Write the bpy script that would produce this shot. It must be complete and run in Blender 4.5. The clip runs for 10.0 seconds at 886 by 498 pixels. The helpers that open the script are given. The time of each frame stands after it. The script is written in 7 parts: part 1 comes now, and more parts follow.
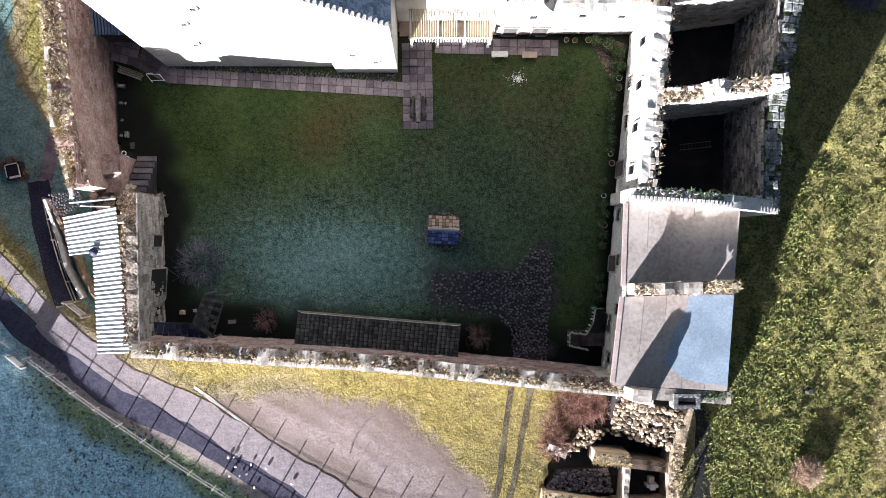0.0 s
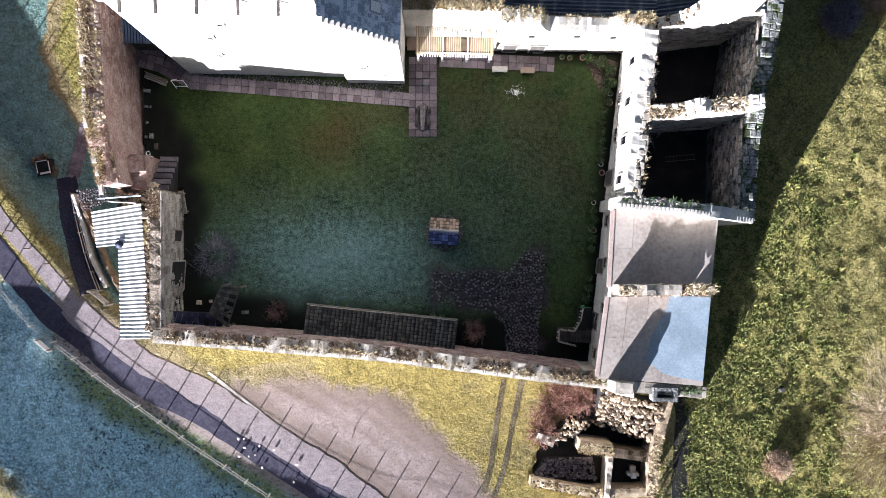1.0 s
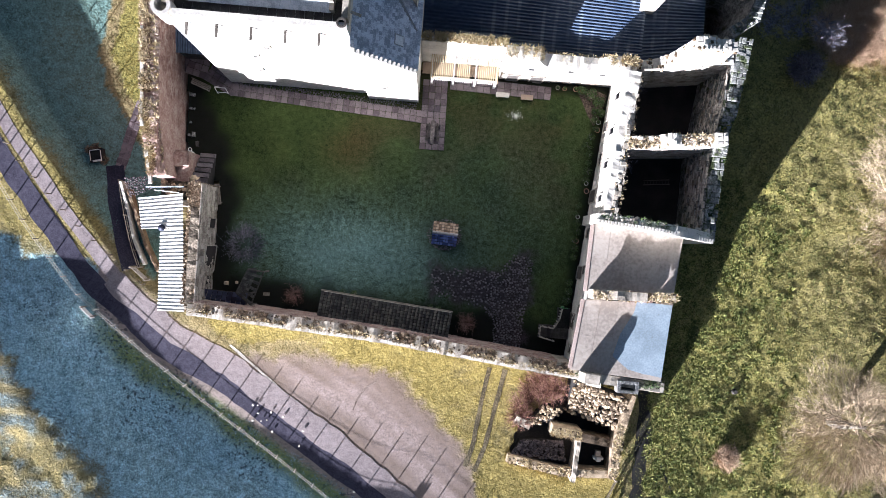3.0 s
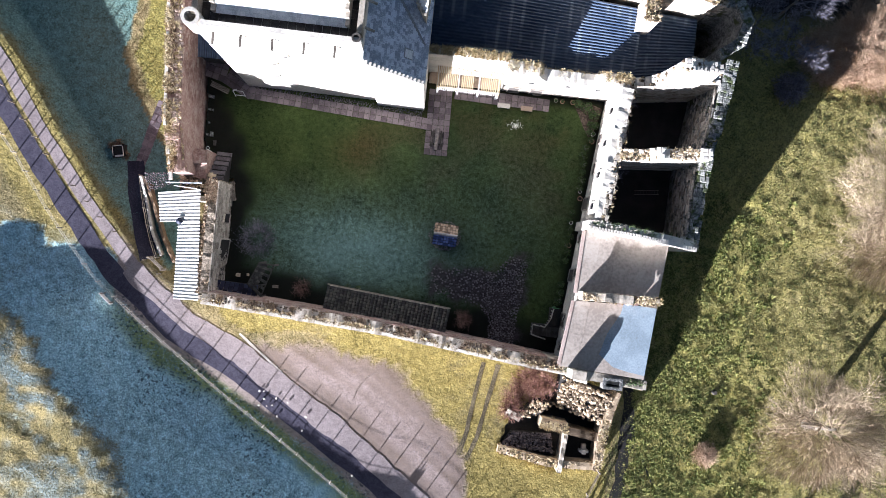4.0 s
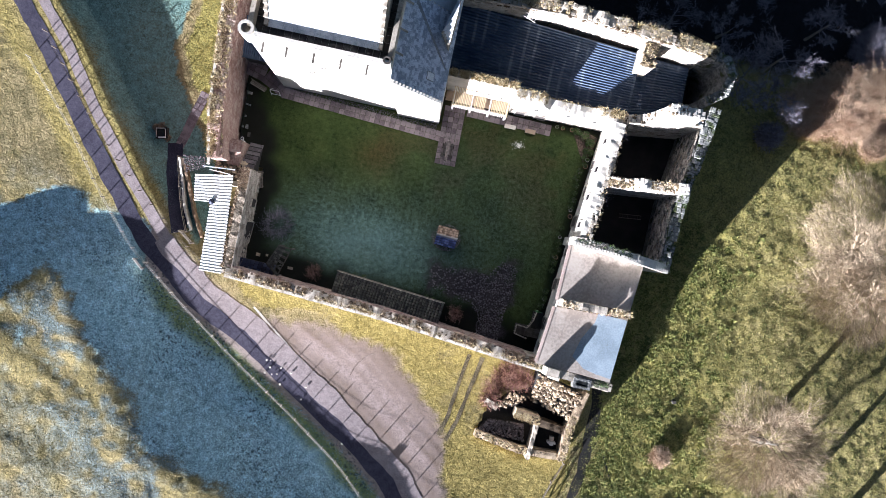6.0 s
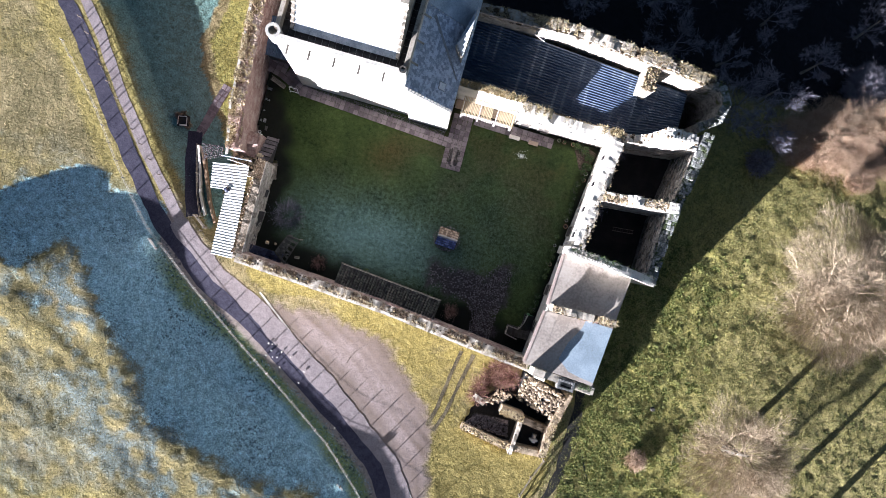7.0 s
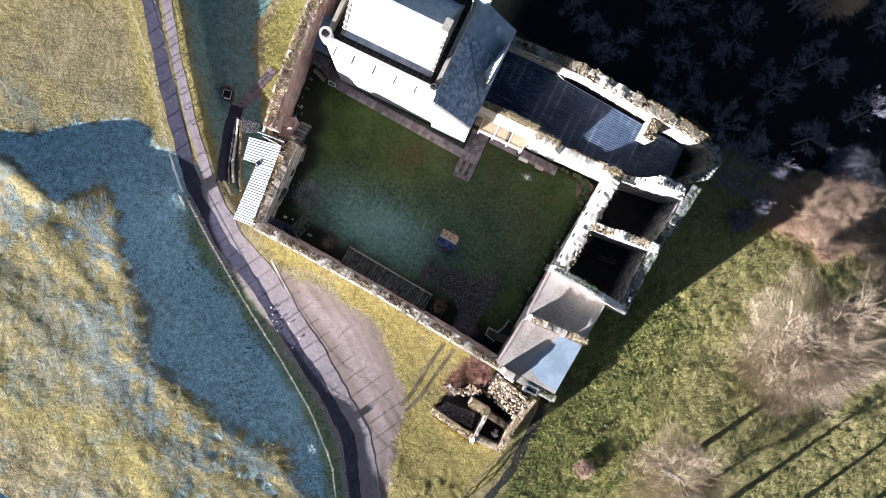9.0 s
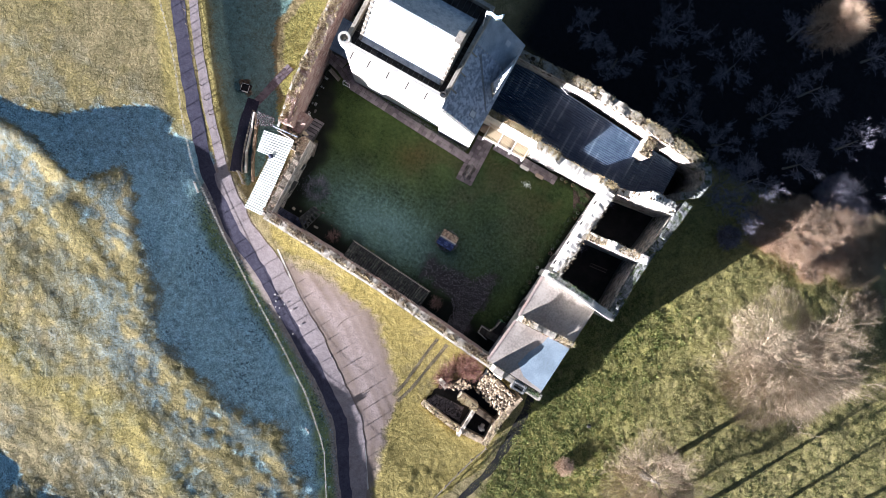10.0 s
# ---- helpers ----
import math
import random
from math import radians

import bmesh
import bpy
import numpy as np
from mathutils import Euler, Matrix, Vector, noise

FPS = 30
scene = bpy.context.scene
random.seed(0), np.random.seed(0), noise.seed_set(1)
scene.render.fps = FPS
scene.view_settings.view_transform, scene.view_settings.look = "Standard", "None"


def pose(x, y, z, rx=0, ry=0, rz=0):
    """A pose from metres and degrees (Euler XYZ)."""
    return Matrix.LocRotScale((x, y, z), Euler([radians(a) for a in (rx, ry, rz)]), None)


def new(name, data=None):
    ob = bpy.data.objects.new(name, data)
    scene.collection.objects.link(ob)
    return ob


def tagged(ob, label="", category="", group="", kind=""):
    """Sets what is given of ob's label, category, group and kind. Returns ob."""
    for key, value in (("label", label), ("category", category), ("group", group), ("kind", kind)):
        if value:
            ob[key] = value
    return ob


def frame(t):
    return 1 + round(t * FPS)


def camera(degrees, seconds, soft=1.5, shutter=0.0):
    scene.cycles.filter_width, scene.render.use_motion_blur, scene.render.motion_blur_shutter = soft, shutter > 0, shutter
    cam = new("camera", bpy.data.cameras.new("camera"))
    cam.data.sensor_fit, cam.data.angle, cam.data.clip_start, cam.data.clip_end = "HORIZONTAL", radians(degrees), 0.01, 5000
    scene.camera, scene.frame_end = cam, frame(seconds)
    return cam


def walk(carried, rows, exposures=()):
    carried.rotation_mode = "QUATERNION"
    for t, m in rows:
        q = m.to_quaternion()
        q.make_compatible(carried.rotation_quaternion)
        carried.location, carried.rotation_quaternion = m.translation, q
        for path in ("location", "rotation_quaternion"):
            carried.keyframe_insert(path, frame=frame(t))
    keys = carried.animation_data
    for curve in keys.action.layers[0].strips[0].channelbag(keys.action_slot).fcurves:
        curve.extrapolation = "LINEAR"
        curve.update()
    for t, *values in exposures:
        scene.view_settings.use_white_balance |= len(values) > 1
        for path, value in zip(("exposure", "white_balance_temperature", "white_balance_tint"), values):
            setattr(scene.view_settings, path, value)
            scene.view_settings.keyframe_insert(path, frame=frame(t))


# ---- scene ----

cam = camera(61.7, 10.0, soft=0.5)
# seconds, x, y, z, pitch, bank, spin
PATH = [
    (0.0, -0.866, 0.554, 54.800, -0.339, -0.941, -0.248),
    (0.5, -0.942, 0.514, 56.833, -0.297, -0.982, 0.240),
    (1.0, -1.020, 0.479, 58.866, -0.263, -1.021, 1.023),
    (1.5, -1.099, 0.450, 60.899, -0.237, -1.058, 1.866),
    (2.0, -1.180, 0.427, 62.932, -0.220, -1.093, 2.681),
    (2.5, -1.262, 0.409, 64.966, -0.211, -1.125, 3.647),
    (4.0, -1.521, 0.386, 71.067, -0.232, -1.210, 6.330),
    (4.5, -1.611, 0.390, 73.101, -0.256, -1.234, 7.272),
    (5.0, -1.703, 0.399, 75.135, -0.288, -1.256, 8.581),
    (5.5, -1.796, 0.413, 77.170, -0.328, -1.276, 10.303),
    (7.0, -2.087, 0.488, 83.274, -0.497, -1.322, 15.818),
    (7.5, -2.187, 0.524, 85.308, -0.570, -1.333, 18.409),
    (8.0, -2.289, 0.565, 87.344, -0.651, -1.342, 20.744),
    (8.5, -2.393, 0.611, 89.379, -0.741, -1.349, 23.062),
    (9.0, -2.499, 0.663, 91.414, -0.838, -1.354, 25.334),
    (9.5, -2.607, 0.721, 93.450, -0.944, -1.357, 27.491),
    (10.0, -2.716, 0.784, 95.485, -1.058, -1.357, 28.833),
]
EXPOSURE = 2.65
walk(cam, [(t, pose(x, y, z, a, b, s)) for t, x, y, z, a, b, s in PATH], exposures=[(0.0, EXPOSURE, 5350, 17), (10.0, EXPOSURE, 5350, 17)])

# ---- light ----
SUN_FROM = math.radians(240.0)      # bearing of the sun in the plan, from +x
SUN_UP = math.radians(9.5)
world = bpy.data.worlds.new("sky")
scene.world = world
world.use_nodes = True
wn = world.node_tree.nodes
sky = wn.new("ShaderNodeTexSky")
sky.sky_type = "NISHITA"
sky.sun_disc = False
sky.sun_elevation = SUN_UP
sky.sun_rotation = math.pi / 2 - SUN_FROM
wn["Background"].inputs["Strength"].default_value = 0.0165
world.node_tree.links.new(sky.outputs[0], wn["Background"].inputs["Color"])
sun = new("sun", bpy.data.lights.new("sun", "SUN"))
sun.data.energy = 5.0
sun.data.angle = math.radians(0.5)
sun.data.color = (1.0, 0.92, 0.81)
sun_dir = Vector((math.cos(SUN_FROM) * math.cos(SUN_UP), math.sin(SUN_FROM) * math.cos(SUN_UP), math.sin(SUN_UP)))
sun.matrix_world = Matrix.Translation((-60, -100, 60)) @ sun_dir.to_track_quat("Z", "Y").to_matrix().to_4x4()


# ---- materials ----
def material(name, colours, scale=1.0, rough=0.9, metal=0.0, bump=0.3, fine=12.0, island=0.0, spot=None, stretch=(1, 1, 1), obj=0.0, attr=None, punch=0.9, relief=0.019):
    """Two-scale noise between the colours; spot: (colour, scale, threshold) for stains; attr: (attribute, colour) to mix in."""
    m = bpy.data.materials.new(name)
    m.use_nodes = True
    n, l = m.node_tree.nodes, m.node_tree.links
    b = n["Principled BSDF"]
    b.inputs["Roughness"].default_value = rough
    b.inputs["Metallic"].default_value = metal
    b.inputs["Specular IOR Level"].default_value = 0.3
    tc = n.new("ShaderNodeTexCoord")
    mp = n.new("ShaderNodeMapping")
    mp.inputs["Scale"].default_value = stretch
    geo = n.new("ShaderNodeNewGeometry")
    l.new(geo.outputs["Position"], mp.inputs["Vector"])
    big, small = n.new("ShaderNodeTexNoise"), n.new("ShaderNodeTexNoise")
    for t, s, d in ((big, scale, 4.0), (small, scale * fine, 3.0)):
        t.inputs["Scale"].default_value, t.inputs["Detail"].default_value = s, d
        l.new(mp.outputs[0], t.inputs["Vector"])
    mix = n.new("ShaderNodeMath")
    mix.operation = "ADD"
    half = n.new("ShaderNodeMath")
    half.operation = "MULTIPLY_ADD"
    half.inputs[1].default_value, half.inputs[2].default_value = punch, -punch / 2
    l.new(small.outputs["Fac"], half.inputs[0])
    l.new(big.outputs["Fac"], mix.inputs[0])
    l.new(half.outputs[0], mix.inputs[1])
    fac = mix.outputs[0]
    for amount, node, out in ((island, geo, "Random Per Island"), (obj, None, "Random")):
        if amount:
            if node is None:
                node = n.new("ShaderNodeObjectInfo")
            k = n.new("ShaderNodeMath")
            k.operation = "MULTIPLY_ADD"
            k.inputs[1].default_value, k.inputs[2].default_value = amount, -amount / 2
            l.new(node.outputs[out], k.inputs[0])
            a = n.new("ShaderNodeMath")
            a.operation = "ADD"
            l.new(fac, a.inputs[0])
            l.new(k.outputs[0], a.inputs[1])
            fac = a.outputs[0]
    ramp = n.new("ShaderNodeValToRGB")
    e = ramp.color_ramp.elements
    while len(e) < len(colours):
        e.new(0.5)
    for i, c in enumerate(colours):
        e[i].position = 0.25 + 0.5 * i / max(1, len(colours) - 1)
        e[i].color = (*c, 1)
    l.new(fac, ramp.inputs[0])
    colour = ramp.outputs[0]
    if spot:
        t = n.new("ShaderNodeTexNoise")
        t.inputs["Scale"].default_value, t.inputs["Detail"].default_value = spot[1], 5.0
        l.new(geo.outputs["Position"], t.inputs["Vector"])
        r = n.new("ShaderNodeMapRange")
        r.inputs["From Min"].default_value, r.inputs["From Max"].default_value = spot[2], spot[2] + 0.12
        l.new(t.outputs["Fac"], r.inputs["Value"])
        x = n.new("ShaderNodeMix")
        x.data_type = "RGBA"
        x.inputs["B"].default_value = (*spot[0], 1)
        l.new(r.outputs[0], x.inputs["Factor"])
        l.new(colour, x.inputs["A"])
        colour = x.outputs["Result"]
    for an, ac in attr or ():
        t = n.new("ShaderNodeAttribute")
        t.attribute_name = an
        k = n.new("ShaderNodeMath")
        k.operation = "MULTIPLY_ADD"
        k.inputs[1].default_value, k.inputs[2].default_value = 4.0, -2.0
        l.new(small.outputs["Fac"], k.inputs[0])
        a = n.new("ShaderNodeMath")
        a.operation = "MULTIPLY_ADD"
        a.use_clamp = True
        a.inputs[1].default_value = 1.0
        l.new(t.outputs["Fac"], a.inputs[0])
        gate = n.new("ShaderNodeMath")
        gate.operation = "MULTIPLY"
        l.new(k.outputs[0], gate.inputs[0])
        l.new(t.outputs["Fac"], gate.inputs[1])
        l.new(gate.outputs[0], a.inputs[2])
        x = n.new("ShaderNodeMix")
        x.data_type = "RGBA"
        x.inputs["B"].default_value = (*ac, 1)
        l.new(a.outputs[0], x.inputs["Factor"])
        l.new(colour, x.inputs["A"])
        colour = x.outputs["Result"]
    l.new(colour, b.inputs["Base Color"])
    if bump:
        bp = n.new("ShaderNodeBump")
        bp.inputs["Strength"].default_value = bump
        bp.inputs["Distance"].default_value = relief
        l.new(small.outputs["Fac"], bp.inputs["Height"])
        l.new(bp.outputs[0], b.inputs["Normal"])
    return m


def turf(name, base, zones, fine=1.0, relief=0.16, pits=""):
    """Ground cover: four sizes of grain over the base pair of colours; zones: (attribute, dark, light) laid over it with broken edges."""
    m = bpy.data.materials.new(name)
    m.use_nodes = True
    n, l = m.node_tree.nodes, m.node_tree.links
    b = n["Principled BSDF"]
    b.inputs["Roughness"].default_value = 0.95
    b.inputs["Specular IOR Level"].default_value = 0.2
    geo = n.new("ShaderNodeNewGeometry")

    def math_(op, x, y, z=0.0, clamp=False):
        k = n.new("ShaderNodeMath")
        k.operation, k.use_clamp = op, clamp
        for q, v in enumerate((x, y, z)):
            if isinstance(v, float):
                k.inputs[q].default_value = v
            else:
                l.new(v, k.inputs[q])
        return k.outputs[0]

    def grain(scale, detail):
        t = n.new("ShaderNodeTexNoise")
        t.inputs["Scale"].default_value, t.inputs["Detail"].default_value, t.inputs["Roughness"].default_value = scale, detail, 0.6
        l.new(geo.outputs["Position"], t.inputs["Vector"])
        return t.outputs["Fac"]

    def mix(f, x, y):
        k = n.new("ShaderNodeMix")
        k.data_type = "RGBA"
        l.new(f, k.inputs["Factor"])
        for key, v in (("A", x), ("B", y)):
            if isinstance(v, tuple):
                k.inputs[key].default_value = (*v, 1)
            else:
                l.new(v, k.inputs[key])
        return k.outputs["Result"]

    wide, mid, small, tiny = grain(0.28, 3.0), grain(1.5 * fine, 4.0), grain(5.5 * fine, 3.0), grain(17.0 * fine, 2.0)
    g = math_("MULTIPLY_ADD", small, 1.5, -0.75)
    g = math_("MULTIPLY_ADD", tiny, 1.3, math_("ADD", g, -0.65))
    g = math_("MULTIPLY_ADD", mid, 1.1, math_("ADD", g, -0.55))
    g2 = math_("MULTIPLY_ADD", wide, 1.2, math_("ADD", g, -0.10), True)
    gz = math_("ADD", g, 0.5, 0.0, True)
    colour = mix(g2, *base)
    for an, dark, light in zones:
        t = n.new("ShaderNodeAttribute")
        t.attribute_name = an
        a = t.outputs["Fac"]
        edge = math_("MULTIPLY", math_("MULTIPLY", a, math_("SUBTRACT", 1.0, a)), 3.4)
        f = math_("MULTIPLY_ADD", g, edge, a, True)
        colour = mix(f, colour, mix(gz, dark, light))
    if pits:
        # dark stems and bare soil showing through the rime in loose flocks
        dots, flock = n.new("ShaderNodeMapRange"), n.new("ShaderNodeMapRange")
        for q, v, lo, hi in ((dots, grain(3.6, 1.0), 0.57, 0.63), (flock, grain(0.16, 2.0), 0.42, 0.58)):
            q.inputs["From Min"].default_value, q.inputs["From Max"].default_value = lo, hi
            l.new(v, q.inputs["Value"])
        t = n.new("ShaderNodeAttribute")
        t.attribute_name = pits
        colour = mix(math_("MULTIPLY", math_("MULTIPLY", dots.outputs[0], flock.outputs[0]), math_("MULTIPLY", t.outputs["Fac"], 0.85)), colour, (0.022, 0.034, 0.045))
    l.new(colour, b.inputs["Base Color"])
    h = math_("MULTIPLY_ADD", mid, 1.0, math_("MULTIPLY_ADD", small, 0.45, math_("MULTIPLY", tiny, 0.16)))
    bp = n.new("ShaderNodeBump")
    bp.inputs["Distance"].default_value = relief
    t = n.new("ShaderNodeAttribute")
    t.attribute_name = "bare"
    l.new(math_("MULTIPLY_ADD", t.outputs["Fac"], -0.68, 0.8), bp.inputs["Strength"])
    l.new(h, bp.inputs["Height"])
    l.new(bp.outputs[0], b.inputs["Normal"])
    return m


# frost and rime also carry the blue tone of the shaded ground
M_FIELD = turf("field_grass", ((0.090, 0.080, 0.032), (0.375, 0.30, 0.15)), (
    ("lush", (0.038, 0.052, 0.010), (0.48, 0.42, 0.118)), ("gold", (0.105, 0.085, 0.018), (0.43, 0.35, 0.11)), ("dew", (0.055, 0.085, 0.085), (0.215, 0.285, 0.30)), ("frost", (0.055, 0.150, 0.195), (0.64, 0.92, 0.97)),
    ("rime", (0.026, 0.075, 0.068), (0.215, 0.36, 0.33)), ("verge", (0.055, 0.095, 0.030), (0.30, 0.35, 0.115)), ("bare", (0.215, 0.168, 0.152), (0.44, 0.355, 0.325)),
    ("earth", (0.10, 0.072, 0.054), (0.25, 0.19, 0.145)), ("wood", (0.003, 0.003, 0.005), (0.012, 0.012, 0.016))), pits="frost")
# on the lawn, the bare zone is painted shade along the walls, not soil
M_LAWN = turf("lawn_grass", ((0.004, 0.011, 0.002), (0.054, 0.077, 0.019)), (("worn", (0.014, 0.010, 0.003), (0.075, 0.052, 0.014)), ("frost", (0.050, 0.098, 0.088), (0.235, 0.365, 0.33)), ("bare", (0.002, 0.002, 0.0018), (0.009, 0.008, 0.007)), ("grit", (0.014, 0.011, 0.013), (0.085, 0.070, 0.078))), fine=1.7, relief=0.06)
M_ASPHALT = material("asphalt", ((0.014, 0.014, 0.026), (0.028, 0.027, 0.046), (0.052, 0.049, 0.072)), 0.3, bump=0.6, fine=30, punch=1.3)
M_STONE = material("sandstone", ((0.22, 0.19, 0.15), (0.36, 0.32, 0.26), (0.46, 0.41, 0.34)), 0.9, bump=0.6, fine=7, spot=((0.12, 0.11, 0.09), 1.6, 0.60))
M_GREYWALL = material("grey_weathered_rubble", ((0.06, 0.062, 0.06), (0.15, 0.15, 0.145), (0.27, 0.265, 0.25)), 1.5, bump=0.9, fine=5, punch=1.6, relief=0.05, spot=((0.045, 0.055, 0.02), 1.1, 0.56))
M_PALE = material("pale_harling", ((0.42, 0.39, 0.34), (0.55, 0.52, 0.46), (0.62, 0.58, 0.52)), 0.7, bump=0.5, fine=9)
M_RED = material("reddish_brick", ((0.17, 0.10, 0.085), (0.27, 0.18, 0.15), (0.36, 0.29, 0.25)), 1.0, bump=0.7, fine=6, obj=0.35)
M_BLOCK = material("dressed_stone", ((0.17, 0.145, 0.12), (0.29, 0.26, 0.22), (0.42, 0.38, 0.33)), 1.1, bump=0.6, fine=7, obj=0.5, island=0.4)
M_MOSS = material("weathered_top", ((0.07, 0.06, 0.04), (0.16, 0.13, 0.095), (0.32, 0.26, 0.20)), 1.4, bump=0.8, fine=5, punch=1.4, relief=0.04)
M_SLATE = material("slate", ((0.26, 0.29, 0.35), (0.40, 0.44, 0.52), (0.60, 0.64, 0.71)), 1.6, rough=0.6, bump=0.3, fine=6, island=0.6, punch=1.2)
M_FROSTSLATE = material("frosted_slate", ((0.42, 0.45, 0.48), (0.60, 0.62, 0.64), (0.72, 0.73, 0.74)), 0.9, rough=0.7, bump=0.3, fine=10, island=0.3)
def sheet_metal():
    """Dark sheet with rime caught in rows along its fixings."""
    m = material("dark_corrugated_sheet", ((0.016, 0.032, 0.066), (0.026, 0.045, 0.086), (0.050, 0.072, 0.115)), 0.45, rough=0.5, bump=0.1, fine=7, stretch=(0.5, 1, 1))
    n, l = m.node_tree.nodes, m.node_tree.links
    b = n["Principled BSDF"]
    geo = n.new("ShaderNodeNewGeometry")
    wave = n.new("ShaderNodeTexWave")
    wave.wave_type, wave.bands_direction = "BANDS", "X"
    wave.inputs["Scale"].default_value, wave.inputs["Distortion"].default_value, wave.inputs["Detail"].default_value, wave.inputs["Detail Scale"].default_value = 0.30, 0.5, 2.0, 2.0
    patch_ = n.new("ShaderNodeTexNoise")
    patch_.inputs["Scale"].default_value, patch_.inputs["Detail"].default_value = 0.32, 3.0
    for t in (wave, patch_):
        l.new(geo.outputs["Position"], t.inputs["Vector"])
    row, area, both, mix = n.new("ShaderNodeMapRange"), n.new("ShaderNodeMapRange"), n.new("ShaderNodeMath"), n.new("ShaderNodeMix")
    row.inputs["From Min"].default_value, row.inputs["From Max"].default_value, row.inputs["To Min"].default_value, row.inputs["To Max"].default_value = 0.72, 0.97, 0.10, 0.42
    area.inputs["From Min"].default_value, area.inputs["From Max"].default_value = 0.47, 0.62
    l.new(wave.outputs["Fac"], row.inputs["Value"])
    l.new(patch_.outputs["Fac"], area.inputs["Value"])
    both.operation = "MULTIPLY"
    l.new(row.outputs[0], both.inputs[0])
    l.new(area.outputs[0], both.inputs[1])
    mix.data_type = "RGBA"
    mix.inputs["B"].default_value = (0.25, 0.29, 0.34, 1)
    l.new(both.outputs[0], mix.inputs["Factor"])
    l.new(b.inputs["Base Color"].links[0].from_socket, mix.inputs["A"])
    l.new(mix.outputs["Result"], b.inputs["Base Color"])
    return m


M_DARKSHEET = sheet_metal()
M_WHITESHEET = material("pale_corrugated_sheet", ((0.38, 0.38, 0.37), (0.50, 0.50, 0.48), (0.58, 0.58, 0.56)), 0.6, rough=0.7, bump=0.15, fine=9)
M_FELT = material("grey_roofing_sheet", ((0.25, 0.215, 0.185), (0.33, 0.29, 0.25), (0.39, 0.345, 0.30)), 0.5, rough=0.42, bump=0.08, fine=8, obj=0.25, spot=((0.30, 0.20, 0.14), 0.35, 0.68))
M_SLAB = material("paving_slab", ((0.10, 0.08, 0.085), (0.155, 0.125, 0.13), (0.22, 0.18, 0.185)), 1.0, bump=0.3, fine=9, obj=0.6)
# near-black; also stands in for the shade inside holes, arches and gaps
M_DARK = material("near_black", ((0.008, 0.008, 0.008), (0.016, 0.015, 0.014), (0.028, 0.025, 0.023)), 0.8, bump=0.5)
M_TILE = material("mossy_pantile", ((0.022, 0.022, 0.022), (0.055, 0.053, 0.048), (0.12, 0.115, 0.095)), 1.5, rough=0.8, bump=0.3, obj=0.35)
M_BLUETILE = material("blue_slate_tile", ((0.05, 0.07, 0.18), (0.10, 0.135, 0.32), (0.20, 0.25, 0.48)), 1.5, rough=0.5, bump=0.2, obj=0.9)
M_BROWNTILE = material("brown_stone_tile", ((0.10, 0.068, 0.045), (0.18, 0.13, 0.09), (0.30, 0.23, 0.17)), 1.5, bump=0.3, obj=0.9)
M_WOOD = material("weathered_timber", ((0.12, 0.10, 0.08), (0.22, 0.19, 0.15), (0.32, 0.28, 0.23)), 2.0, bump=0.4, stretch=(1, 4, 1), obj=0.3)
M_DARKWOOD = material("dark_timber", ((0.03, 0.026, 0.022), (0.055, 0.048, 0.042), (0.09, 0.08, 0.07)), 2.0, bump=0.4, obj=0.3)
M_WHITE = material("white_paint", ((0.66, 0.65, 0.62), (0.76, 0.75, 0.72), (0.82, 0.81, 0.79)), 2.0, rough=0.5, bump=0.1)
M_TWIG = material("pale_twig", ((0.17, 0.125, 0.08), (0.31, 0.24, 0.155), (0.48, 0.385, 0.26)), 0.8, bump=0, island=0.7)
M_TWIGRED = material("reddish_twig", ((0.25, 0.16, 0.10), (0.43, 0.305, 0.20), (0.60, 0.455, 0.32)), 0.8, bump=0, island=0.6)
M_BARK = material("grey_bark", ((0.10, 0.09, 0.075), (0.17, 0.155, 0.13), (0.25, 0.23, 0.2)), 1.5, bump=0.5, island=0.3)
# a darker, bluer twig colour for trees and bushes standing in shade
M_SHADETWIG = material("shade_toned_twig", ((0.045, 0.046, 0.065), (0.13, 0.125, 0.155), (0.30, 0.28, 0.32)), 1.0, bump=0.2, island=0.8)
M_LEAF = material("evergreen_leaf", ((0.02, 0.04, 0.012), (0.045, 0.075, 0.02), (0.08, 0.11, 0.035)), 2.0, bump=0.2, island=0.6)
M_STRAW = material("dry_grass", ((0.26, 0.19, 0.09), (0.42, 0.34, 0.19), (0.55, 0.47, 0.30)), 2.0, bump=0.2, island=0.5)
M_PINK = material("pinkish_board", ((0.33, 0.25, 0.21), (0.42, 0.33, 0.285), (0.50, 0.41, 0.36)), 1.2, bump=0.2)
M_TAN = material("tan_timber", ((0.30, 0.23, 0.13), (0.42, 0.33, 0.20), (0.52, 0.43, 0.28)), 2.0, bump=0.2, obj=0.3)
M_LEAD = material("lead_grey", ((0.16, 0.17, 0.185), (0.23, 0.24, 0.255), (0.30, 0.31, 0.325)), 1.5, rough=0.55, bump=0.1)
M_FROSTLEAD = material("frosted_lead", ((0.25, 0.29, 0.34), (0.38, 0.43, 0.49), (0.50, 0.55, 0.60)), 0.9, rough=0.6, bump=0.1, spot=((0.10, 0.12, 0.06), 0.4, 0.62))
M_GREEN = material("green_plastic", ((0.05, 0.16, 0.05), (0.07, 0.22, 0.07)), 1.5, rough=0.5, bump=0.05)
M_CLAY = material("terracotta", ((0.25, 0.12, 0.07), (0.36, 0.19, 0.12), (0.42, 0.26, 0.18)), 2.0, bump=0.2, obj=0.4)
M_COBBLE = material("cobble", ((0.045, 0.038, 0.042), (0.085, 0.073, 0.080), (0.15, 0.132, 0.138)), 1.5, bump=0.4, island=0.6, obj=0.6)
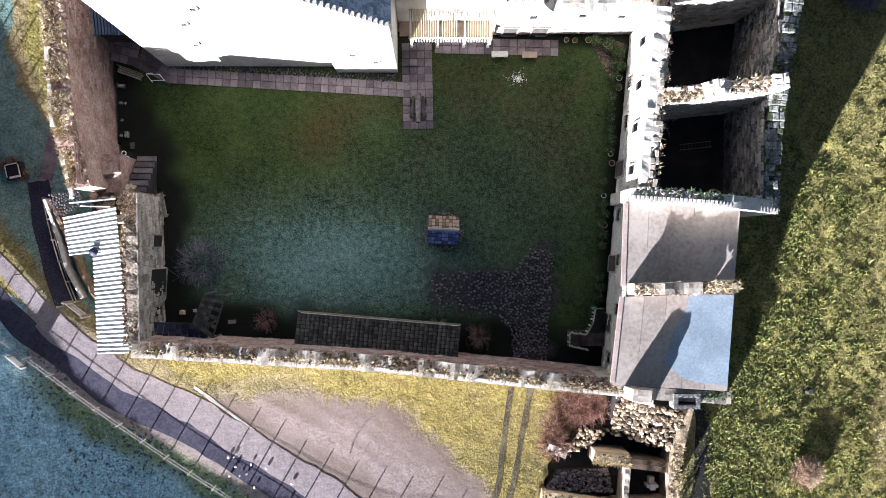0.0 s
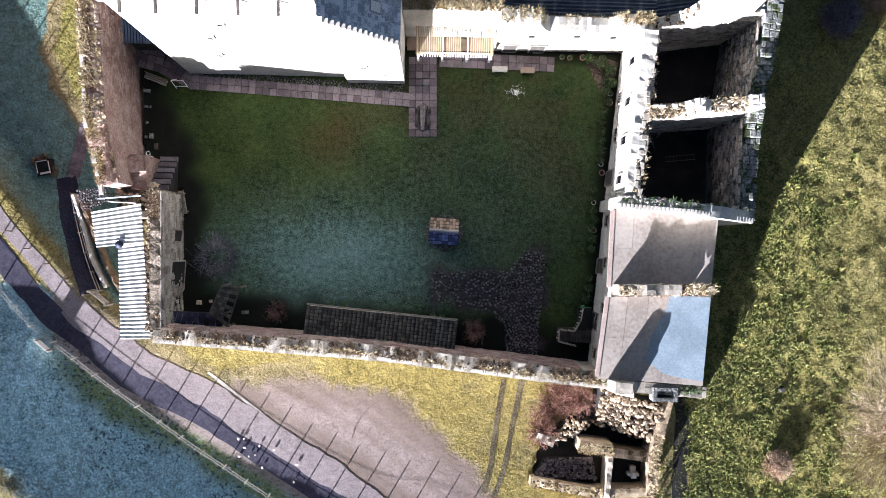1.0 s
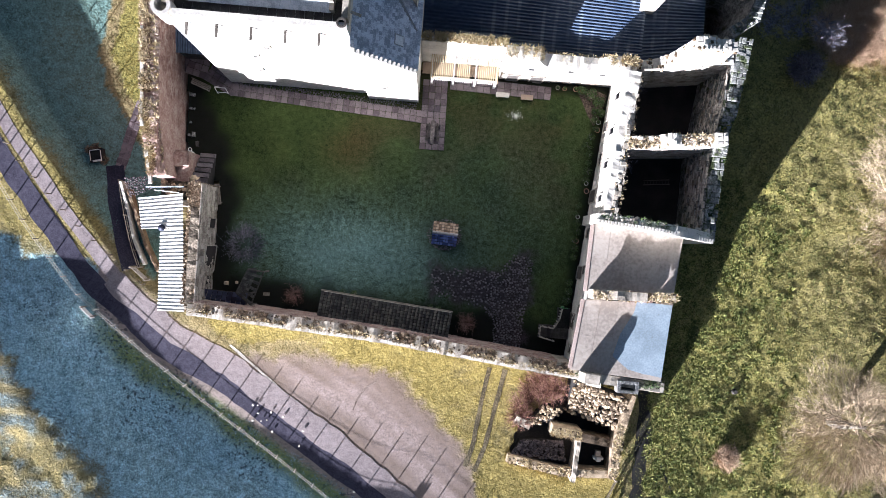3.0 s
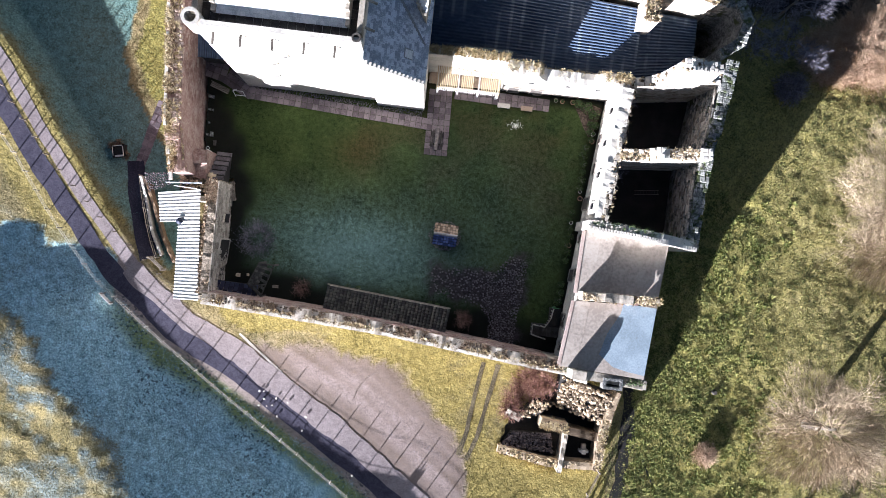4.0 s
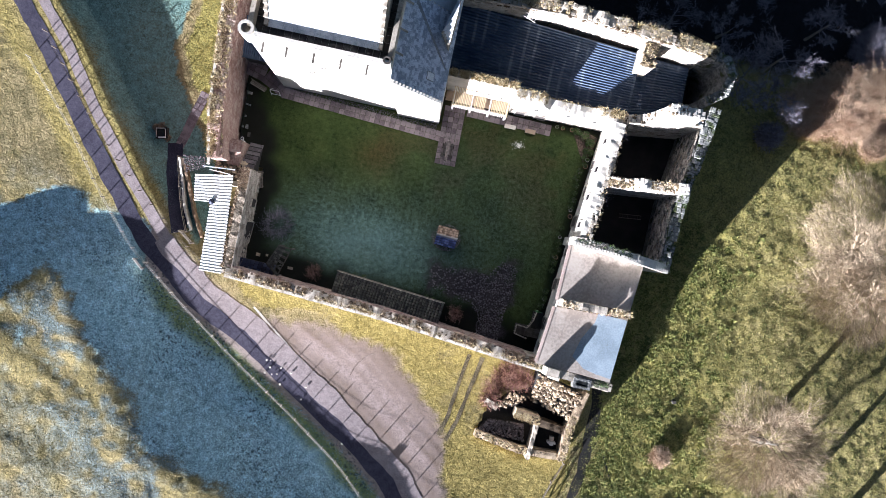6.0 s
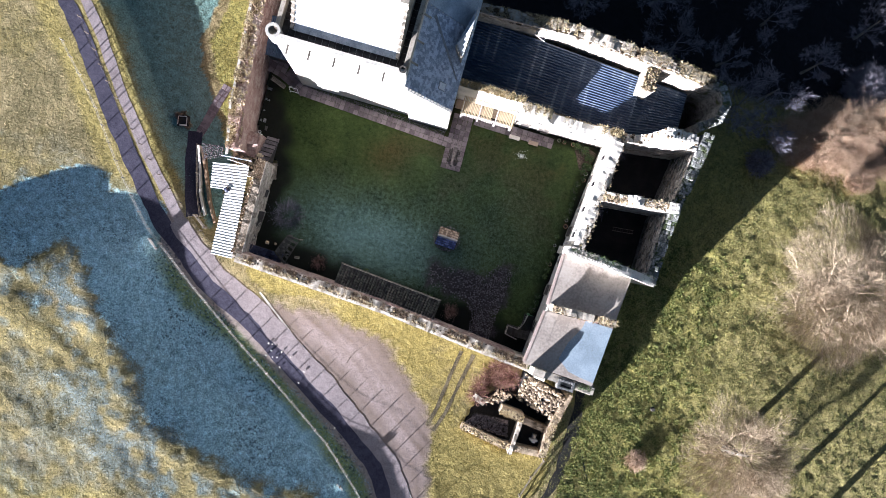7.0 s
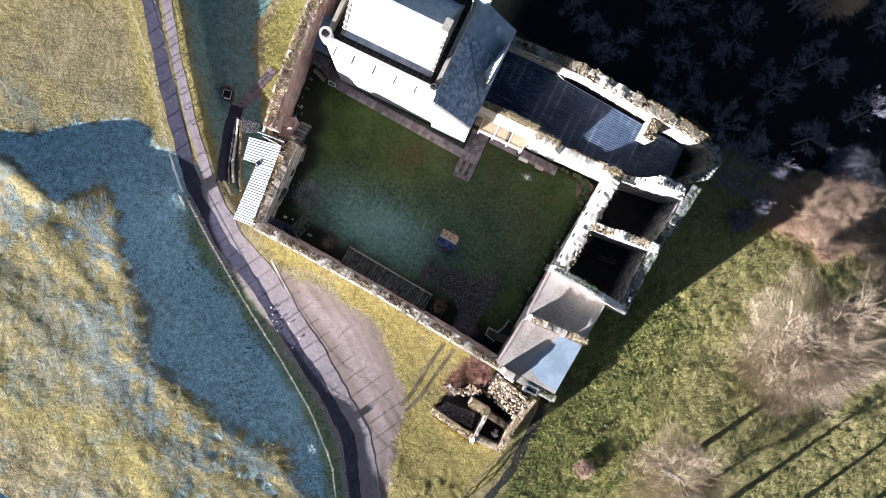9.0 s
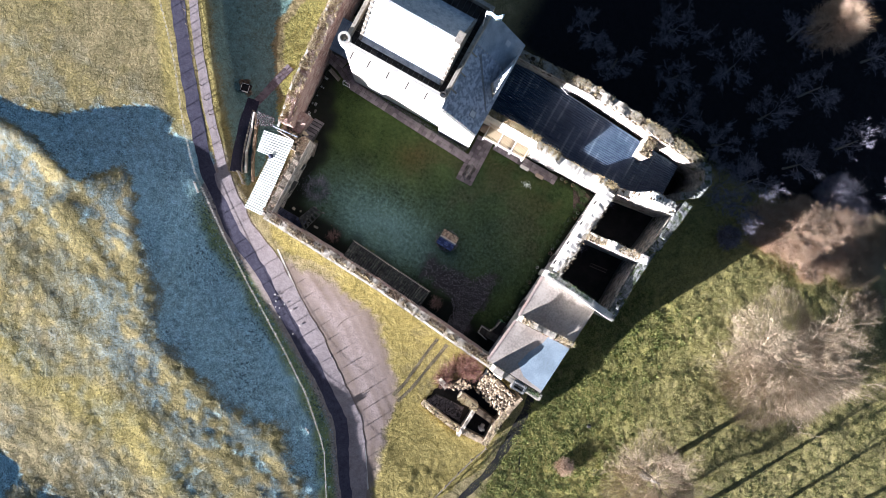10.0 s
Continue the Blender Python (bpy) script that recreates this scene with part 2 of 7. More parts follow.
M_RUBBLE = material("rubble_stone", ((0.06, 0.043, 0.027), (0.185, 0.140, 0.090), (0.40, 0.32, 0.22)), 1.3, bump=0.6, island=0.8, obj=0.8, punch=1.2)


# ---- builders ----
def mesh_of(name, verts, faces, mats, smooth=False):
    me = bpy.data.meshes.new(name)
    me.from_pydata([tuple(v) for v in verts], [], faces)
    for m in mats if isinstance(mats, (list, tuple)) else (mats,):
        me.materials.append(m)
    if smooth:
        me.shade_smooth()
    return me


def obj_of(name, verts, faces, mat, parent=None, label="", smooth=False):
    ob = new(name, mesh_of(name, verts, faces, mat, smooth))
    if parent is not None:
        ob.parent = parent
    if label:
        ob["label"] = label
    return ob


def empty(name, label, category, group="", kind="", at=(0, 0, 0), rz=0):
    ob = new(name)
    ob.empty_display_size = 0.2
    ob.matrix_basis = pose(*at, 0, 0, rz)
    return tagged(ob, label, category, group, kind)


class Build:
    """Collects simple solids into one mesh."""

    def __init__(self):
        self.v, self.f = [], []

    def hexa(self, c):
        k = len(self.v)
        self.v += [Vector(p) for p in c]
        self.f += [tuple(k + i for i in q) for q in ((0, 3, 2, 1), (4, 5, 6, 7), (0, 1, 5, 4), (1, 2, 6, 5), (2, 3, 7, 6), (3, 0, 4, 7))]
        return self

    def box(self, lo, hi):
        (a, b, c), (d, e, f) = lo, hi
        return self.hexa([(a, b, c), (d, b, c), (d, e, c), (a, e, c), (a, b, f), (d, b, f), (d, e, f), (a, e, f)])

    def beam(self, p, q, w, h=None):
        p, q = Vector(p), Vector(q)
        h = h or w
        d = (q - p).normalized()
        s = d.cross(Vector((0, 0, 1)))
        s = (s if s.length > 1e-3 else Vector((1, 0, 0))).normalized() * w / 2
        u = s.cross(d).normalized() * h / 2
        return self.hexa([p - s - u, p + s - u, q + s - u, q - s - u, p - s + u, p + s + u, q + s + u, q - s + u])

    def tube(self, pts, radii, n=6, cap=True):
        k0 = len(self.v)
        for i, p in enumerate(pts):
            p = Vector(p)
            d = (Vector(pts[min(i + 1, len(pts) - 1)]) - Vector(pts[max(i - 1, 0)])).normalized()
            s = d.cross(Vector((0.3, 0.2, 1)) if abs(d.z) < 0.9 else Vector((1, 0, 0))).normalized()
            u = s.cross(d)
            for j in range(n):
                a = 2 * math.pi * j / n
                self.v.append(p + (s * math.cos(a) + u * math.sin(a)) * radii[i])
        for i in range(len(pts) - 1):
            for j in range(n):
                a, b = k0 + i * n + j, k0 + i * n + (j + 1) % n
                self.f.append((a, b, b + n, a + n))
        if cap:
            self.f.append(tuple(k0 + j for j in reversed(range(n))))
            self.f.append(tuple(k0 + (len(pts) - 1) * n + j for j in range(n)))
        return self

    def lump(self, c, r, rng, squash=0.7, turn=None):
        """An irregular stone."""
        k = len(self.v)
        a0 = rng.uniform(0, 6.28) if turn is None else turn
        rx, ry, rz = r if isinstance(r, tuple) else (r * rng.uniform(0.75, 1.25), r * rng.uniform(0.7, 1.1), r * squash * rng.uniform(0.7, 1.2))
        for zz, s in ((-1, 0.75), (0.15, 1.0), (1, 0.62)):
            for j in range(5):
                a = a0 + 2 * math.pi * j / 5
                w = s * rng.uniform(0.82, 1.12)
                self.v.append(Vector(c) + Vector((math.cos(a) * rx * w, math.sin(a) * ry * w, zz * rz * rng.uniform(0.85, 1.1))))
        for i in range(2):
            for j in range(5):
                a, b = k + i * 5 + j, k + i * 5 + (j + 1) % 5
                self.f.append((a, b, b + 5, a + 5))
        self.f.append(tuple(k + 10 + j for j in range(5)))
        return self

    def ob(self, name, mat, parent=None, label="", smooth=False):
        return obj_of(name, self.v, self.f, mat, parent, label, smooth)


def lerp(a, b, t):
    return a + (b - a) * t


def along(pts, s):
    """Point and direction at share s (0..1) of a plan polyline."""
    P = [Vector((p[0], p[1])) for p in pts]
    L = [(P[i + 1] - P[i]).length for i in range(len(P) - 1)]
    d = s * sum(L)
    for i, w in enumerate(L):
        if d <= w or i == len(L) - 1:
            return P[i].lerp(P[i + 1], d / w), (P[i + 1] - P[i]).normalized()
        d -= w


def length(pts):
    return sum((Vector(pts[i + 1][:2]) - Vector(pts[i][:2])).length for i in range(len(pts) - 1))


def wall(name, pts, thick, z0, top, mat, parent=None, jag=0.0, step=0.3, seed=1, label="", side=0.0, gaps=()):
    """A thick wall along a plan line (its right-hand face at offset side); top: a number or list of (share, z); gaps: (share0, share1, z) where the top drops."""
    rng = random.Random(seed)
    n = max(2, int(length(pts) / step))
    v, f = [], []
    tops = top if isinstance(top, (list, tuple)) else [(0, top), (1, top)]
    for i in range(n + 1):
        s = i / n
        p, d = along(pts, s)
        nrm = Vector((-d.y, d.x))
        for k in range(len(tops) - 1):
            if tops[k][0] <= s <= tops[k + 1][0]:
                z = lerp(tops[k][1], tops[k + 1][1], (s - tops[k][0]) / max(1e-6, tops[k + 1][0] - tops[k][0]))
        for g0, g1, gz in gaps:
            if g0 <= s <= g1:
                z = min(z, gz)
        w1, w2 = (noise.noise((p.x * 0.9, p.y * 0.9, seed + k * 7.7)) for k in (0, 1))
        za, zb = z + w1 * jag + rng.uniform(-0.05, 0.05), z + w2 * jag + rng.uniform(-0.05, 0.05)
        zc = (za + zb) / 2 + jag * 0.15
        e = jag * 0.35
        a = p + nrm * (side + rng.uniform(-e, e) * 0.3)
        b = p + nrm * (side + thick + rng.uniform(-e, e) * 0.3)
        c = (a + b) / 2
        v += [(a.x, a.y, z0), (a.x, a.y, za), (c.x, c.y, zc), (b.x, b.y, zb), (b.x, b.y, z0)]
    for i in range(n):
        k = i * 5
        for j in range(4):
            f.append((k + j, k + 5 + j, k + 6 + j, k + 1 + j))
    f.append((0, 1, 2, 3, 4))
    f.append(tuple(n * 5 + j for j in (4, 3, 2, 1, 0)))
    return obj_of(name, v, f, mat, parent, label)


def vnoise(x, y, scale, seed):
    """Smooth value noise over arrays."""
    x, y = x * scale + seed * 17.3, y * scale + seed * 9.7
    xi, yi = np.floor(x).astype(np.int64), np.floor(y).astype(np.int64)
    fx, fy = x - xi, y - yi
    fx, fy = fx * fx * (3 - 2 * fx), fy * fy * (3 - 2 * fy)

    def h(a, b):
        n = (a * 374761393 + b * 668265263 + seed * 1442695041) & 0xFFFFFFFF
        n = ((n ^ (n >> 13)) * 1274126177) & 0xFFFFFFFF
        return ((n ^ (n >> 16)) & 0xFFFF) / 65535.0

    return (h(xi, yi) * (1 - fx) + h(xi + 1, yi) * fx) * (1 - fy) + (h(xi, yi + 1) * (1 - fx) + h(xi + 1, yi + 1) * fx) * fy


def sstep(a, b, v):
    u = np.clip((v - a) / (b - a), 0, 1)
    return u * u * (3 - 2 * u)


def dist_line(x, y, pts):
    best = np.full(np.shape(x), 1e9)
    for (ax, ay), (bx, by) in zip(pts[:-1], pts[1:]):
        dx, dy = bx - ax, by - ay
        u = np.clip(((x - ax) * dx + (y - ay) * dy) / (dx * dx + dy * dy), 0, 1)
        best = np.minimum(best, np.hypot(x - ax - u * dx, y - ay - u * dy))
    return best


def inside(x, y, poly):
    c = np.zeros(np.shape(x), bool)
    for (ax, ay), (bx, by) in zip(poly, poly[1:] + poly[:1]):
        hit = ((ay > y) != (by > y)) & (x < (bx - ax) * (y - ay) / (by - ay + 1e-12) + ax)
        c ^= hit
    return c


# ---- ground ----
ROAD = [(-110, 92), (-80, 56), (-62, 33), (-44.6, 12.2), (-40.4, 6.2), (-35.9, 0.5), (-30.5, -5.6), (-24.6, -10.2), (-18.6, -13.2), (-12.6, -16.9), (-5.8, -21.2), (-0.2, -25.6), (5.2, -33.6), (12, -46), (24, -70), (50, -120)]
VERGE = [(-47.2, 11.2), (-41.9, 5.4), (-37.2, -1.0), (-32.8, -6.1), (-26.5, -10.9), (-19.8, -15.6), (-12.1, -20.6), (-6.1, -24.8), (-0.9, -29.7), (2.7, -35.6), (8, -47)]
DITCH = [(-60, 52), (-45, 31), (-34.5, 14.5), (-30.6, 8.5), (-29.2, 2), (-27.5, -3)]
CREST = [(-62, -25), (-47, -14.8), (-38.5, -14.8), (-33.5, -20.8), (-26.8, -28.2), (-16, -31.8), (-7, -33), (0, -37), (5, -42), (14, -56)]
# a low rise added for the tongue of shade it throws
HUMP = [(-72, -14.0), (-60, -13.2), (-52, -12.9), (-46, -14.2)]
CASTLE = [(-25.5, 26), (-25.5, 5), (-22, 4), (-21.5, -6.5), (11, -9.2), (18.5, -10), (21.5, 3), (23, 18), (23, 24.5), (-4, 25)]
GRAVEL = [(-19.0, -11.2), (-17.0, -10.6), (-12.8, -10.1), (-7.6, -10.6), (-3.0, -12.2), (0.5, -14.6), (2.7, -17.7), (4.2, -19.8), (5.0, -23.0), (6.2, -28), (8.2, -33.5), (13.5, -44), (10, -46), (2.5, -28), (-6, -19.6), (-13, -15.6)]


SOUTHWEST = [(-200, -75), (-62, -25), (-47, -14.8), (-38.5, -14.8), (-33.5, -20.8), (-26.8, -28.2), (-16, -31.8), (-7, -33), (0, -37), (5, -42), (14, -56), (60, -160), (-200, -200)]
# a strip of field raised so that it catches the sun
TONGUE = [(-45.5, -7.2), (-39.8, -9.9), (-36.2, -12.0), (-35.3, -16.3)]
# paler gold painted along a slope that the sun strikes
SUNLIT_BAND = [(-52, -32), (-39.5, -38.5), (-31.0, -38.2), (-23.5, -38.8), (-16.5, -41.5)]
MOAT = 1.45


def southw_mask(X, Y):
    return inside(X, Y, [(-200, 60), (-110, 92), (-80, 56), (-49, 17.5), (-37.5, 2.5), (-26.5, -9), (-12.1, -17), (2.7, -29), (8, -38), (60, -160), (-200, -200)])


def southw_zone(X, Y):
    return inside(X, Y, [(-200, 60), (-49, 12), (-37.5, -2), (-26.5, -11.3), (-12.1, -21), (2.7, -36), (8, -47), (60, -160), (-200, -200)])


def base_height(x, y):
    """The lie of the land without tufts; ridge and moat heights are set by the shade they throw."""
    z = -0.9 - 2.1 * sstep(-12, 26, x) - 2.5 * sstep(16, 40, y) * sstep(-5, 20, x)
    d = dist_line(x, y, CREST)
    southwest = inside(x, y, SOUTHWEST)
    ridge = 2.3 * (1 - 0.17 * sstep(-28, -36, x)) * (1 - 0.30 * sstep(-18, -8, x) - 0.24 * sstep(-8, 1, x)) * np.where(southwest, 1 - 0.2 * sstep(3, 30, d), 1 - sstep(0, 10, d))
    fade = sstep(-62, -47, x)
    z = z + ridge * fade * (1 - sstep(2, 30, x))
    z = z + 0.6 * np.exp(-(dist_line(x, y, HUMP) / 1.7) ** 2)
    ditch = dist_line(x, y, DITCH)
    road = dist_line(x, y, ROAD)
    z = z - 1.15 * np.exp(-(ditch / 3.6) ** 2) * sstep(9, 3, y) * sstep(2.2, 5, road)
    inner = ~southw_mask(x, y) & (x < -22)
    z = z - (MOAT + 0.25 * sstep(11, 18, y)) * sstep(2.9, 5.0, road) * sstep(1, 7, y) * np.where(inner, 1, 0) * (1 - sstep(-23.5, -20, x))
    return z


def swell(x, y):
    """Long low undulations of the open field, drawn out along the slope, plus rises added to shape sun and shade."""
    u, v = 0.94 * x - 0.34 * y, 0.34 * x + 0.94 * y
    out = southw_zone(x, y)
    d = dist_line(x, y, CREST)
    beyond = np.where(inside(x, y, SOUTHWEST), 1.0, np.where(x < -38, 0.6, 0.25) * sstep(14, 3, d))
    a = (vnoise(u, v * 3.0, 0.10, 8) - 0.5) * 0.2 + (vnoise(u, v * 2.2, 0.27, 18) - 0.5) * 0.15 + (vnoise(u, v * 1.6, 0.8, 19) - 0.5) * 0.07
    z = np.where(out, a * beyond * sstep(2.5, 9, dist_line(x, y, VERGE)), 0.0)
    z = z + 0.45 * np.exp(-(dist_line(x, y, TONGUE) / 2.2) ** 2) * (0.5 + vnoise(x, y, 0.6, 24))
    # an unseen ridge, added to shade the near corner of the field
    far = dist_line(x, y, [(-70, -52), (-40, -58), (-24, -56), (-12, -62)])
    return z + 1.5 * np.exp(-(far / 5.0) ** 2) + (vnoise(x, y, 0.22, 9) - 0.5) * 0.2


def ground_z(x, y):
    return float(surface(np.array([float(x)]), np.array([float(y)]))[0])


RUIN = [(7.6, -18.8), (8.4, -15.6), (12.0, -12.2), (17.6, -12.0), (18.4, -15.2), (17.2, -19.4), (13.6, -20.2)]


def surface(x, y):
    """The ground as built, with its hummocks."""
    z = base_height(x, y)
    near = (np.abs(x) < 90) & (np.abs(y) < 90)
    rough = sstep(1.9, 3.5, dist_line(x, y, ROAD)) * np.where(inside(x, y, GRAVEL), 0, 1) * near
    clump = ((vnoise(x, y, 0.9, 3) - 0.5) * 0.10 + (vnoise(x, y, 2.1, 5) - 0.5) * 0.13) * np.where(x < 10, 0.6, 1.0) + swell(x, y)
    z = z + rough * clump * (0.45 + 0.55 * np.maximum(sstep(19, 25, x), sstep(-20, -28, y + 0.2 * x) * np.ones_like(x)))
    z = np.where(inside(x, y, RUIN), -2.7, z)
    return np.where(inside(x, y, CASTLE), np.minimum(z, -1.6), z)


LX, LY = np.arange(-90, 80, 0.5), np.arange(-75, 80, 0.5)


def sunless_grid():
    """How far each spot lies below the line of the low winter sun: the computed shade that frost is painted by."""
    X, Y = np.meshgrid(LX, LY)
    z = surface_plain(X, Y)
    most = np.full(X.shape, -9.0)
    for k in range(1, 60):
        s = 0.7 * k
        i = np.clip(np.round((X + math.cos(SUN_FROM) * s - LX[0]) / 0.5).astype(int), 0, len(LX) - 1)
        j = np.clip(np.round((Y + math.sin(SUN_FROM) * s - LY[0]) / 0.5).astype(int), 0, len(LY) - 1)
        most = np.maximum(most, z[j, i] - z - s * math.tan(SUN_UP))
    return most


def surface_plain(x, y):
    return base_height(x, y) + swell(x, y) * sstep(1.9, 3.5, dist_line(x, y, ROAD)) * (0.45 + 0.55 * sstep(-20, -28, y + 0.2 * x))


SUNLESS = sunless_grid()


def shade_frost(x, y):
    """0 to 1: frost colour painted along the computed shade, with a frayed edge."""
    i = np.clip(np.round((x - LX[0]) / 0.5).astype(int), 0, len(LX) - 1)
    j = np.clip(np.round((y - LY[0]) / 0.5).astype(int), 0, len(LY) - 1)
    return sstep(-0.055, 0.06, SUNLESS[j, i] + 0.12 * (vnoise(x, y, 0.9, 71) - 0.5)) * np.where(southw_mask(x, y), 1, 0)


def axis(lo, hi, step, far):
    a = list(np.arange(lo, hi + 1e-6, step))
    d, p, q = step, lo, hi
    while q < far:
        d *= 1.35
        p -= d
        q += d
        a = [p] + a + [q]
    return np.array(a)


def build_ground():
    gx, gy = axis(-68, 70, 0.3, 2500), axis(-60, 62, 0.3, 2500)
    X, Y = np.meshgrid(gx, gy)
    z = surface(X, Y)
    dr = dist_line(X, Y, ROAD)
    east = sstep(19, 25, X)
    nx, ny = len(gx), len(gy)
    idx = np.arange(nx * ny).reshape(ny, nx)
    faces = np.stack([idx[:-1, :-1], idx[:-1, 1:], idx[1:, 1:], idx[1:, :-1]], -1).reshape(-1, 4)
    me = bpy.data.meshes.new("ground")
    me.from_pydata(np.stack([X, Y, z], -1).reshape(-1, 3).tolist(), [], faces.tolist())
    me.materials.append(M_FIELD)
    me.shade_smooth()
    U = X + 5 * (vnoise(X, Y, 0.16, 51) - 0.5) + 3 * (vnoise(X, Y, 0.6, 52) - 0.5)
    V = Y + 5 * (vnoise(X, Y, 0.16, 53) - 0.5) + 3 * (vnoise(X, Y, 0.6, 54) - 0.5)
    fn = vnoise(X, Y, 0.12, 21) * 0.5 + vnoise(X, Y, 0.5, 22) * 0.3 + vnoise(X, Y, 1.7, 23) * 0.2
    shade = shade_frost(X, Y)
    # teal rime fills the shaded hollow, so its tone carries shade too
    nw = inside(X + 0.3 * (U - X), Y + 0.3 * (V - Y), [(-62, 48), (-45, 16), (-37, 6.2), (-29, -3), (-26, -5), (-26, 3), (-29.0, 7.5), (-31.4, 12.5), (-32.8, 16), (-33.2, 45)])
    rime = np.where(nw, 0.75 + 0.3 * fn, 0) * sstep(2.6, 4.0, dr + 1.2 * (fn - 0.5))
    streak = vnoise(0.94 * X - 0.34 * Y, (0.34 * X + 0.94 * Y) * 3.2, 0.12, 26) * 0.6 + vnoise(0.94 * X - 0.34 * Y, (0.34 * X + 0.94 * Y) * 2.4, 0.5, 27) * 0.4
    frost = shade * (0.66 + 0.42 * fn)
    near = np.maximum(sstep(13, 1, dist_line(X, Y, CREST)), 0.45 * sstep(4, -6, Y))
    dew = np.where(southw_zone(U, V), 0.8 * near * sstep(0.40, 0.66, 0.6 * streak + 0.4 * vnoise(X, Y, 1.1, 28)), 0)
    gold = np.where(inside(X + 0.3 * (U - X), Y + 0.3 * (V - Y), [(-22, -6), (11, -9.0), (20, -11), (19, -23), (15, -32), (8, -36), (4.6, -20), (-10, -10), (-20, -8.5)]), 0.85, 0) * sstep(0.15, 0.45, fn)
    gold = np.maximum(gold, np.where(southw_zone(U, V), 0.35 * sstep(0.62, 0.45, fn), 0))
    gold = np.maximum(gold, 0.85 * sstep(4.5, 1.0, dist_line(X, Y, SUNLIT_BAND) + 3 * (fn - 0.5)))
    gold = np.maximum(gold, 0.75 * sstep(5.0, 4.0, dr + fn) * sstep(-29, -33, X))
    da = np.where(inside(X, Y, GRAVEL), 1, -1) * dist_line(X, Y, GRAVEL + GRAVEL[:1]) + 1.5 * (vnoise(X, Y, 0.5, 57) - 0.5) + 0.9 * (vnoise(X, Y, 1.9, 58) - 0.5)
    apron = sstep(-0.5, 1.1, da)
    bare = np.maximum(sstep(2.4, 1.8, dr) * np.where(X < -31, 0.08, 0.9), apron * 0.95)
    # tyres sweep the gravel in long curves; its upper edge is churned to brown earth
    sweep = vnoise(dist_line(X, Y, [(-19, -11.5), (-8, -17.5), (2.0, -25.5), (8, -36)]) * 2.2, np.zeros_like(X), 1.0, 59)
    earth = apron * np.clip(sstep(4.4, 0.3, da) * 0.75 + 1.1 * (sweep - 0.45) + 0.5 * (fn - 0.5), 0, 0.9)
    lush = np.maximum(east * (1 - sstep(18, 30, Y)) * (0.85 - 0.5 * sstep(27, 42, X + 8 * (fn - 0.5))), np.where(inside(X + 0.3 * (U - X), Y + 0.3 * (V - Y), [(-32, 45), (-31.5, 16), (-28.4, 8), (-27.5, 4), (-25, 4), (-25, 45)]), 0.9, 0))
    verge = np.where(southw_mask(X, Y), 0.9, 0.0) * sstep(2.2, 0.9, np.abs(dr - 2.4) + 0.8 * (vnoise(X, Y, 0.8, 60) - 0.5)) * sstep(-33, -28, X)
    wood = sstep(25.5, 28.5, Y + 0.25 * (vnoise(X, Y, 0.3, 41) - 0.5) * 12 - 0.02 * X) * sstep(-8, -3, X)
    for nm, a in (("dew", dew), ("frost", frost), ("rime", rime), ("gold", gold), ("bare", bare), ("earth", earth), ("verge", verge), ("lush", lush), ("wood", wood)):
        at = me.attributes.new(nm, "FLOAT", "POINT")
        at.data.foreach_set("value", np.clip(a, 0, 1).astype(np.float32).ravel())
    g = new("ground", me)
    return tagged(g, "rough winter grass, partly frosted, with a worn gravel apron", "ground", kind="structure")


build_ground()


def strip(name, pts, w0, w1, lift, mat, label, category, step=0.8, wob=0.15, seed=3, cross=4):
    """A draped strip from w0 to w1 beside a plan line."""
    rng = random.Random(seed)
    n = int(length(pts) / step)
    v, f = [], []
    oa = ob_ = 0
    for i in range(n + 1):
        p, d = along(pts, i / n)
        q, d2 = along(pts, min(1, (i + 2) / n))
        d = (d + d2).normalized()
        nrm = Vector((-d.y, d.x))
        oa, ob_ = oa * 0.7 + rng.uniform(-wob, wob), ob_ * 0.7 + rng.uniform(-wob, wob)
        for j in range(cross + 1):
            o = lerp(w0 + oa, w1 + ob_, j / cross)
            x, y = p.x + nrm.x * o, p.y + nrm.y * o
            v.append((x, y, float(surface(np.array([x]), np.array([y]))[0]) + lift))
    for i in range(n):
        for j in range(cross):
            k = i * (cross + 1) + j
            f.append((k, k + cross + 1, k + cross + 2, k + 1))
    o = obj_of(name, v, f, mat, smooth=True)
    return tagged(o, label, category, kind="structure")


def patch(name, poly, lift, mat, label, category, step=0.7, z=None, wob=0.0):
    """A flat or draped patch filled on a grid, with its rim on the outline."""
    bm = bmesh.new()
    vs = [bm.verts.new((x, y, 0)) for x, y in poly]
    bm.faces.new(vs)
    bmesh.ops.triangulate(bm, faces=bm.faces[:])
    for _ in range(5):
        long = [e for e in bm.edges if e.calc_length() > step * 2]
        if not long:
            break
        bmesh.ops.subdivide_edges(bm, edges=long, cuts=1)
        bmesh.ops.triangulate(bm, faces=bm.faces[:])
    for q in bm.verts:
        if wob and q.is_boundary:
            w = noise.noise_vector((q.co.x * 0.9, q.co.y * 0.9, 0)) * wob
            q.co.x += w.x
            q.co.y += w.y
        q.co.z = (ground_z(q.co.x, q.co.y) if z is None else z) + lift
    bmesh.ops.recalc_face_normals(bm, faces=bm.faces[:])
    if sum(fc.normal.z for fc in bm.faces) < 0:
        bmesh.ops.reverse_faces(bm, faces=bm.faces[:])
    me = bpy.data.meshes.new(name)
    bm.to_mesh(me)
    bm.free()
    me.materials.append(mat)
    me.shade_smooth()
    return tagged(new(name, me), label, category, kind="structure")


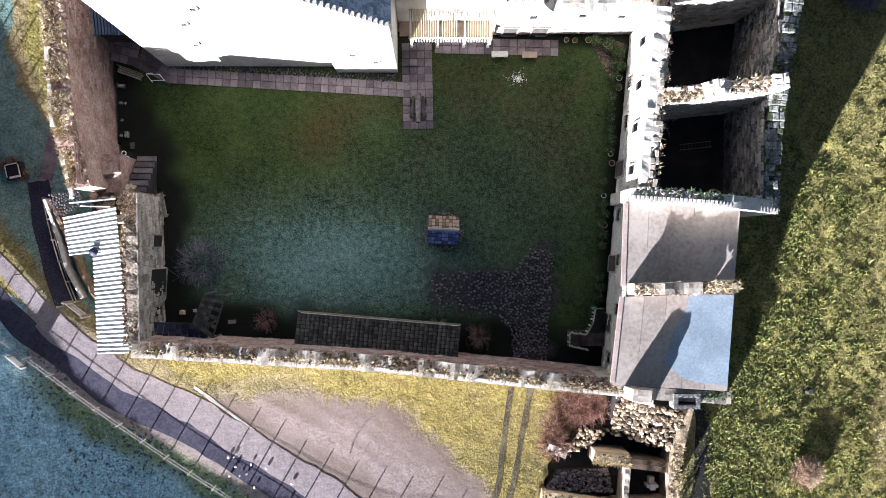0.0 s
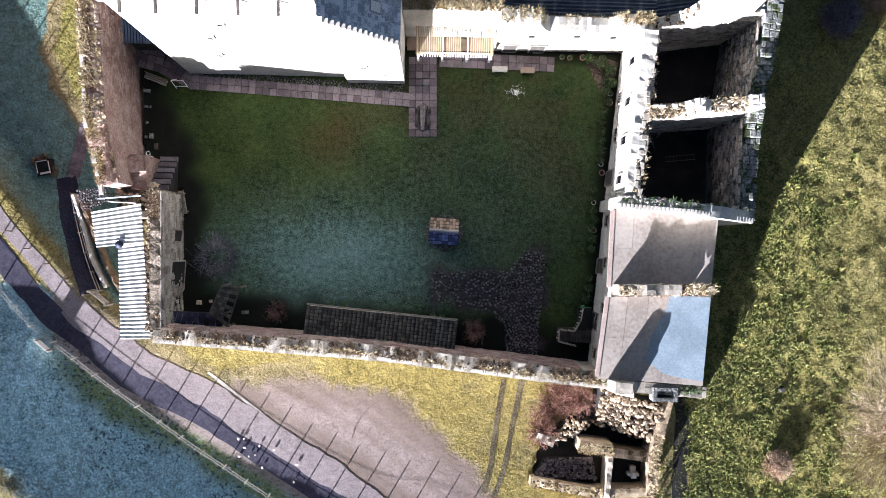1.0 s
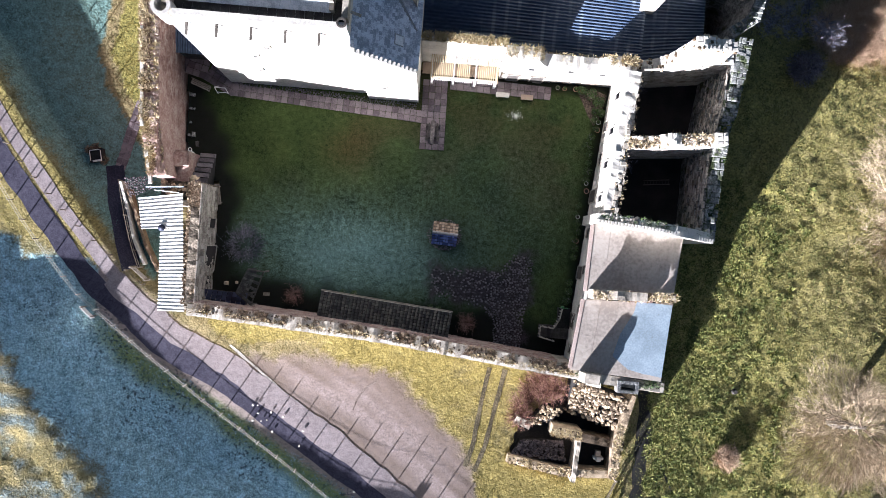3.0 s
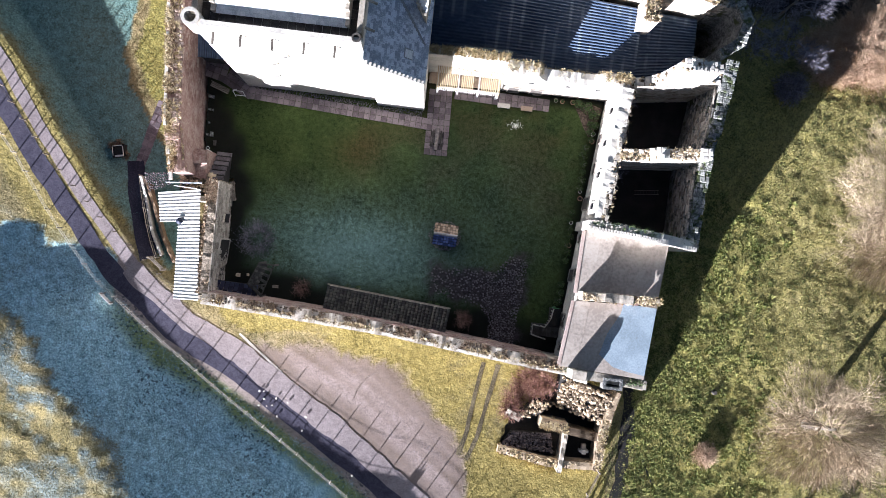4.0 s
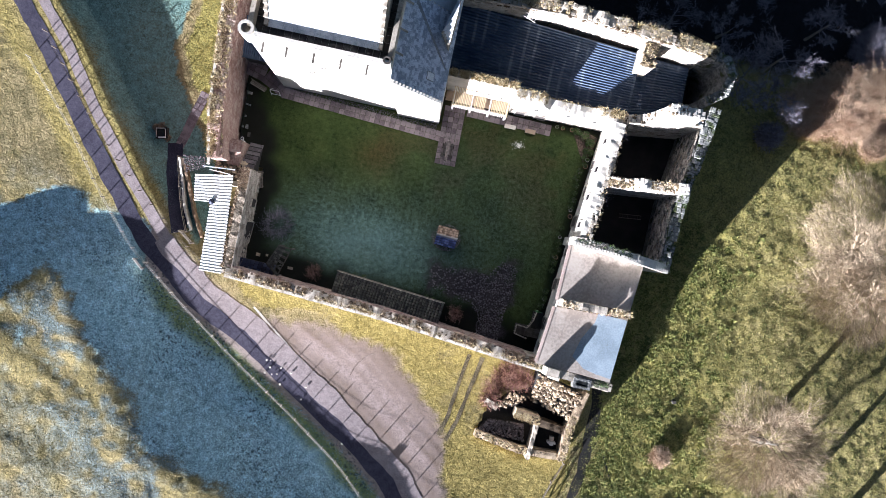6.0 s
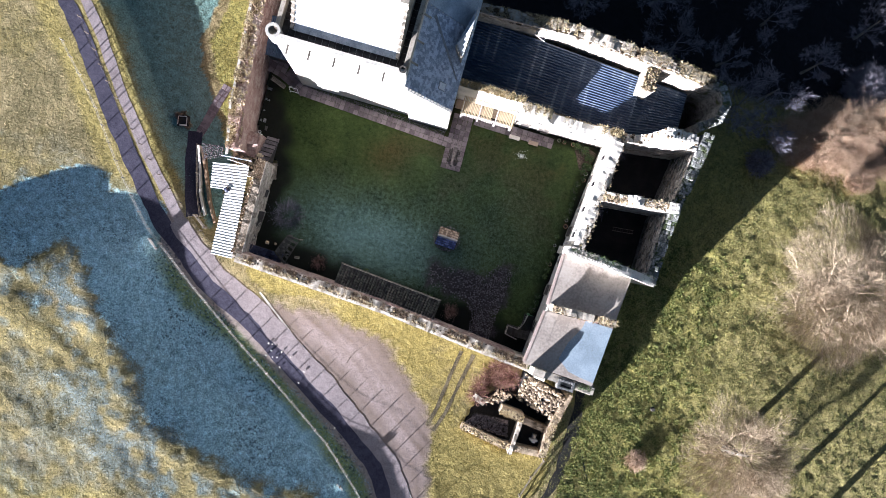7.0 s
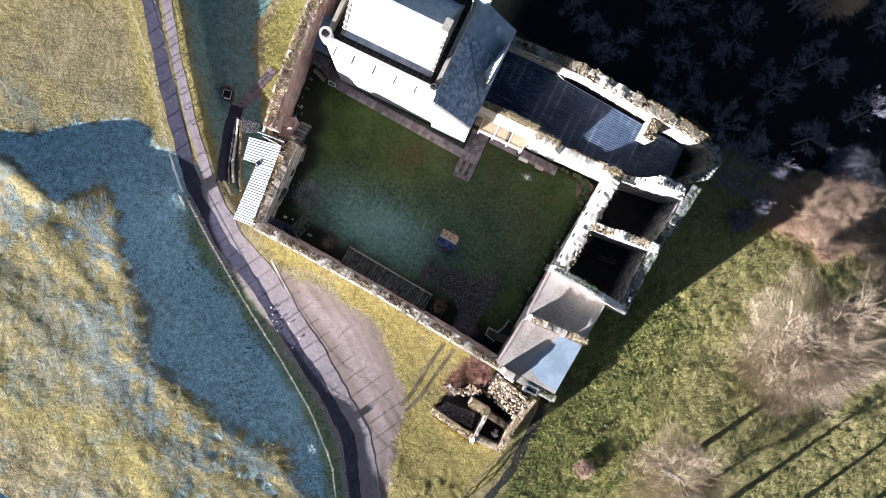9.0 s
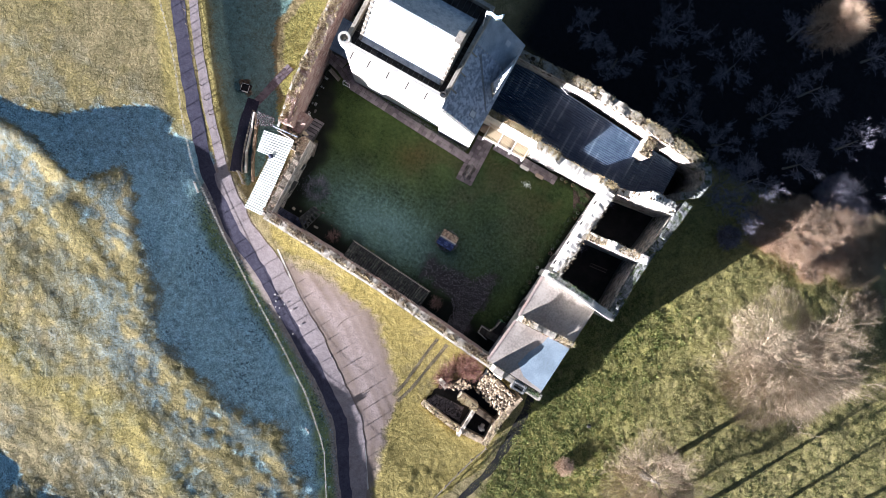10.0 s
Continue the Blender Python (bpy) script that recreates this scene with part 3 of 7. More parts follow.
M_MUDROAD = turf("muddy_road_surface", ((0.18, 0.150, 0.148), (0.37, 0.315, 0.31)), (), fine=1.3, relief=0.03)
M_TAR = turf("worn_asphalt", ((0.030, 0.028, 0.046), (0.092, 0.085, 0.115)), (), fine=1.3, relief=0.03)
strip("road", ROAD, -1.35, 0.4, 0.02, M_TAR, "narrow dark asphalt road with worn edges", "road", wob=0.1)
strip("roadside_footpath", [(-80, 56), (-62, 33), (-44.6, 12.2), (-40.4, 6.2), (-35.9, 0.5), (-30.5, -5.6), (-26.5, -8.9)], 0.85, 2.0, 0.02, M_MUDROAD, "pale gravel footpath along the road", "path", wob=0.05, seed=21)
# pale mud stops where the sun does; the dark lane left beside paints shade
strip("road_sunlit_mud", ROAD[6:14], 0.1, 2.1, 0.028, M_MUDROAD, "pinkish muddy gravel kept to the sunlit half of the road", "road", wob=0.16, seed=22)
PORCH = [(-3.1, 15.9), (3.75, 15.95), (3.75, 17.0), (-3.1, 17.0)]
LAWN = [(-24.4, 26), (-24.0, 12.4), (-23.6, 5), (-20.6, 4.6), (-20.5, -6.2), (11.4, -8.8), (12.0, -8.6), (14.2, 16.2), (-3, 16.5), (-3, 26)]


COBBLED = [(-0.8, -1.5), (0.7, -1.2), (2.9, -1.3), (5.3, -1.5), (6.4, 0.2), (7.7, 0.2), (8.2, -0.4), (8.0, -3.2), (7.8, -5.0), (7.6, -8.3), (5.3, -8.2), (5.0, -5.8), (3.8, -4.7), (0.7, -4.2), (-0.8, -4.0)]


def build_lawn():
    gx, gy = np.arange(-24.5, 14.6, 0.25), np.arange(-9, 26, 0.25)
    X, Y = np.meshgrid(gx, gy)
    ok = inside(X, Y, LAWN)
    z = (vnoise(X, Y, 0.5, 2) - 0.5) * 0.05 + (vnoise(X, Y, 2.6, 4) - 0.5) * 0.05
    idx = -np.ones(X.shape, int)
    idx[ok] = np.arange(ok.sum())
    q = np.stack([idx[:-1, :-1], idx[:-1, 1:], idx[1:, 1:], idx[1:, :-1]], -1).reshape(-1, 4)
    q = q[(q >= 0).all(1)]
    me = bpy.data.meshes.new("courtyard_lawn")
    me.from_pydata(np.stack([X[ok], Y[ok], z[ok]], -1).tolist(), [], q.tolist())
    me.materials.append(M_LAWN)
    me.shade_smooth()
    fn = vnoise(X, Y, 0.3, 31) * 0.6 + vnoise(X, Y, 0.9, 32) * 0.4
    fr = np.exp(-(((X + 8.5) / 8.5) ** 2 + ((Y + 1.0) / 3.8) ** 2)) * 1.0 + 0.12 * np.exp(-(((X - 3) / 9) ** 2 + ((Y - 4) / 7) ** 2))
    fr = fr * (0.55 + 0.55 * fn)
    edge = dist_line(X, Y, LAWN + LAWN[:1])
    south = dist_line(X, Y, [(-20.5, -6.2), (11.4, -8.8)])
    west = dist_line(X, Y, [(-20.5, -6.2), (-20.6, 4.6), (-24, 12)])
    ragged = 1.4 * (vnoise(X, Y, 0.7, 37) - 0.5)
    # shade at the foot of the walls, painted as a ragged near-black band
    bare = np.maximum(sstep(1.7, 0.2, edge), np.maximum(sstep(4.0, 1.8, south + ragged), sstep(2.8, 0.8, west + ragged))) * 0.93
    # darker again round the well house
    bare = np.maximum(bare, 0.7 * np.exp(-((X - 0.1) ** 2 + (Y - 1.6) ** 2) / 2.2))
    dc = np.where(inside(X, Y, COBBLED), 1, -1) * dist_line(X, Y, COBBLED + COBBLED[:1]) + 1.6 * (vnoise(X, Y, 0.9, 35) - 0.5) + 0.8 * (vnoise(X, Y, 2.6, 36) - 0.5)
    grit = 0.92 * sstep(-0.7, 0.9, dc)
    worn = sstep(0.4, 0.75, fn) * 0.4 * sstep(-20, -4, X) * sstep(1, 7, Y) + 0.7 * np.exp(-(((X + 9) / 2.2) ** 2 + ((Y - 8.5) / 1.8) ** 2))
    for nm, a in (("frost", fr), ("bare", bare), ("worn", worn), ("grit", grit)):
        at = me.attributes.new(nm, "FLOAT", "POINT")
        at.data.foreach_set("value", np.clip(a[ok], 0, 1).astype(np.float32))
    return tagged(new("courtyard_lawn", me), "short dark green courtyard lawn with patchy frost", "lawn", kind="structure")


build_lawn()

# ---- curtain walls ----
south_wall = tagged(wall("curtain_wall_south", [(-21.0, -6.95), (-4.8, -7.95), (10.5, -9.6), (19.2, -10.45)], 1.15, -3.6, [(0, 4.7), (0.75, 5.3), (1, 4.6)], M_STONE, jag=0.18, seed=2), "long weathered stone curtain wall with grassy top", "wall", kind="structure")
west_wall = tagged(wall("curtain_wall_west", [(-26.9, 33), (-26.1, 18), (-25.4, 9), (-24.9, 4.4)], 1.5, -3.2, [(0, 6.6), (0.85, 6.4), (1, 5.2)], M_RED, jag=0.22, seed=5), "thick reddish rubble curtain wall topped with dry grass", "wall", kind="structure")
gate_wall = tagged(wall("gatehouse_wall", [(-21.3, 4.2), (-21.2, -6.0)], 0.8, -1.5, [(0, 4.4), (0.3, 4.9), (1, 4.8)], M_MOSS, jag=0.15, seed=6), "pale coursed stone gatehouse wall", "wall", kind="structure")

# ---- tower ----
TX0, TX1, TY0, TY1, TZ = -19.8, -7.75, 14.05, 24.9, 17.5


def build_tower():
    t = empty("tower_house", "tall pale stone tower house with parapet walk and frosted caphouse roof", "tower", kind="structure")
    bt = 0.35
    Build().hexa([(TX0 - bt, TY0 - bt, -0.3), (TX1, TY0 - bt, -0.3), (TX1, TY1 + bt, -0.3), (TX0 - bt, TY1 + bt, -0.3), (TX0, TY0, TZ), (TX1, TY0, TZ), (TX1, TY1, TZ), (TX0, TY1, TZ)]).ob("wall", M_PALE, t)
    w, h = 0.4, 1.15
    Build().box((TX0 + 0.7, TY0, TZ), (TX1, TY0 + w, TZ + h)).ob("parapet", M_PALE, t)
    for c in (-18.6, -16.6, -14.3, -12.0, -9.75):
        Build().beam((c, TY0 + 0.1, TZ - 0.35), (c, TY0 - 0.85, TZ - 0.5), 0.15, 0.16).ob("water_spout", M_DARKWOOD, t, "grey stone water spout")
    for lo, hi in (((TX0, TY0 + 0.7, TZ), (TX0 + w, TY1, TZ + h)), ((TX1 - w, TY0 + 0.7, TZ), (TX1, TY1, TZ + h)), ((TX0 + w, TY1 - w, TZ), (TX1 - w, TY1, TZ + h))):
        Build().box(lo, hi).ob("parapet", M_STONE, t)
    for cx, cy, ro, ri, cm in ((TX0 + 0.0, TY0 + 0.5, 0.66, 0.42, M_PALE), (TX1 - 0.35, TY0 + 0.35, 0.34, 0.2, M_DARKWOOD)):
        b = Build()
        k = 14
        for j in range(k):
            a0, a1 = 2 * math.pi * j / k, 2 * math.pi * (j + 1) / k
            c = [(cx + math.cos(a) * q, cy + math.sin(a) * q) for a, q in ((a0, ri), (a0, ro), (a1, ro), (a1, ri))]
            b.hexa([(*p, TZ - 0.9) for p in c] + [(*p, TZ + h + 0.15) for p in c])
        b.ob("corner_round", cm, t)
    b = Build()
    rng = random.Random(4)
    y = TY0 + w
    for x in np.arange(TX0 + w, TX1 - w - 0.1, 0.62):
        b.box((x, TY0 + w, TZ), (min(x + 0.59, TX1 - w), 15.4, TZ + 0.06 + rng.uniform(0, 0.05)))
        b.box((x, 22.9, TZ), (min(x + 0.59, TX1 - w), TY1 - w, TZ + 0.06 + rng.uniform(0, 0.05)))
    for yy in np.arange(15.4, 22.8, 0.66):
        b.box((-8.75, yy, TZ), (TX1 - w, yy + 0.62, TZ + 0.06 + rng.uniform(0, 0.05)))
        b.box((TX0 + w, yy, TZ), (-18.65, yy + 0.62, TZ + 0.06 + rng.uniform(0, 0.05)))
    b.ob("walk_flagstones", M_DARKWOOD, t)
    cx0, cx1, cy0, cy1, ez, rz = -18.6, -8.75, 15.4, 22.9, 17.85, 22.3
    my = (cy0 + cy1) / 2
    cap = obj_of("caphouse", [(cx0, cy0, TZ), (cx1, cy0, TZ), (cx1, cy1, TZ), (cx0, cy1, TZ), (cx0, cy0, ez), (cx1, cy0, ez), (cx1, cy1, ez), (cx0, cy1, ez), (cx0, my, rz - 0.1), (cx1, my, rz - 0.1)],
           [(0, 1, 5, 4), (2, 3, 7, 6), (1, 2, 6, 9, 5), (3, 0, 4, 8, 7), (4, 5, 9, 8), (6, 7, 8, 9)], M_STONE, t)
    b = Build()
    for sgn, ya in ((1, cy0 - 0.15), (-1, cy1 + 0.15)):
        n = 16
        for i in range(n):
            u0, u1 = i / n, (i + 1) / n
            y0, y1 = lerp(ya, my, u0), lerp(ya, my, u1 + 0.02)
            z0, z1 = lerp(ez - 0.1, rz, u0), lerp(ez - 0.1, rz, u1)
            for x in np.arange(cx0 + 0.25 + (0.15 if i % 2 else 0), cx1 - 0.3, 0.3):
                x1 = min(x + 0.29, cx1 - 0.22)
                dz = rng.uniform(0, 0.015)
                b.hexa([(x, y0, z0 + dz), (x1, y0, z0 + dz), (x1, y1, z1 + dz), (x, y1, z1 + dz), (x, y0, z0 + 0.05 + dz), (x1, y0, z0 + 0.05 + dz), (x1, y1, z1 + 0.03 + dz), (x, y1, z1 + 0.03 + dz)])
    b.ob("caphouse_roof", M_FROSTSLATE, cap, "frost-white slate roof")
    for gx in (cx0, cx1 - 0.3):
        for sgn, ya in ((1, cy0 - 0.1), (-1, cy1 + 0.1)):
            for i in range(9):
                u = i / 9
                y0, y1 = lerp(ya, my, u), lerp(ya, my, (i + 1) / 9)
                Build().box((gx, min(y0, y1), lerp(ez, rz, u) - 0.3), (gx + 0.3, max(y0, y1), lerp(ez, rz, u) + 0.42)).ob("crow_step", M_STONE, cap)
    Build().box((cx1 - 0.55, my - 0.55, rz - 0.6), (cx1 + 0.05, my + 0.55, rz + 1.0)).box((cx1 - 0.62, my - 0.62, rz + 1.0), (cx1 + 0.12, my + 0.62, rz + 1.15)).ob("chimney", M_STONE, cap)
    return t


build_tower()


def build_wing():
    t = empty("tower_wing", "pale stone wing with a blue slate lean-to roof", "tower wing", kind="structure")
    x0, x1, y0, y1, zw, ze = -7.7, -3.25, 13.25, 25.0, 16.4, 11.5
    obj_of("wall", [(x0, y0, -0.3), (x1, y0, -0.3), (x1, y1, -0.3), (x0, y1, -0.3), (x0, y0, zw), (x1, y0, ze), (x1, y1, ze), (x0, y1, zw)], [(0, 1, 5, 4), (1, 2, 6, 5), (2, 3, 7, 6), (3, 0, 4, 7), (4, 5, 6, 7)], M_PALE, t)
    b = Build()
    rng = random.Random(8)
    n = 24
    for i in range(n):
        u0, u1 = i / n, (i + 1) / n
        xa, xb = lerp(x1 + 0.12, x0, u0), lerp(x1 + 0.12, x0, u1 + 0.012)
        za, zb = lerp(ze, zw, u0), lerp(ze, zw, u1)
        for y in np.arange(y0 + 0.12 + (0.13 if i % 2 else 0), 21.2, 0.27):
            dz = rng.uniform(0, 0.02)
            b.hexa([(xa, y, za + dz), (xb, y, zb + dz), (xb, y + 0.26, zb + dz), (xa, y + 0.26, za + dz), (xa, y, za + 0.06 + dz), (xb, y, zb + 0.035 + dz), (xb, y + 0.26, zb + 0.035 + dz), (xa, y + 0.26, za + 0.06 + dz)])
    b.ob("slate_roof", M_SLATE, t)
    Build().hexa([(x0, 21.3, zw + 0.02), (x1 + 0.1, 21.3, ze + 0.02), (x1 + 0.1, y1, ze + 0.02), (x0, y1, zw + 0.02), (x0, 21.3, zw + 0.1), (x1 + 0.1, 21.3, ze + 0.1), (x1 + 0.1, y1, ze + 0.1), (x0, y1, zw + 0.1)]).ob("north_roof", M_FROSTLEAD, t, "mossy frosted lead roof")
    for i in range(15):
        u = i / 15
        Build().box((lerp(x1, x0, u + 1 / 15), y0 - 0.08, lerp(ze, zw, u) - 0.25), (lerp(x1, x0, u), y0 + 0.2, lerp(ze, zw, u) + 0.32)).ob("crow_step", M_PALE, t)
    return t


build_wing()

# ---- north range ----
tagged(wall("north_range_porch_wall", [(-3.2, 17.0), (3.8, 17.0)], 0.6, -0.3, [(0, 6.6), (0.5, 6.8), (1, 6.7)], M_PALE, jag=0.2, seed=10), "pale recessed range wall behind the pergola", "wall", kind="structure")
tagged(wall("north_range_south_wall", [(3.8, 16.05), (14.6, 16.15)], 1.1, -0.3, [(0, 6.9), (0.25, 6.9), (0.32, 5.3), (0.72, 5.2), (0.82, 6.3), (1, 6.3)], M_PALE, jag=0.2, seed=11), "pale stone range wall with ragged grassy top", "wall", kind="structure")
tagged(wall("north_range_north_wall", [(-3.2, 24.3), (6, 24.6), (21.5, 23.4)], 1.2, -6, [(0, 7.6), (0.35, 8.6), (0.5, 9.0), (0.8, 9.2), (1, 8.6)], M_STONE, jag=0.4, seed=12), "ruined stone range wall with broken top", "wall", kind="structure")


def corrugated(name, corners, pitch, amp, mat, label, category, nalong=12, kind="structure", thick=0.03):
    """A corrugated sheet over four corners a b c d; ridges run from a to b, repeated from a to d."""
    a, b, c, d = [Vector(p) for p in corners]
    w = ((d - a).length + (c - b).length) / 2
    n = int(w / pitch * 4)
    nrm = (b - a).cross(d - a).normalized()
    if nrm.z < 0:
        nrm = -nrm
    v, f = [], []
    for i in range(n + 1):
        o = nrm * amp * math.sin(i * math.pi / 2)
        for j in range(nalong + 1):
            p = a.lerp(d, i / n).lerp(b.lerp(c, i / n), j / nalong) + o
            v.append(p)
    m = len(v)
    v += [p - nrm * thick for p in v]
    for i in range(n):
        for j in range(nalong):
            k = i * (nalong + 1) + j
            q = (k, k + 1, k + nalong + 2, k + nalong + 1)
            f.append(q)
            f.append(tuple(m + x for x in reversed(q)))
    o = obj_of(name, v, f, mat)
    return tagged(o, label, category, kind=kind)


corrugated("north_range_roof", [(-3.2, 17.3, 4.6), (15.3, 17.4, 4.6), (15.2, 23.4, 5.6), (-3.4, 24.6, 5.7)], 0.27, 0.05, M_DARKSHEET, "dark blue corrugated sheet roof with lichen streaks", "roof")
corrugated("north_range_east_roof", [(15.35, 17.4, 4.3), (20.6, 18.4, 4.2), (20.4, 23.3, 4.7), (15.25, 23.5, 4.8)], 0.27, 0.05, M_DARKSHEET, "lower dark corrugated sheet roof", "roof")

# ---- east range ----
tagged(wall("east_range_west_wall", [(13.95, 16.1), (12.85, 4.3), (11.75, -9.0)], 1.0, -1.5, [(0, 6.5), (0.46, 6.3), (0.5, 5.15), (1, 5.15)], M_PALE, jag=0.12, seed=14), "long pale stone courtyard wall with small windows", "wall", kind="structure")
tagged(wall("east_range_east_wall", [(22.4, 2.6), (22.5, 10), (23.6, 19)], 1.1, -5, [(0, 5.5), (0.2, 5.7), (0.35, 5.9), (0.48, 6.5), (0.56, 6.0), (0.62, 6.8), (1, 7.2)], M_GREYWALL, jag=0.35, step=0.2, seed=15, gaps=((0.14, 0.21, 2.8), (0.34, 0.42, 2.8), (0.56, 0.6, 4.2), (0.76, 0.83, 3.0))), "ruined outer wall with empty window gaps", "wall", kind="structure")
tagged(wall("east_range_cross_wall", [(14.0, 9.7), (22.0, 10.4)], 1.0, -2, [(0, 6.2), (0.3, 6.4), (0.36, 6.7), (0.42, 7.9), (0.5, 7.9), (0.53, 7.0), (0.85, 7.1), (0.89, 7.9), (1, 8.1)], M_PALE, jag=0.2, step=0.18, seed=16), "broken stone cross wall", "wall", kind="structure")
tagged(wall("east_range_north_gable", [(15.2, 16.3), (22.2, 17.2)], 1.0, -2, [(0, 5.4), (0.2, 5.8), (0.29, 7.6), (0.33, 11.9), (0.38, 12.3), (0.55, 11.7), (0.62, 10.9), (0.8, 10.9), (0.85, 7.4), (1, 7.0)], M_PALE, jag=0.3, seed=17, step=0.2), "broken pale gable wall", "wall", kind="structure")
tagged(wall("east_range_mid_gable", [(12.4, 3.4), (22.3, 2.5)], 0.85, -3, [(0, 6.1), (0.5, 7.4), (0.75, 6.8), (1, 5.6)], M_PALE, jag=0.1, seed=18), "crow-stepped pale gable wall", "wall", kind="structure")
tagged(wall("east_range_outer_wall", [(18.9, -9.6), (19.9, 2.6)], 0.9, -5, 5.2, M_STONE, jag=0.05, seed=19), "outer wall of the roofed range", "wall", kind="structure", )
for nm, c in (("flat_roof_north", [(12.25, 3.4, 5.2), (19.75, 2.75, 5.6), (19.35, -1.95, 5.6), (12.05, -2.3, 5.2)]), ("flat_roof_south", [(11.95, -3.0, 5.2), (19.35, -2.75, 5.6), (18.85, -9.3, 5.6), (11.3, -8.9, 5.2)])):
    Build().hexa([*c[::-1], *[(x, y, z + 0.12) for x, y, z in c[::-1]]]).ob(nm, M_FELT)
    tagged(bpy.data.objects[nm], "shallow roof of grey sheets with open seams", "roof", kind="structure")
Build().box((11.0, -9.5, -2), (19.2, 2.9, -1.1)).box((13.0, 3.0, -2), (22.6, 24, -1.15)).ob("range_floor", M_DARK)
tagged(bpy.data.objects["range_floor"], "near-black floor of the roofless rooms", "floor", kind="structure")

# ---- gatehouse ----
corrugated("gatehouse_roof", [(-26.1, -0.1, 2.6), (-22.2, 0.3, 3.6), (-22.45, 3.2, 3.6), (-26.55, 2.55, 2.6)], 0.3, 0.035, M_WHITESHEET, "pale corrugated sheet roof", "roof")
corrugated("gatehouse_roof_long", [(-24.05, -6.95, 2.9), (-21.6, -6.8, 3.6), (-22.2, 0.3, 3.6), (-24.35, 0.0, 2.9)], 0.3, 0.035, M_WHITESHEET, "long pale corrugated sheet roof", "roof")

# ---- paving ----
def unit_block(name, mat, inset=0.08, jitter=0.0, seed=0):
    """A block 1 x 1 x 1 on its base centre, its top drawn in a little."""
    rng = random.Random(seed)
    j = lambda: rng.uniform(-jitter, jitter)
    a, b = 0.5, 0.5 - inset
    v = [(-a + j(), -a + j(), 0), (a + j(), -a + j(), 0), (a + j(), a + j(), 0), (-a + j(), a + j(), 0)]
    v += [(-a + j(), -a + j(), 0.7), (a + j(), -a + j(), 0.7), (a + j(), a + j(), 0.7), (-a + j(), a + j(), 0.7)]
    v += [(-b + j(), -b + j(), 1), (b + j(), -b + j(), 1), (b + j(), b + j(), 1), (-b + j(), b + j(), 1)]
    f = [(0, 3, 2, 1), (8, 9, 10, 11)]
    for k in (0, 4):
        for i in range(4):
            f.append((k + i, k + (i + 1) % 4, k + 4 + (i + 1) % 4, k + 4 + i))
    return mesh_of(name, v, f, mat)


SLABS = [unit_block("slab", M_SLAB, 0.02, 0.006, s) for s in range(4)]
BLOCKS = [unit_block("stone", M_BLOCK, 0.10, 0.05, s) for s in range(6)]
PALEBLOCKS = [unit_block("stone", M_PALE, 0.10, 0.05, s) for s in range(4)]
PALES = [unit_block("coping_stone", M_PALE, 0.04, 0.02, s) for s in range(4)]
REDS = [unit_block("stone", M_RED, 0.10, 0.05, s) for s in range(6)]


def slab_run(parent, p0, p1, rows, size, z=0.0, side=0.0, seed=1, stagger=False):
    """Rows of slabs along p0 to p1, laid to the left of that line."""
    rng = random.Random(seed)
    p0, p1 = Vector(p0), Vector(p1)
    d = (p1 - p0).normalized()
    nrm = Vector((-d.y, d.x))
    n = max(1, round((p1 - p0).length / size))
    step = (p1 - p0).length / n
    a = math.atan2(d.y, d.x)
    for r in range(rows):
        for i in range(n):
            off = step / 2 if stagger and r % 2 else 0
            if off and i == n - 1:
                continue
            c = p0 + d * ((i + 0.5) * step + off) + nrm * (side + (r + 0.5) * size)
            o = new("slab", rng.choice(SLABS))
            o.parent = parent
            o.matrix_basis = Matrix.LocRotScale((c.x, c.y, z - 0.03 + rng.uniform(0, 0.012)), Euler((0, 0, a)), (step - 0.03, size - 0.03, 0.09))


def face_stones(parent, p0, p1, z0, z1, blocks, course=0.28, wide=0.5, seed=1, proud=0.06, most=300, mat=None, keep=0.93, ztop=None):
    """Courses of stones proud of a wall face that looks to the right of p0 to p1."""
    rng = random.Random(seed)
    p0, p1 = Vector(p0), Vector(p1)
    L = (p1 - p0).length
    d = (p1 - p0) / L
    out = Vector((d.y, -d.x, 0))
    rot = Matrix(((d.x, 0, out.x), (d.y, 0, out.y), (0, 1, 0))).to_4x4()
    items, z = [], z0
    while z < z1 - 0.1:
        h = course * rng.uniform(0.75, 1.25)
        s = rng.uniform(-0.2, 0)
        while s < L:
            w = wide * rng.uniform(0.5, 1.5)
            m = min(s + w, L) - max(s, 0)
            mid = max(s, 0) + m / 2
            if m > 0.12 and rng.random() < keep and (ztop is None or z + h < ztop(mid / L)):
                items.append((mid, z + h / 2, m - 0.03, h - 0.03, proud * rng.uniform(0.5, 1.4)))
            s += w
        z += h
    rng.shuffle(items)
    rest = Build()
    for k, (s, zz, w, h, pr) in enumerate(items):
        c = Vector((p0.x + d.x * s, p0.y + d.y * s, zz)) - out * 0.02
        if k < most:
            o = new("stone", rng.choice(blocks))
            o.parent = parent
            o.matrix_basis = Matrix.Translation(c) @ rot @ Matrix.Diagonal((w, h, pr + 0.02, 1))
        else:
            u, t = Vector((d.x, d.y, 0)) * w / 2, Vector((0, 0, h / 2))
            o2 = out * (pr + 0.02)
            i = 0.86
            rest.hexa([c - u - t, c + u - t, c + u + t, c - u + t, c - u * i - t * i + o2, c + u * i - t * i + o2, c + u * i + t * i + o2, c - u * i + t * i + o2])
    if rest.v:
        tagged(rest.ob("stonework", mat or blocks[0].materials[0], parent), kind="stuff")


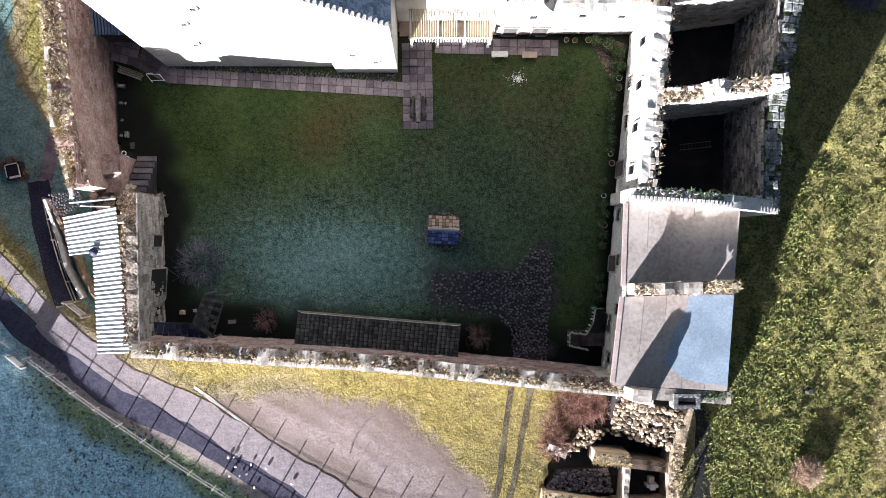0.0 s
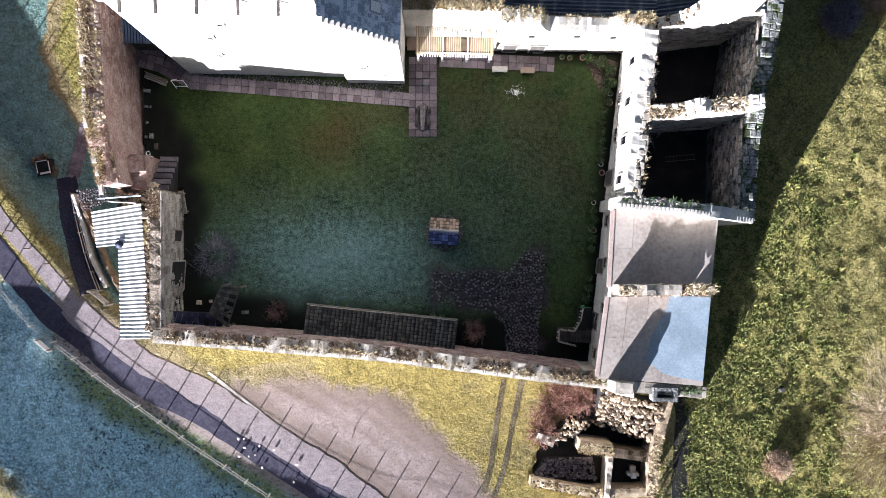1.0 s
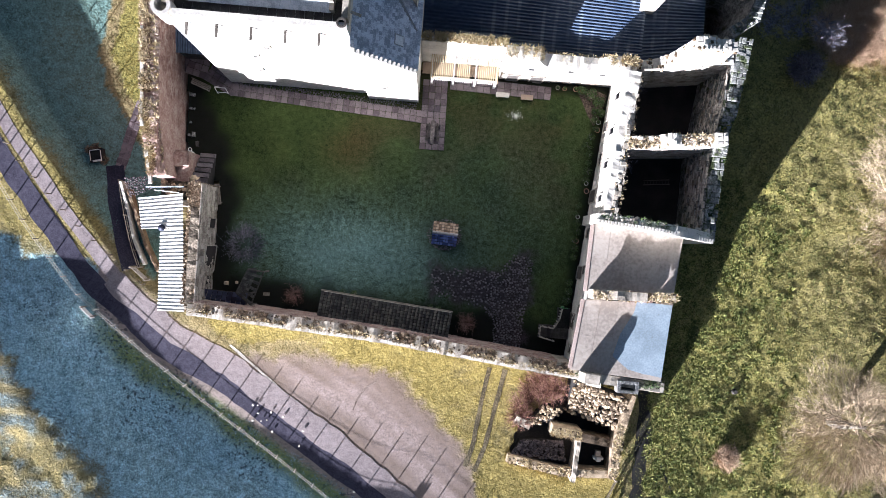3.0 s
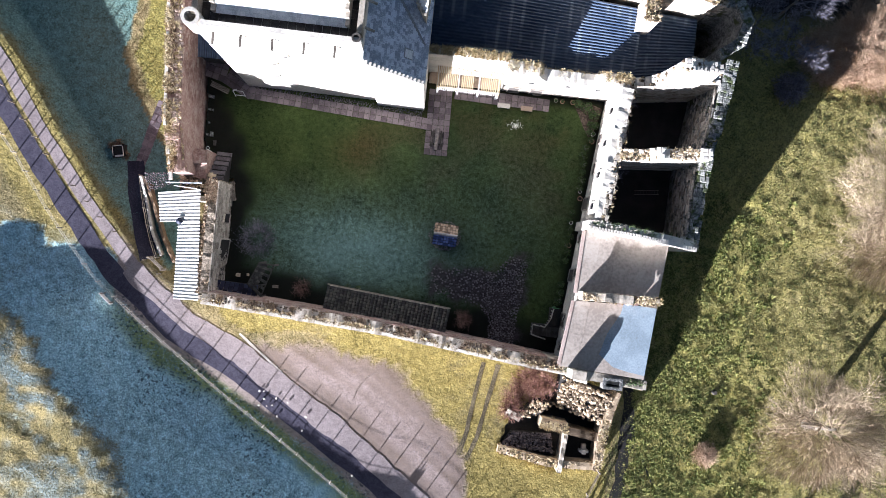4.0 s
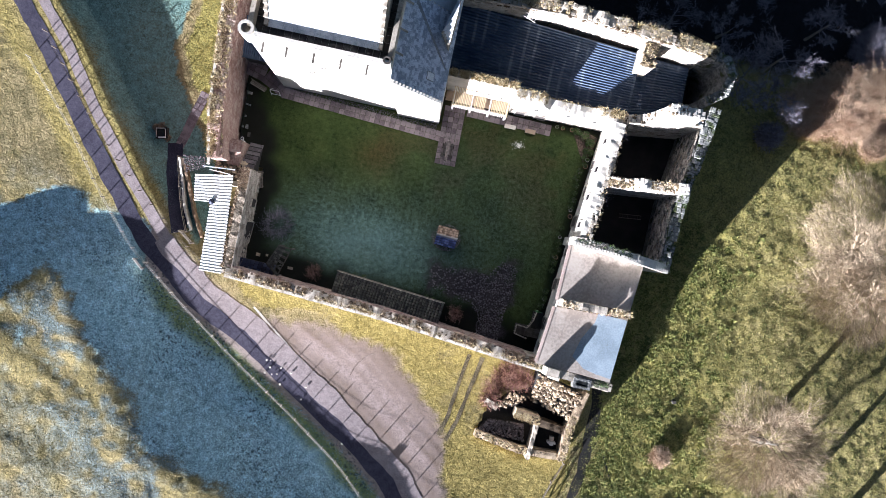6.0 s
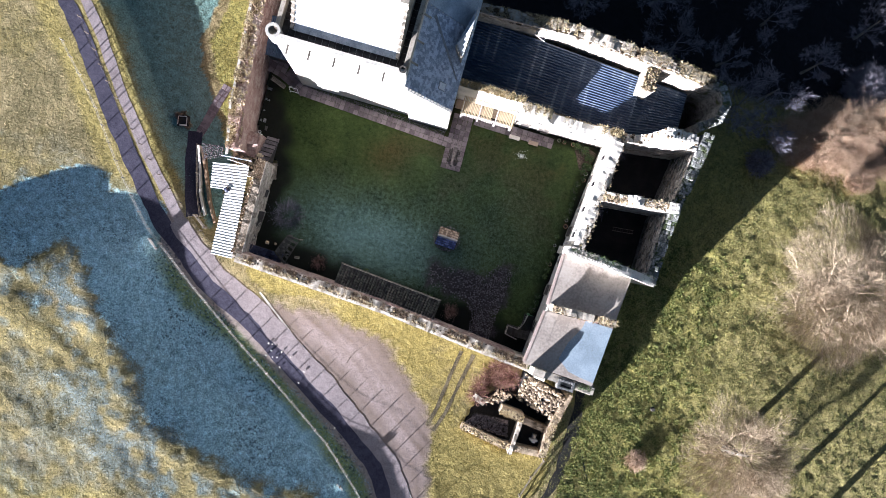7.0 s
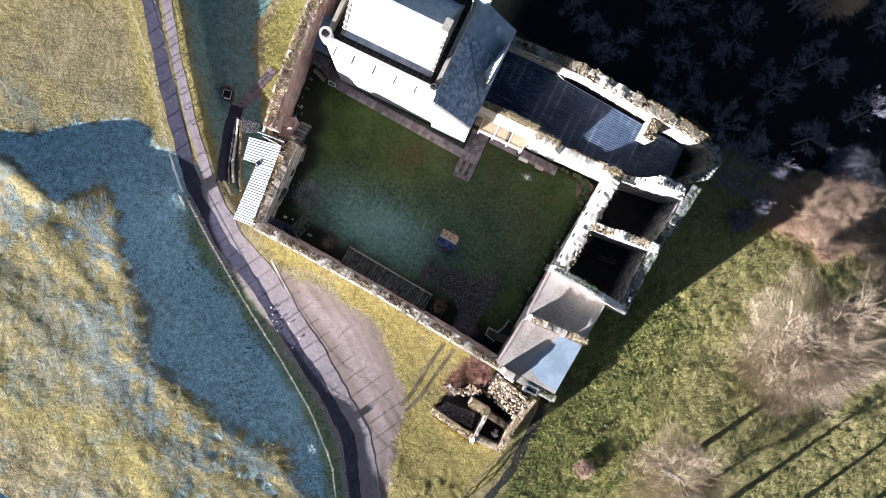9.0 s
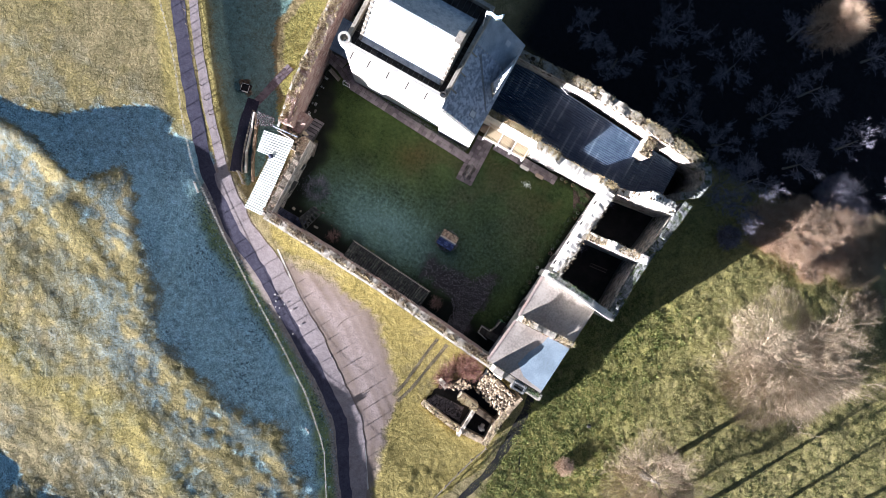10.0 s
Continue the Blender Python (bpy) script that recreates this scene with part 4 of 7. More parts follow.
def top_dressing(parent, pts, o0, o1, z, seed, stones=0, tufts=0, mat=M_RUBBLE, grass=M_STRAW, size=0.22, high=0.35):
    """Loose stones and grass along a wall top; z: number or function of share."""
    rng = random.Random(seed)
    b, g = Build(), Build()
    zf = z if callable(z) else (lambda s: z)
    for _ in range(stones):
        s = rng.random()
        p, d = along(pts, s)
        o = rng.uniform(o0, o1)
        b.lump((p.x - d.y * o, p.y + d.x * o, zf(s) + rng.uniform(-0.08, 0.03)), size * rng.uniform(0.3, 0.95), rng, squash=0.5)
    for _ in range(tufts):
        s = rng.random()
        if noise.noise((s * 25, seed, 0)) < -0.15:
            continue
        p, d = along(pts, s)
        o = rng.uniform(o0, o1)
        x, y, zz = p.x - d.y * o, p.y + d.x * o, zf(s) - 0.05
        for _ in range(5):
            a, l, h = rng.uniform(0, 6.28), rng.uniform(0.1, 0.35), rng.uniform(0.4, 1) * high
            w = 0.035
            k = len(g.v)
            g.v += [Vector((x - w * math.sin(a), y + w * math.cos(a), zz)), Vector((x + w * math.sin(a), y - w * math.cos(a), zz)), Vector((x + l * math.cos(a), y + l * math.sin(a), zz + h))]
            g.f.append((k, k + 1, k + 2))
    if b.v:
        tagged(b.ob("loose_stones", mat, parent), kind="stuff")
    if g.v:
        tagged(g.ob("wall_grass", grass, parent), kind="stuff")


def coping(parent, pts, offset, z, seed, mat=M_PALE, wide=0.27):
    """A ragged course of flat stones along a wall edge."""
    rng = random.Random(seed)
    L, s = length(pts), 0.0
    zf = z if callable(z) else (lambda q: z)
    while s < L - 0.3:
        w = rng.uniform(0.5, 1.4)
        u = min(1, (s + w / 2) / L)
        p, d = along(pts, u)
        if rng.random() < 0.95:
            o = new("coping_stone", rng.choice(PALES))
            o.parent = parent
            o.matrix_basis = Matrix.LocRotScale((p.x - d.y * offset, p.y + d.x * offset, zf(u) - 0.17 + rng.uniform(-0.04, 0.04)), Euler((rng.uniform(-0.05, 0.05), 0, math.atan2(d.y, d.x) + rng.uniform(-0.03, 0.03))), (w * 1.0, wide * rng.uniform(0.85, 1.15), 0.2))
        s += w


def broken_head(parent, pts, o0, o1, z, seed, blocks=None, most=4, course=0.26, gap=0.25):
    """Dressed stones left standing in uneven stacks along a ruined wall head; z: function of share."""
    rng = random.Random(seed)
    blocks = blocks or BLOCKS
    L, s, level = length(pts), 0.1, 1.0
    while s < L - 0.15:
        w = rng.uniform(0.28, 0.62)
        u = min(1.0, (s + w / 2) / L)
        p, d = along(pts, u)
        a = math.atan2(d.y, d.x)
        level = min(most, max(0.0, level + rng.choice((-0.8, -0.4, 0, 0.3, 0.7))))
        o = o0
        while o < o1 - 0.1:
            t = min(rng.uniform(0.26, 0.5), o1 - o)
            k = int(level + rng.uniform(-0.6, 0.6))
            if rng.random() > gap:
                for j in range(max(1, k)):
                    b = new("stone", rng.choice(blocks))
                    b.parent = parent
                    m = o + t / 2 + rng.uniform(-0.04, 0.04)
                    b.matrix_basis = Matrix.LocRotScale((p.x - d.y * m, p.y + d.x * m, z(u) - 0.12 + j * course), Euler((rng.uniform(-0.06, 0.06), rng.uniform(-0.06, 0.06), a + rng.uniform(-0.12, 0.12))), (w * 0.96, t * 0.96, course * rng.uniform(0.95, 1.2)))
            o += t
        s += w


path_a = empty("slab_path", "grey-pink concrete slab path beside the tower", "path", kind="structure")
slab_run(path_a, (-19.98, 12.46), (-2.84, 11.43), 2, 0.56, seed=2)
path_b = empty("slab_walk", "grey-pink slab walk ending under the cannon", "path", kind="structure")
slab_run(path_b, (-2.85, 9.07), (-0.62, 9.11), 11, 0.575, seed=3)
path_c = empty("slab_terrace", "grey-pink slab terrace before the range wall", "path", kind="structure")
slab_run(path_c, (-0.53, 14.65), (8.62, 14.44), 2, 0.6, seed=4)
path_d = empty("slab_ramp", "slab path bending behind the tower", "path", kind="structure")
slab_run(path_d, (-25.52, 14.45), (-22.44, 13.70), 5, 0.6, seed=5)
slab_run(path_d, (-22.61, 13.70), (-19.98, 12.38), 4, 0.58, seed=6)


def cobble_field(name, poly, n, size, z, mat, label, category, seed, singles=0, avoid=None):
    """Cobbles strewn evenly in a plan outline; the first of them are single stones."""
    rng = random.Random(seed)
    xs, ys = [p[0] for p in poly], [p[1] for p in poly]
    t = empty(name, label, category, kind="structure")
    grid, b, made = {}, Build(), 0
    meshes = []
    for k in range(5):
        q = Build().lump((0, 0, 0), (0.5, 0.42, 0.28), rng)
        meshes.append(mesh_of("cobble", q.v, q.f, mat))
    for _ in range(n * 30):
        if made >= n:
            break
        x, y = rng.uniform(min(xs), max(xs)), rng.uniform(min(ys), max(ys))
        if not inside(np.array([x]), np.array([y]), poly)[0]:
            continue
        if avoid and rng.random() < avoid(x, y):
            continue
        c = (int(x / size), int(y / size))
        if any((x - a) ** 2 + (y - e) ** 2 < (size * 0.72) ** 2 for i in (-1, 0, 1) for j in (-1, 0, 1) for a, e in grid.get((c[0] + i, c[1] + j), ())):
            continue
        grid.setdefault(c, []).append((x, y))
        made += 1
        zz = (z if z is not None else ground_z(x, y)) + rng.uniform(-0.02, 0.02)
        s = size * rng.uniform(0.75, 1.1)
        if made <= singles:
            o = new("cobble", rng.choice(meshes))
            o.parent = t
            o.matrix_basis = Matrix.LocRotScale((x, y, zz), Euler((0, 0, rng.uniform(0, 6.28))), (s, s, s))
        else:
            b.lump((x, y, zz), (s * 0.5, s * 0.42, s * 0.3), rng)
    if b.v:
        tagged(b.ob("cobbles", mat, t), kind="stuff")
    return t


cobble_field("cobbled_path", COBBLED, 620, 0.24, 0.045, M_COBBLE, "sunken old cobbled path", "cobbles", 5, singles=300, avoid=lambda x, y: 0.9 if x < 4.6 else 0.1)
cobble_field("cobble_gutter", [(-19.64, 13.91), (-19.64, 13.58), (-3.41, 12.53), (-3.41, 13.11)], 320, 0.22, 0.03, M_COBBLE, "cobble gutter at the tower's foot", "cobbles", 6, singles=200)

M_BRACKEN = material("brown_bracken", ((0.08, 0.05, 0.03), (0.17, 0.115, 0.07), (0.30, 0.22, 0.14)), 2.0, bump=0, island=0.6)

# ---- stonework on the walls ----
face_stones(west_wall, (-23.75, 4.6), (-24.9, 24), 0.1, 6.3, REDS, course=0.3, wide=0.55, seed=1)
face_stones(gate_wall, (-20.38, -5.9), (-20.5, 4.1), 0.1, 4.9, BLOCKS, course=0.32, wide=0.5, seed=2, proud=0.08)
face_stones(south_wall, (10.4, -8.42), (-4.7, -6.79), 0.3, 5.0, REDS, course=0.28, wide=0.55, seed=3)
face_stones(south_wall, (-4.7, -6.79), (-20.9, -5.78), 0.3, 4.7, REDS, course=0.28, wide=0.55, seed=4, most=0)
SOUTH = [(-21.0, -6.95), (-4.8, -7.95), (10.5, -9.6), (19.2, -10.45)]
szf = lambda s: lerp(4.7, 5.3, s / 0.75) if s < 0.75 else lerp(5.3, 4.6, (s - 0.75) / 0.25)
coping(south_wall, SOUTH, 0.2, szf, 31)
top_dressing(south_wall, SOUTH, 0.3, 0.6, szf, 3, stones=300, tufts=500, size=0.2)
top_dressing(south_wall, SOUTH, 0.35, 1.15, szf, 4, stones=420, tufts=3200, mat=M_RUBBLE, grass=M_BRACKEN, size=0.2, high=0.2)
WEST = [(-26.9, 33), (-26.1, 18), (-25.4, 9), (-24.9, 4.4)]
wzf = lambda s: 6.6 if s < 0.85 else lerp(6.4, 5.2, (s - 0.85) / 0.15)
coping(west_wall, WEST, 0.15, wzf, 32)
top_dressing(west_wall, WEST, 0.0, 0.62, wzf, 5, stones=160, tufts=2600, high=0.25)
top_dressing(west_wall, WEST, 0.4, 0.95, wzf, 15, tufts=1300, grass=M_BRACKEN, high=0.3)
top_dressing(west_wall, WEST, 0.7, 1.5, wzf, 6, stones=300, tufts=500, mat=M_RED)
top_dressing(gate_wall, [(-21.3, 4.2), (-21.2, -6.0)], -0.3, 0.7, 4.75, 7, stones=120, tufts=900, grass=M_BRACKEN, mat=M_RUBBLE, size=0.16, high=0.15)

# openings in the gatehouse wall and the courtyard wall of the east range
def opening(name, centre, along_dir, w, h, depth, mat, label, frame_mat=None, bars=0, lintel=True):
    """An opening drawn as a panel proud of the wall, with stone surround; centre is the foot's middle on the wall face,
    along_dir its plan direction, face to its right.
    """
    t = empty(name, label, "window" if h < 1.6 else "door", kind="structure")
    d = Vector((along_dir[0], along_dir[1], 0)).normalized()
    out = Vector((d.y, -d.x, 0))
    c = Vector(centre)
    up = Vector((0, 0, 1))

    def slab(u0, u1, z0, z1, o0, o1, nm, m):
        b = Build()
        q = [c + d * u + out * o + up * z for z in (z0, z1) for u, o in ((u0, o0), (u1, o0), (u1, o1), (u0, o1))]
        return b.hexa(q).ob(nm, m, t)

    pane = slab(-w / 2, w / 2, 0, h, 0.02, 0.085, "pane", mat)
    s = 0.1
    fm = frame_mat or M_BLOCK
    slab(-w / 2 - s, -w / 2, -0.02, h + s, 0.0, 0.13, "jamb", fm)
    slab(w / 2, w / 2 + s, -0.02, h + s, 0.0, 0.13, "jamb", fm)
    if lintel:
        slab(-w / 2, w / 2, h, h + s, 0.0, 0.13, "lintel", fm)
    slab(-w / 2, w / 2, -0.12, 0, 0.0, 0.17, "sill", fm)
    for i in range(bars):
        u = -w / 2 + w * (i + 1) / (bars + 1)
        slab(u - 0.025, u + 0.025, 0, h, 0.085, 0.12, "bar", M_DARKWOOD).parent = pane
    return t


GLASS = material("dark_pane", ((0.006, 0.006, 0.008), (0.012, 0.012, 0.016)), 1.0, rough=0.12, bump=0.0)
ew = lambda y: (lerp(12.85, 13.95, (y - 4.3) / 11.8) if y > 4.3 else lerp(11.75, 12.85, (y + 9.0) / 13.3))
EDIR = (-1.1, -11.8)
for y in (14.4, 11.4, 8.5, 5.6):
    opening("window_upper", (ew(y), y, 3.5), EDIR, 0.62, 1.45, 0.3, GLASS, "small dark window in the pale courtyard wall", M_PALE)
for y, w, h, z, bars in ((12.2, 0.9, 0.8, 1.3, 3), (9.3, 1.0, 0.8, 1.3, 3), (2.6, 0.8, 0.7, 1.4, 2), (-0.6, 0.7, 0.7, 2.2, 2), (-7.5, 0.8, 0.9, 1.6, 1), (-4.0, 0.7, 0.9, 3.0, 1)):
    opening("window_lower", (ew(y), y, z), EDIR, w, h, 0.3, GLASS, "small barred window low in the courtyard wall", bars=bars)
for y, w in ((6.0, 1.1), (-0.9, 1.1), (-5.2, 1.2)):
    opening("doorway", (ew(y), y, 0.02), EDIR, w, 2.05, 0.3, M_DARKWOOD, "dark timber doorway in the courtyard wall")
for x, w in ((4.95, 1.0), (7.1, 1.1)):
    opening("doorway", (x, 16.06, 0.02), (1, 0), w, 1.9, 0.3, M_DARKWOOD, "dark doorway in the range wall")
for x, z in ((9.5, 4.3), (6.2, 4.0), (12.2, 4.2)):
    opening("window_upper", (x, 16.09, z), (1, 0), 0.5, 0.7, 0.3, GLASS, "small window high in the range wall", M_PALE)
# near-black panels stand in for the shade inside the arches
for y, w, h, z in ((-2.2, 2.2, 3.0, 0.02), (0.9, 0.8, 1.6, 0.8), (-4.1, 0.7, 1.3, 0.9)):
    opening("gate_arch", (-20.42, y, z), (0.05, 1), w, h, 0.4, M_DARK, "near-black panel standing for the shaded inside of a gatehouse arch")
for x, z in ((-15.6, 9.8), (-16.2, 5.6), (-14.2, 12.5), (-6.0, 5.2), (-4.6, 3.2)):
    yy = (TY0 - 0.35 * (1 - z / TZ)) if x < -7.7 else 13.25
    opening("slit_window", (x, yy, z), (1, 0), 0.35, 0.45, 0.3, GLASS, "narrow slit window in the tower wall", M_PALE)

# ---- tower fittings ----
def flag():
    t = empty("flag", "blue and white flag on a tall pole on the tower", "flag", at=(-7.95, 22.6, 18.6))
    Build().tube([(0, 0, 0), (0, 0, 5.2)], [0.05, 0.035], 8).ob("pole", M_WHITE, t)
    v, f, n = [], [], 10
    for i in range(n + 1):
        for j in range(5):
            v.append((0.05 + i * 0.16, 0.25 * math.sin(i * 0.8) * i / n + 0.1 * i / n * j, 4.1 + 0.25 * j - 0.03 * i))
    for i in range(n):
        for j in range(4):
            k = i * 5 + j
            f.append((k, k + 5, k + 6, k + 1))
    cl = obj_of("cloth", v, f, material("flag_cloth", ((0.25, 0.5, 0.75), (0.6, 0.75, 0.85), (0.75, 0.8, 0.85)), 0.8, bump=0.0), t, smooth=True)
    s = cl.modifiers.new("thick", "SOLIDIFY")
    s.thickness = 0.01


flag()
rf = lambda x: lerp(11.5, 16.4, (-3.25 - x) / 4.45)


def roof_light(x, y):
    t = empty("roof_light", "small square roof light in the slate roof", "roof light")
    q = lambda x0, x1, y0, y1, lo, hi: [(x0, y0, rf(x0) + lo), (x1, y0, rf(x1) + lo), (x1, y1, rf(x1) + lo), (x0, y1, rf(x0) + lo), (x0, y0, rf(x0) + hi), (x1, y0, rf(x1) + hi), (x1, y1, rf(x1) + hi), (x0, y1, rf(x0) + hi)]
    Build().hexa(q(x - 0.35, x + 0.35, y - 0.4, y + 0.4, 0.0, 0.16)).ob("frame", M_LEAD, t)
    Build().hexa(q(x - 0.27, x + 0.27, y - 0.32, y + 0.32, 0.15, 0.18)).ob("pane", M_FROSTSLATE, t, "frosted pane")


def sun_patch_dormer():
    """A made-up dormer whose white south slope stands in for a sunlit patch of roof: shaded north slope, gable wall
    with steps.
    """
    t = empty("sun_patch_dormer", "made-up dormer standing in for a sunlit patch on the wing roof", "dormer", kind="structure")
    west, apex, s_eave, n_eave = Vector((-4.35, 18.9, 14.4)), Vector((-3.32, 20.6, 15.6)), Vector((-3.54, 17.9, 14.0)), Vector((-3.36, 23.2, 13.4))
    for nm, tri, m, lab in (("south_slope", (west, s_eave, apex), M_FROSTSLATE, "white slates standing in for a sunlit patch"), ("north_slope", (west, apex, n_eave), M_SLATE, "shaded blue slates")):
        lift = Vector((0, 0, 0.08))
        obj_of(nm, [*tri, *[p + lift for p in tri]], [(2, 1, 0), (3, 4, 5), (0, 1, 4, 3), (1, 2, 5, 4), (2, 0, 3, 5)], m, t, lab)
        v = [*[Vector((p.x, p.y, 11.0)) for p in tri], *[p - Vector((0, 0, 0.003)) for p in tri]]
        obj_of("gable_wall", v, [(2, 1, 0), (3, 4, 5), (0, 1, 4, 3), (1, 2, 5, 4), (2, 0, 3, 5)], M_STONE, t)
    for k in range(5):
        p = west.lerp(s_eave, (k + 0.5) / 5)
        Build().box((p.x - 0.14, p.y - 0.1, p.z - 0.2), (p.x + 0.1, p.y + 0.1, p.z + 0.2)).ob("crow_step", M_STONE, t)


sun_patch_dormer()
roof_light(-4.6, 15.1)
roof_light(-4.9, 23.7)
hip = empty("roof_hip", "grey lead flashing across the slate roof", "flashing")
Build().beam((-6.9, 20.6, rf(-6.9) + 0.12), (-3.5, 16.2, rf(-3.5) + 0.12), 0.28, 0.08).ob("flashing", M_LEAD, hip)
vent = empty("roof_vent", "small lead roof vent", "vent")
Build().tube([(-3.9, 20.6, rf(-3.9)), (-3.9, 20.6, rf(-3.9) + 0.5)], [0.14, 0.14], 10).ob("pipe", M_LEAD, vent)
for y in (15.6, 17.6, 20.0):
    t = empty("tower_spout", "short stone spout over the wing roof", "spout")
    Build().beam((-7.8, y, 17.3), (-7.05, y - 0.15, 17.05), 0.16, 0.16).ob("spout", M_STONE, t)

# ---- pergola and terrace ----
def pergola():
    t = empty("pergola", "white painted timber pergola with slatted roof", "pergola")
    x0, x1, y0, y1 = -2.35, 3.55, 15.15, 16.0
    for x in (-2.2, -0.3, 1.6, 3.4):
        Build().box((x - 0.06, y0 - 0.06, 0), (x + 0.06, y0 + 0.06, 2.35)).ob("post", M_WHITE, t)
        Build().box((x - 0.1, y0 - 0.1, 0), (x + 0.1, y0 + 0.1, 0.14)).ob("post_foot", M_WHITE, t)
        Build().beam((x, y0 - 0.45, 2.32), (x, 16.95, 2.85), 0.08, 0.14).ob("rafter", M_WHITE, t)
    Build().box((x0, y0 - 0.05, 2.3), (x1, y0 + 0.05, 2.46)).ob("beam", M_WHITE, t)
    for i in range(36):
        x = lerp(x0 + 0.05, x1 - 0.05, i / 35)
        if 11 < i < 14 or 20 < i < 25:
            continue
        Build().beam((x, y0 - 0.2, 2.48), (x, 16.97, 2.95), 0.07, 0.05).ob("slat", M_TAN, t)
    for i in range(30):
        x = lerp(x0 + 0.1, x1 - 0.1, i / 29)
        Build().box((x - 0.035, y0 - 0.09, 1.55), (x + 0.035, y0 - 0.06, 2.3)).ob("picket", M_WHITE, t)


pergola()
patch("porch_floor", PORCH, 0.05, M_BROWNTILE, "brown timber floor under the pergola", "floor", z=0.0)


def stone_bench(name, x, y, w, d, mat, label, rz=0):
    t = empty(name, label, "bench", at=(x, y, 0), rz=rz)
    Build().box((-w / 2, -d / 2, 0.36), (w / 2, d / 2, 0.46)).ob("seat", mat, t)
    for s in (-1, 1):
        Build().box((s * w * 0.36 - 0.1, -d * 0.4, 0), (s * w * 0.36 + 0.1, d * 0.4, 0.36)).ob("leg", mat, t)


stone_bench("stone_bench", 4.25, 14.5, 1.2, 0.42, M_PALE, "pale stone bench at the edge of the lawn")
stone_bench("timber_bench", 6.45, 14.45, 1.1, 0.45, M_BROWNTILE, "brown weathered bench at the edge of the lawn")


def cannon(x, y):
    t = empty("cannon", "old iron cannon on a timber carriage, standing on slabs", "cannon", at=(x, y, 0.06))
    b = Build()
    pts = [(0, 1.15, 0.62), (0, 1.05, 0.63), (0, 0.95, 0.64), (0, 0.3, 0.68), (0, -0.3, 0.71), (0, -0.95, 0.74), (0, -1.08, 0.745), (0, -1.15, 0.75)]
    b.tube(pts, [0.07, 0.1, 0.235, 0.22, 0.185, 0.14, 0.19, 0.18], 12).ob("barrel", material("rusty_iron", ((0.07, 0.06, 0.058), (0.13, 0.11, 0.105), (0.24, 0.215, 0.205)), 3.0, rough=0.7, bump=0.3), t)
    Build().tube([(0, -1.12, 0.748), (0, -1.17, 0.752)], [0.12, 0.12], 10).ob("bore", M_DARK, t, "black bore")
    for s in (-1, 1):
        Build().hexa([(s * 0.42 - 0.07, -0.75, 0.15), (s * 0.42 + 0.07, -0.75, 0.15), (s * 0.36 + 0.07, 0.85, 0.15), (s * 0.36 - 0.07, 0.85, 0.15), (s * 0.42 - 0.07, -0.75, 0.72), (s * 0.42 + 0.07, -0.75, 0.72), (s * 0.36 + 0.07, 0.85, 0.4), (s * 0.36 - 0.07, 0.85, 0.4)]).ob("carriage_cheek", M_DARKWOOD, t)
        for yy in (-0.5, 0.55):
            Build().tube([(s * 0.5, yy, 0.22), (s * 0.62, yy, 0.22)], [0.22, 0.22], 12).ob("wheel", M_DARKWOOD, t)
    for yy in (-0.5, 0.55):
        Build().beam((-0.6, yy, 0.22), (0.6, yy, 0.22), 0.12, 0.12).ob("axle", M_DARKWOOD, t)


cannon(-1.75, 10.6)
salt = Build()
rng = random.Random(12)
for _ in range(260):
    a, r = rng.uniform(0, 6.28), abs(rng.gauss(0, 0.28))
    salt.lump((5.6 + r * math.cos(a) * 1.3, 12.8 + r * math.sin(a), 0.06), rng.uniform(0.012, 0.035), rng)
tagged(salt.ob("white_grit", M_WHITE), "scattered white grit on the lawn", "grit", kind="stuff")


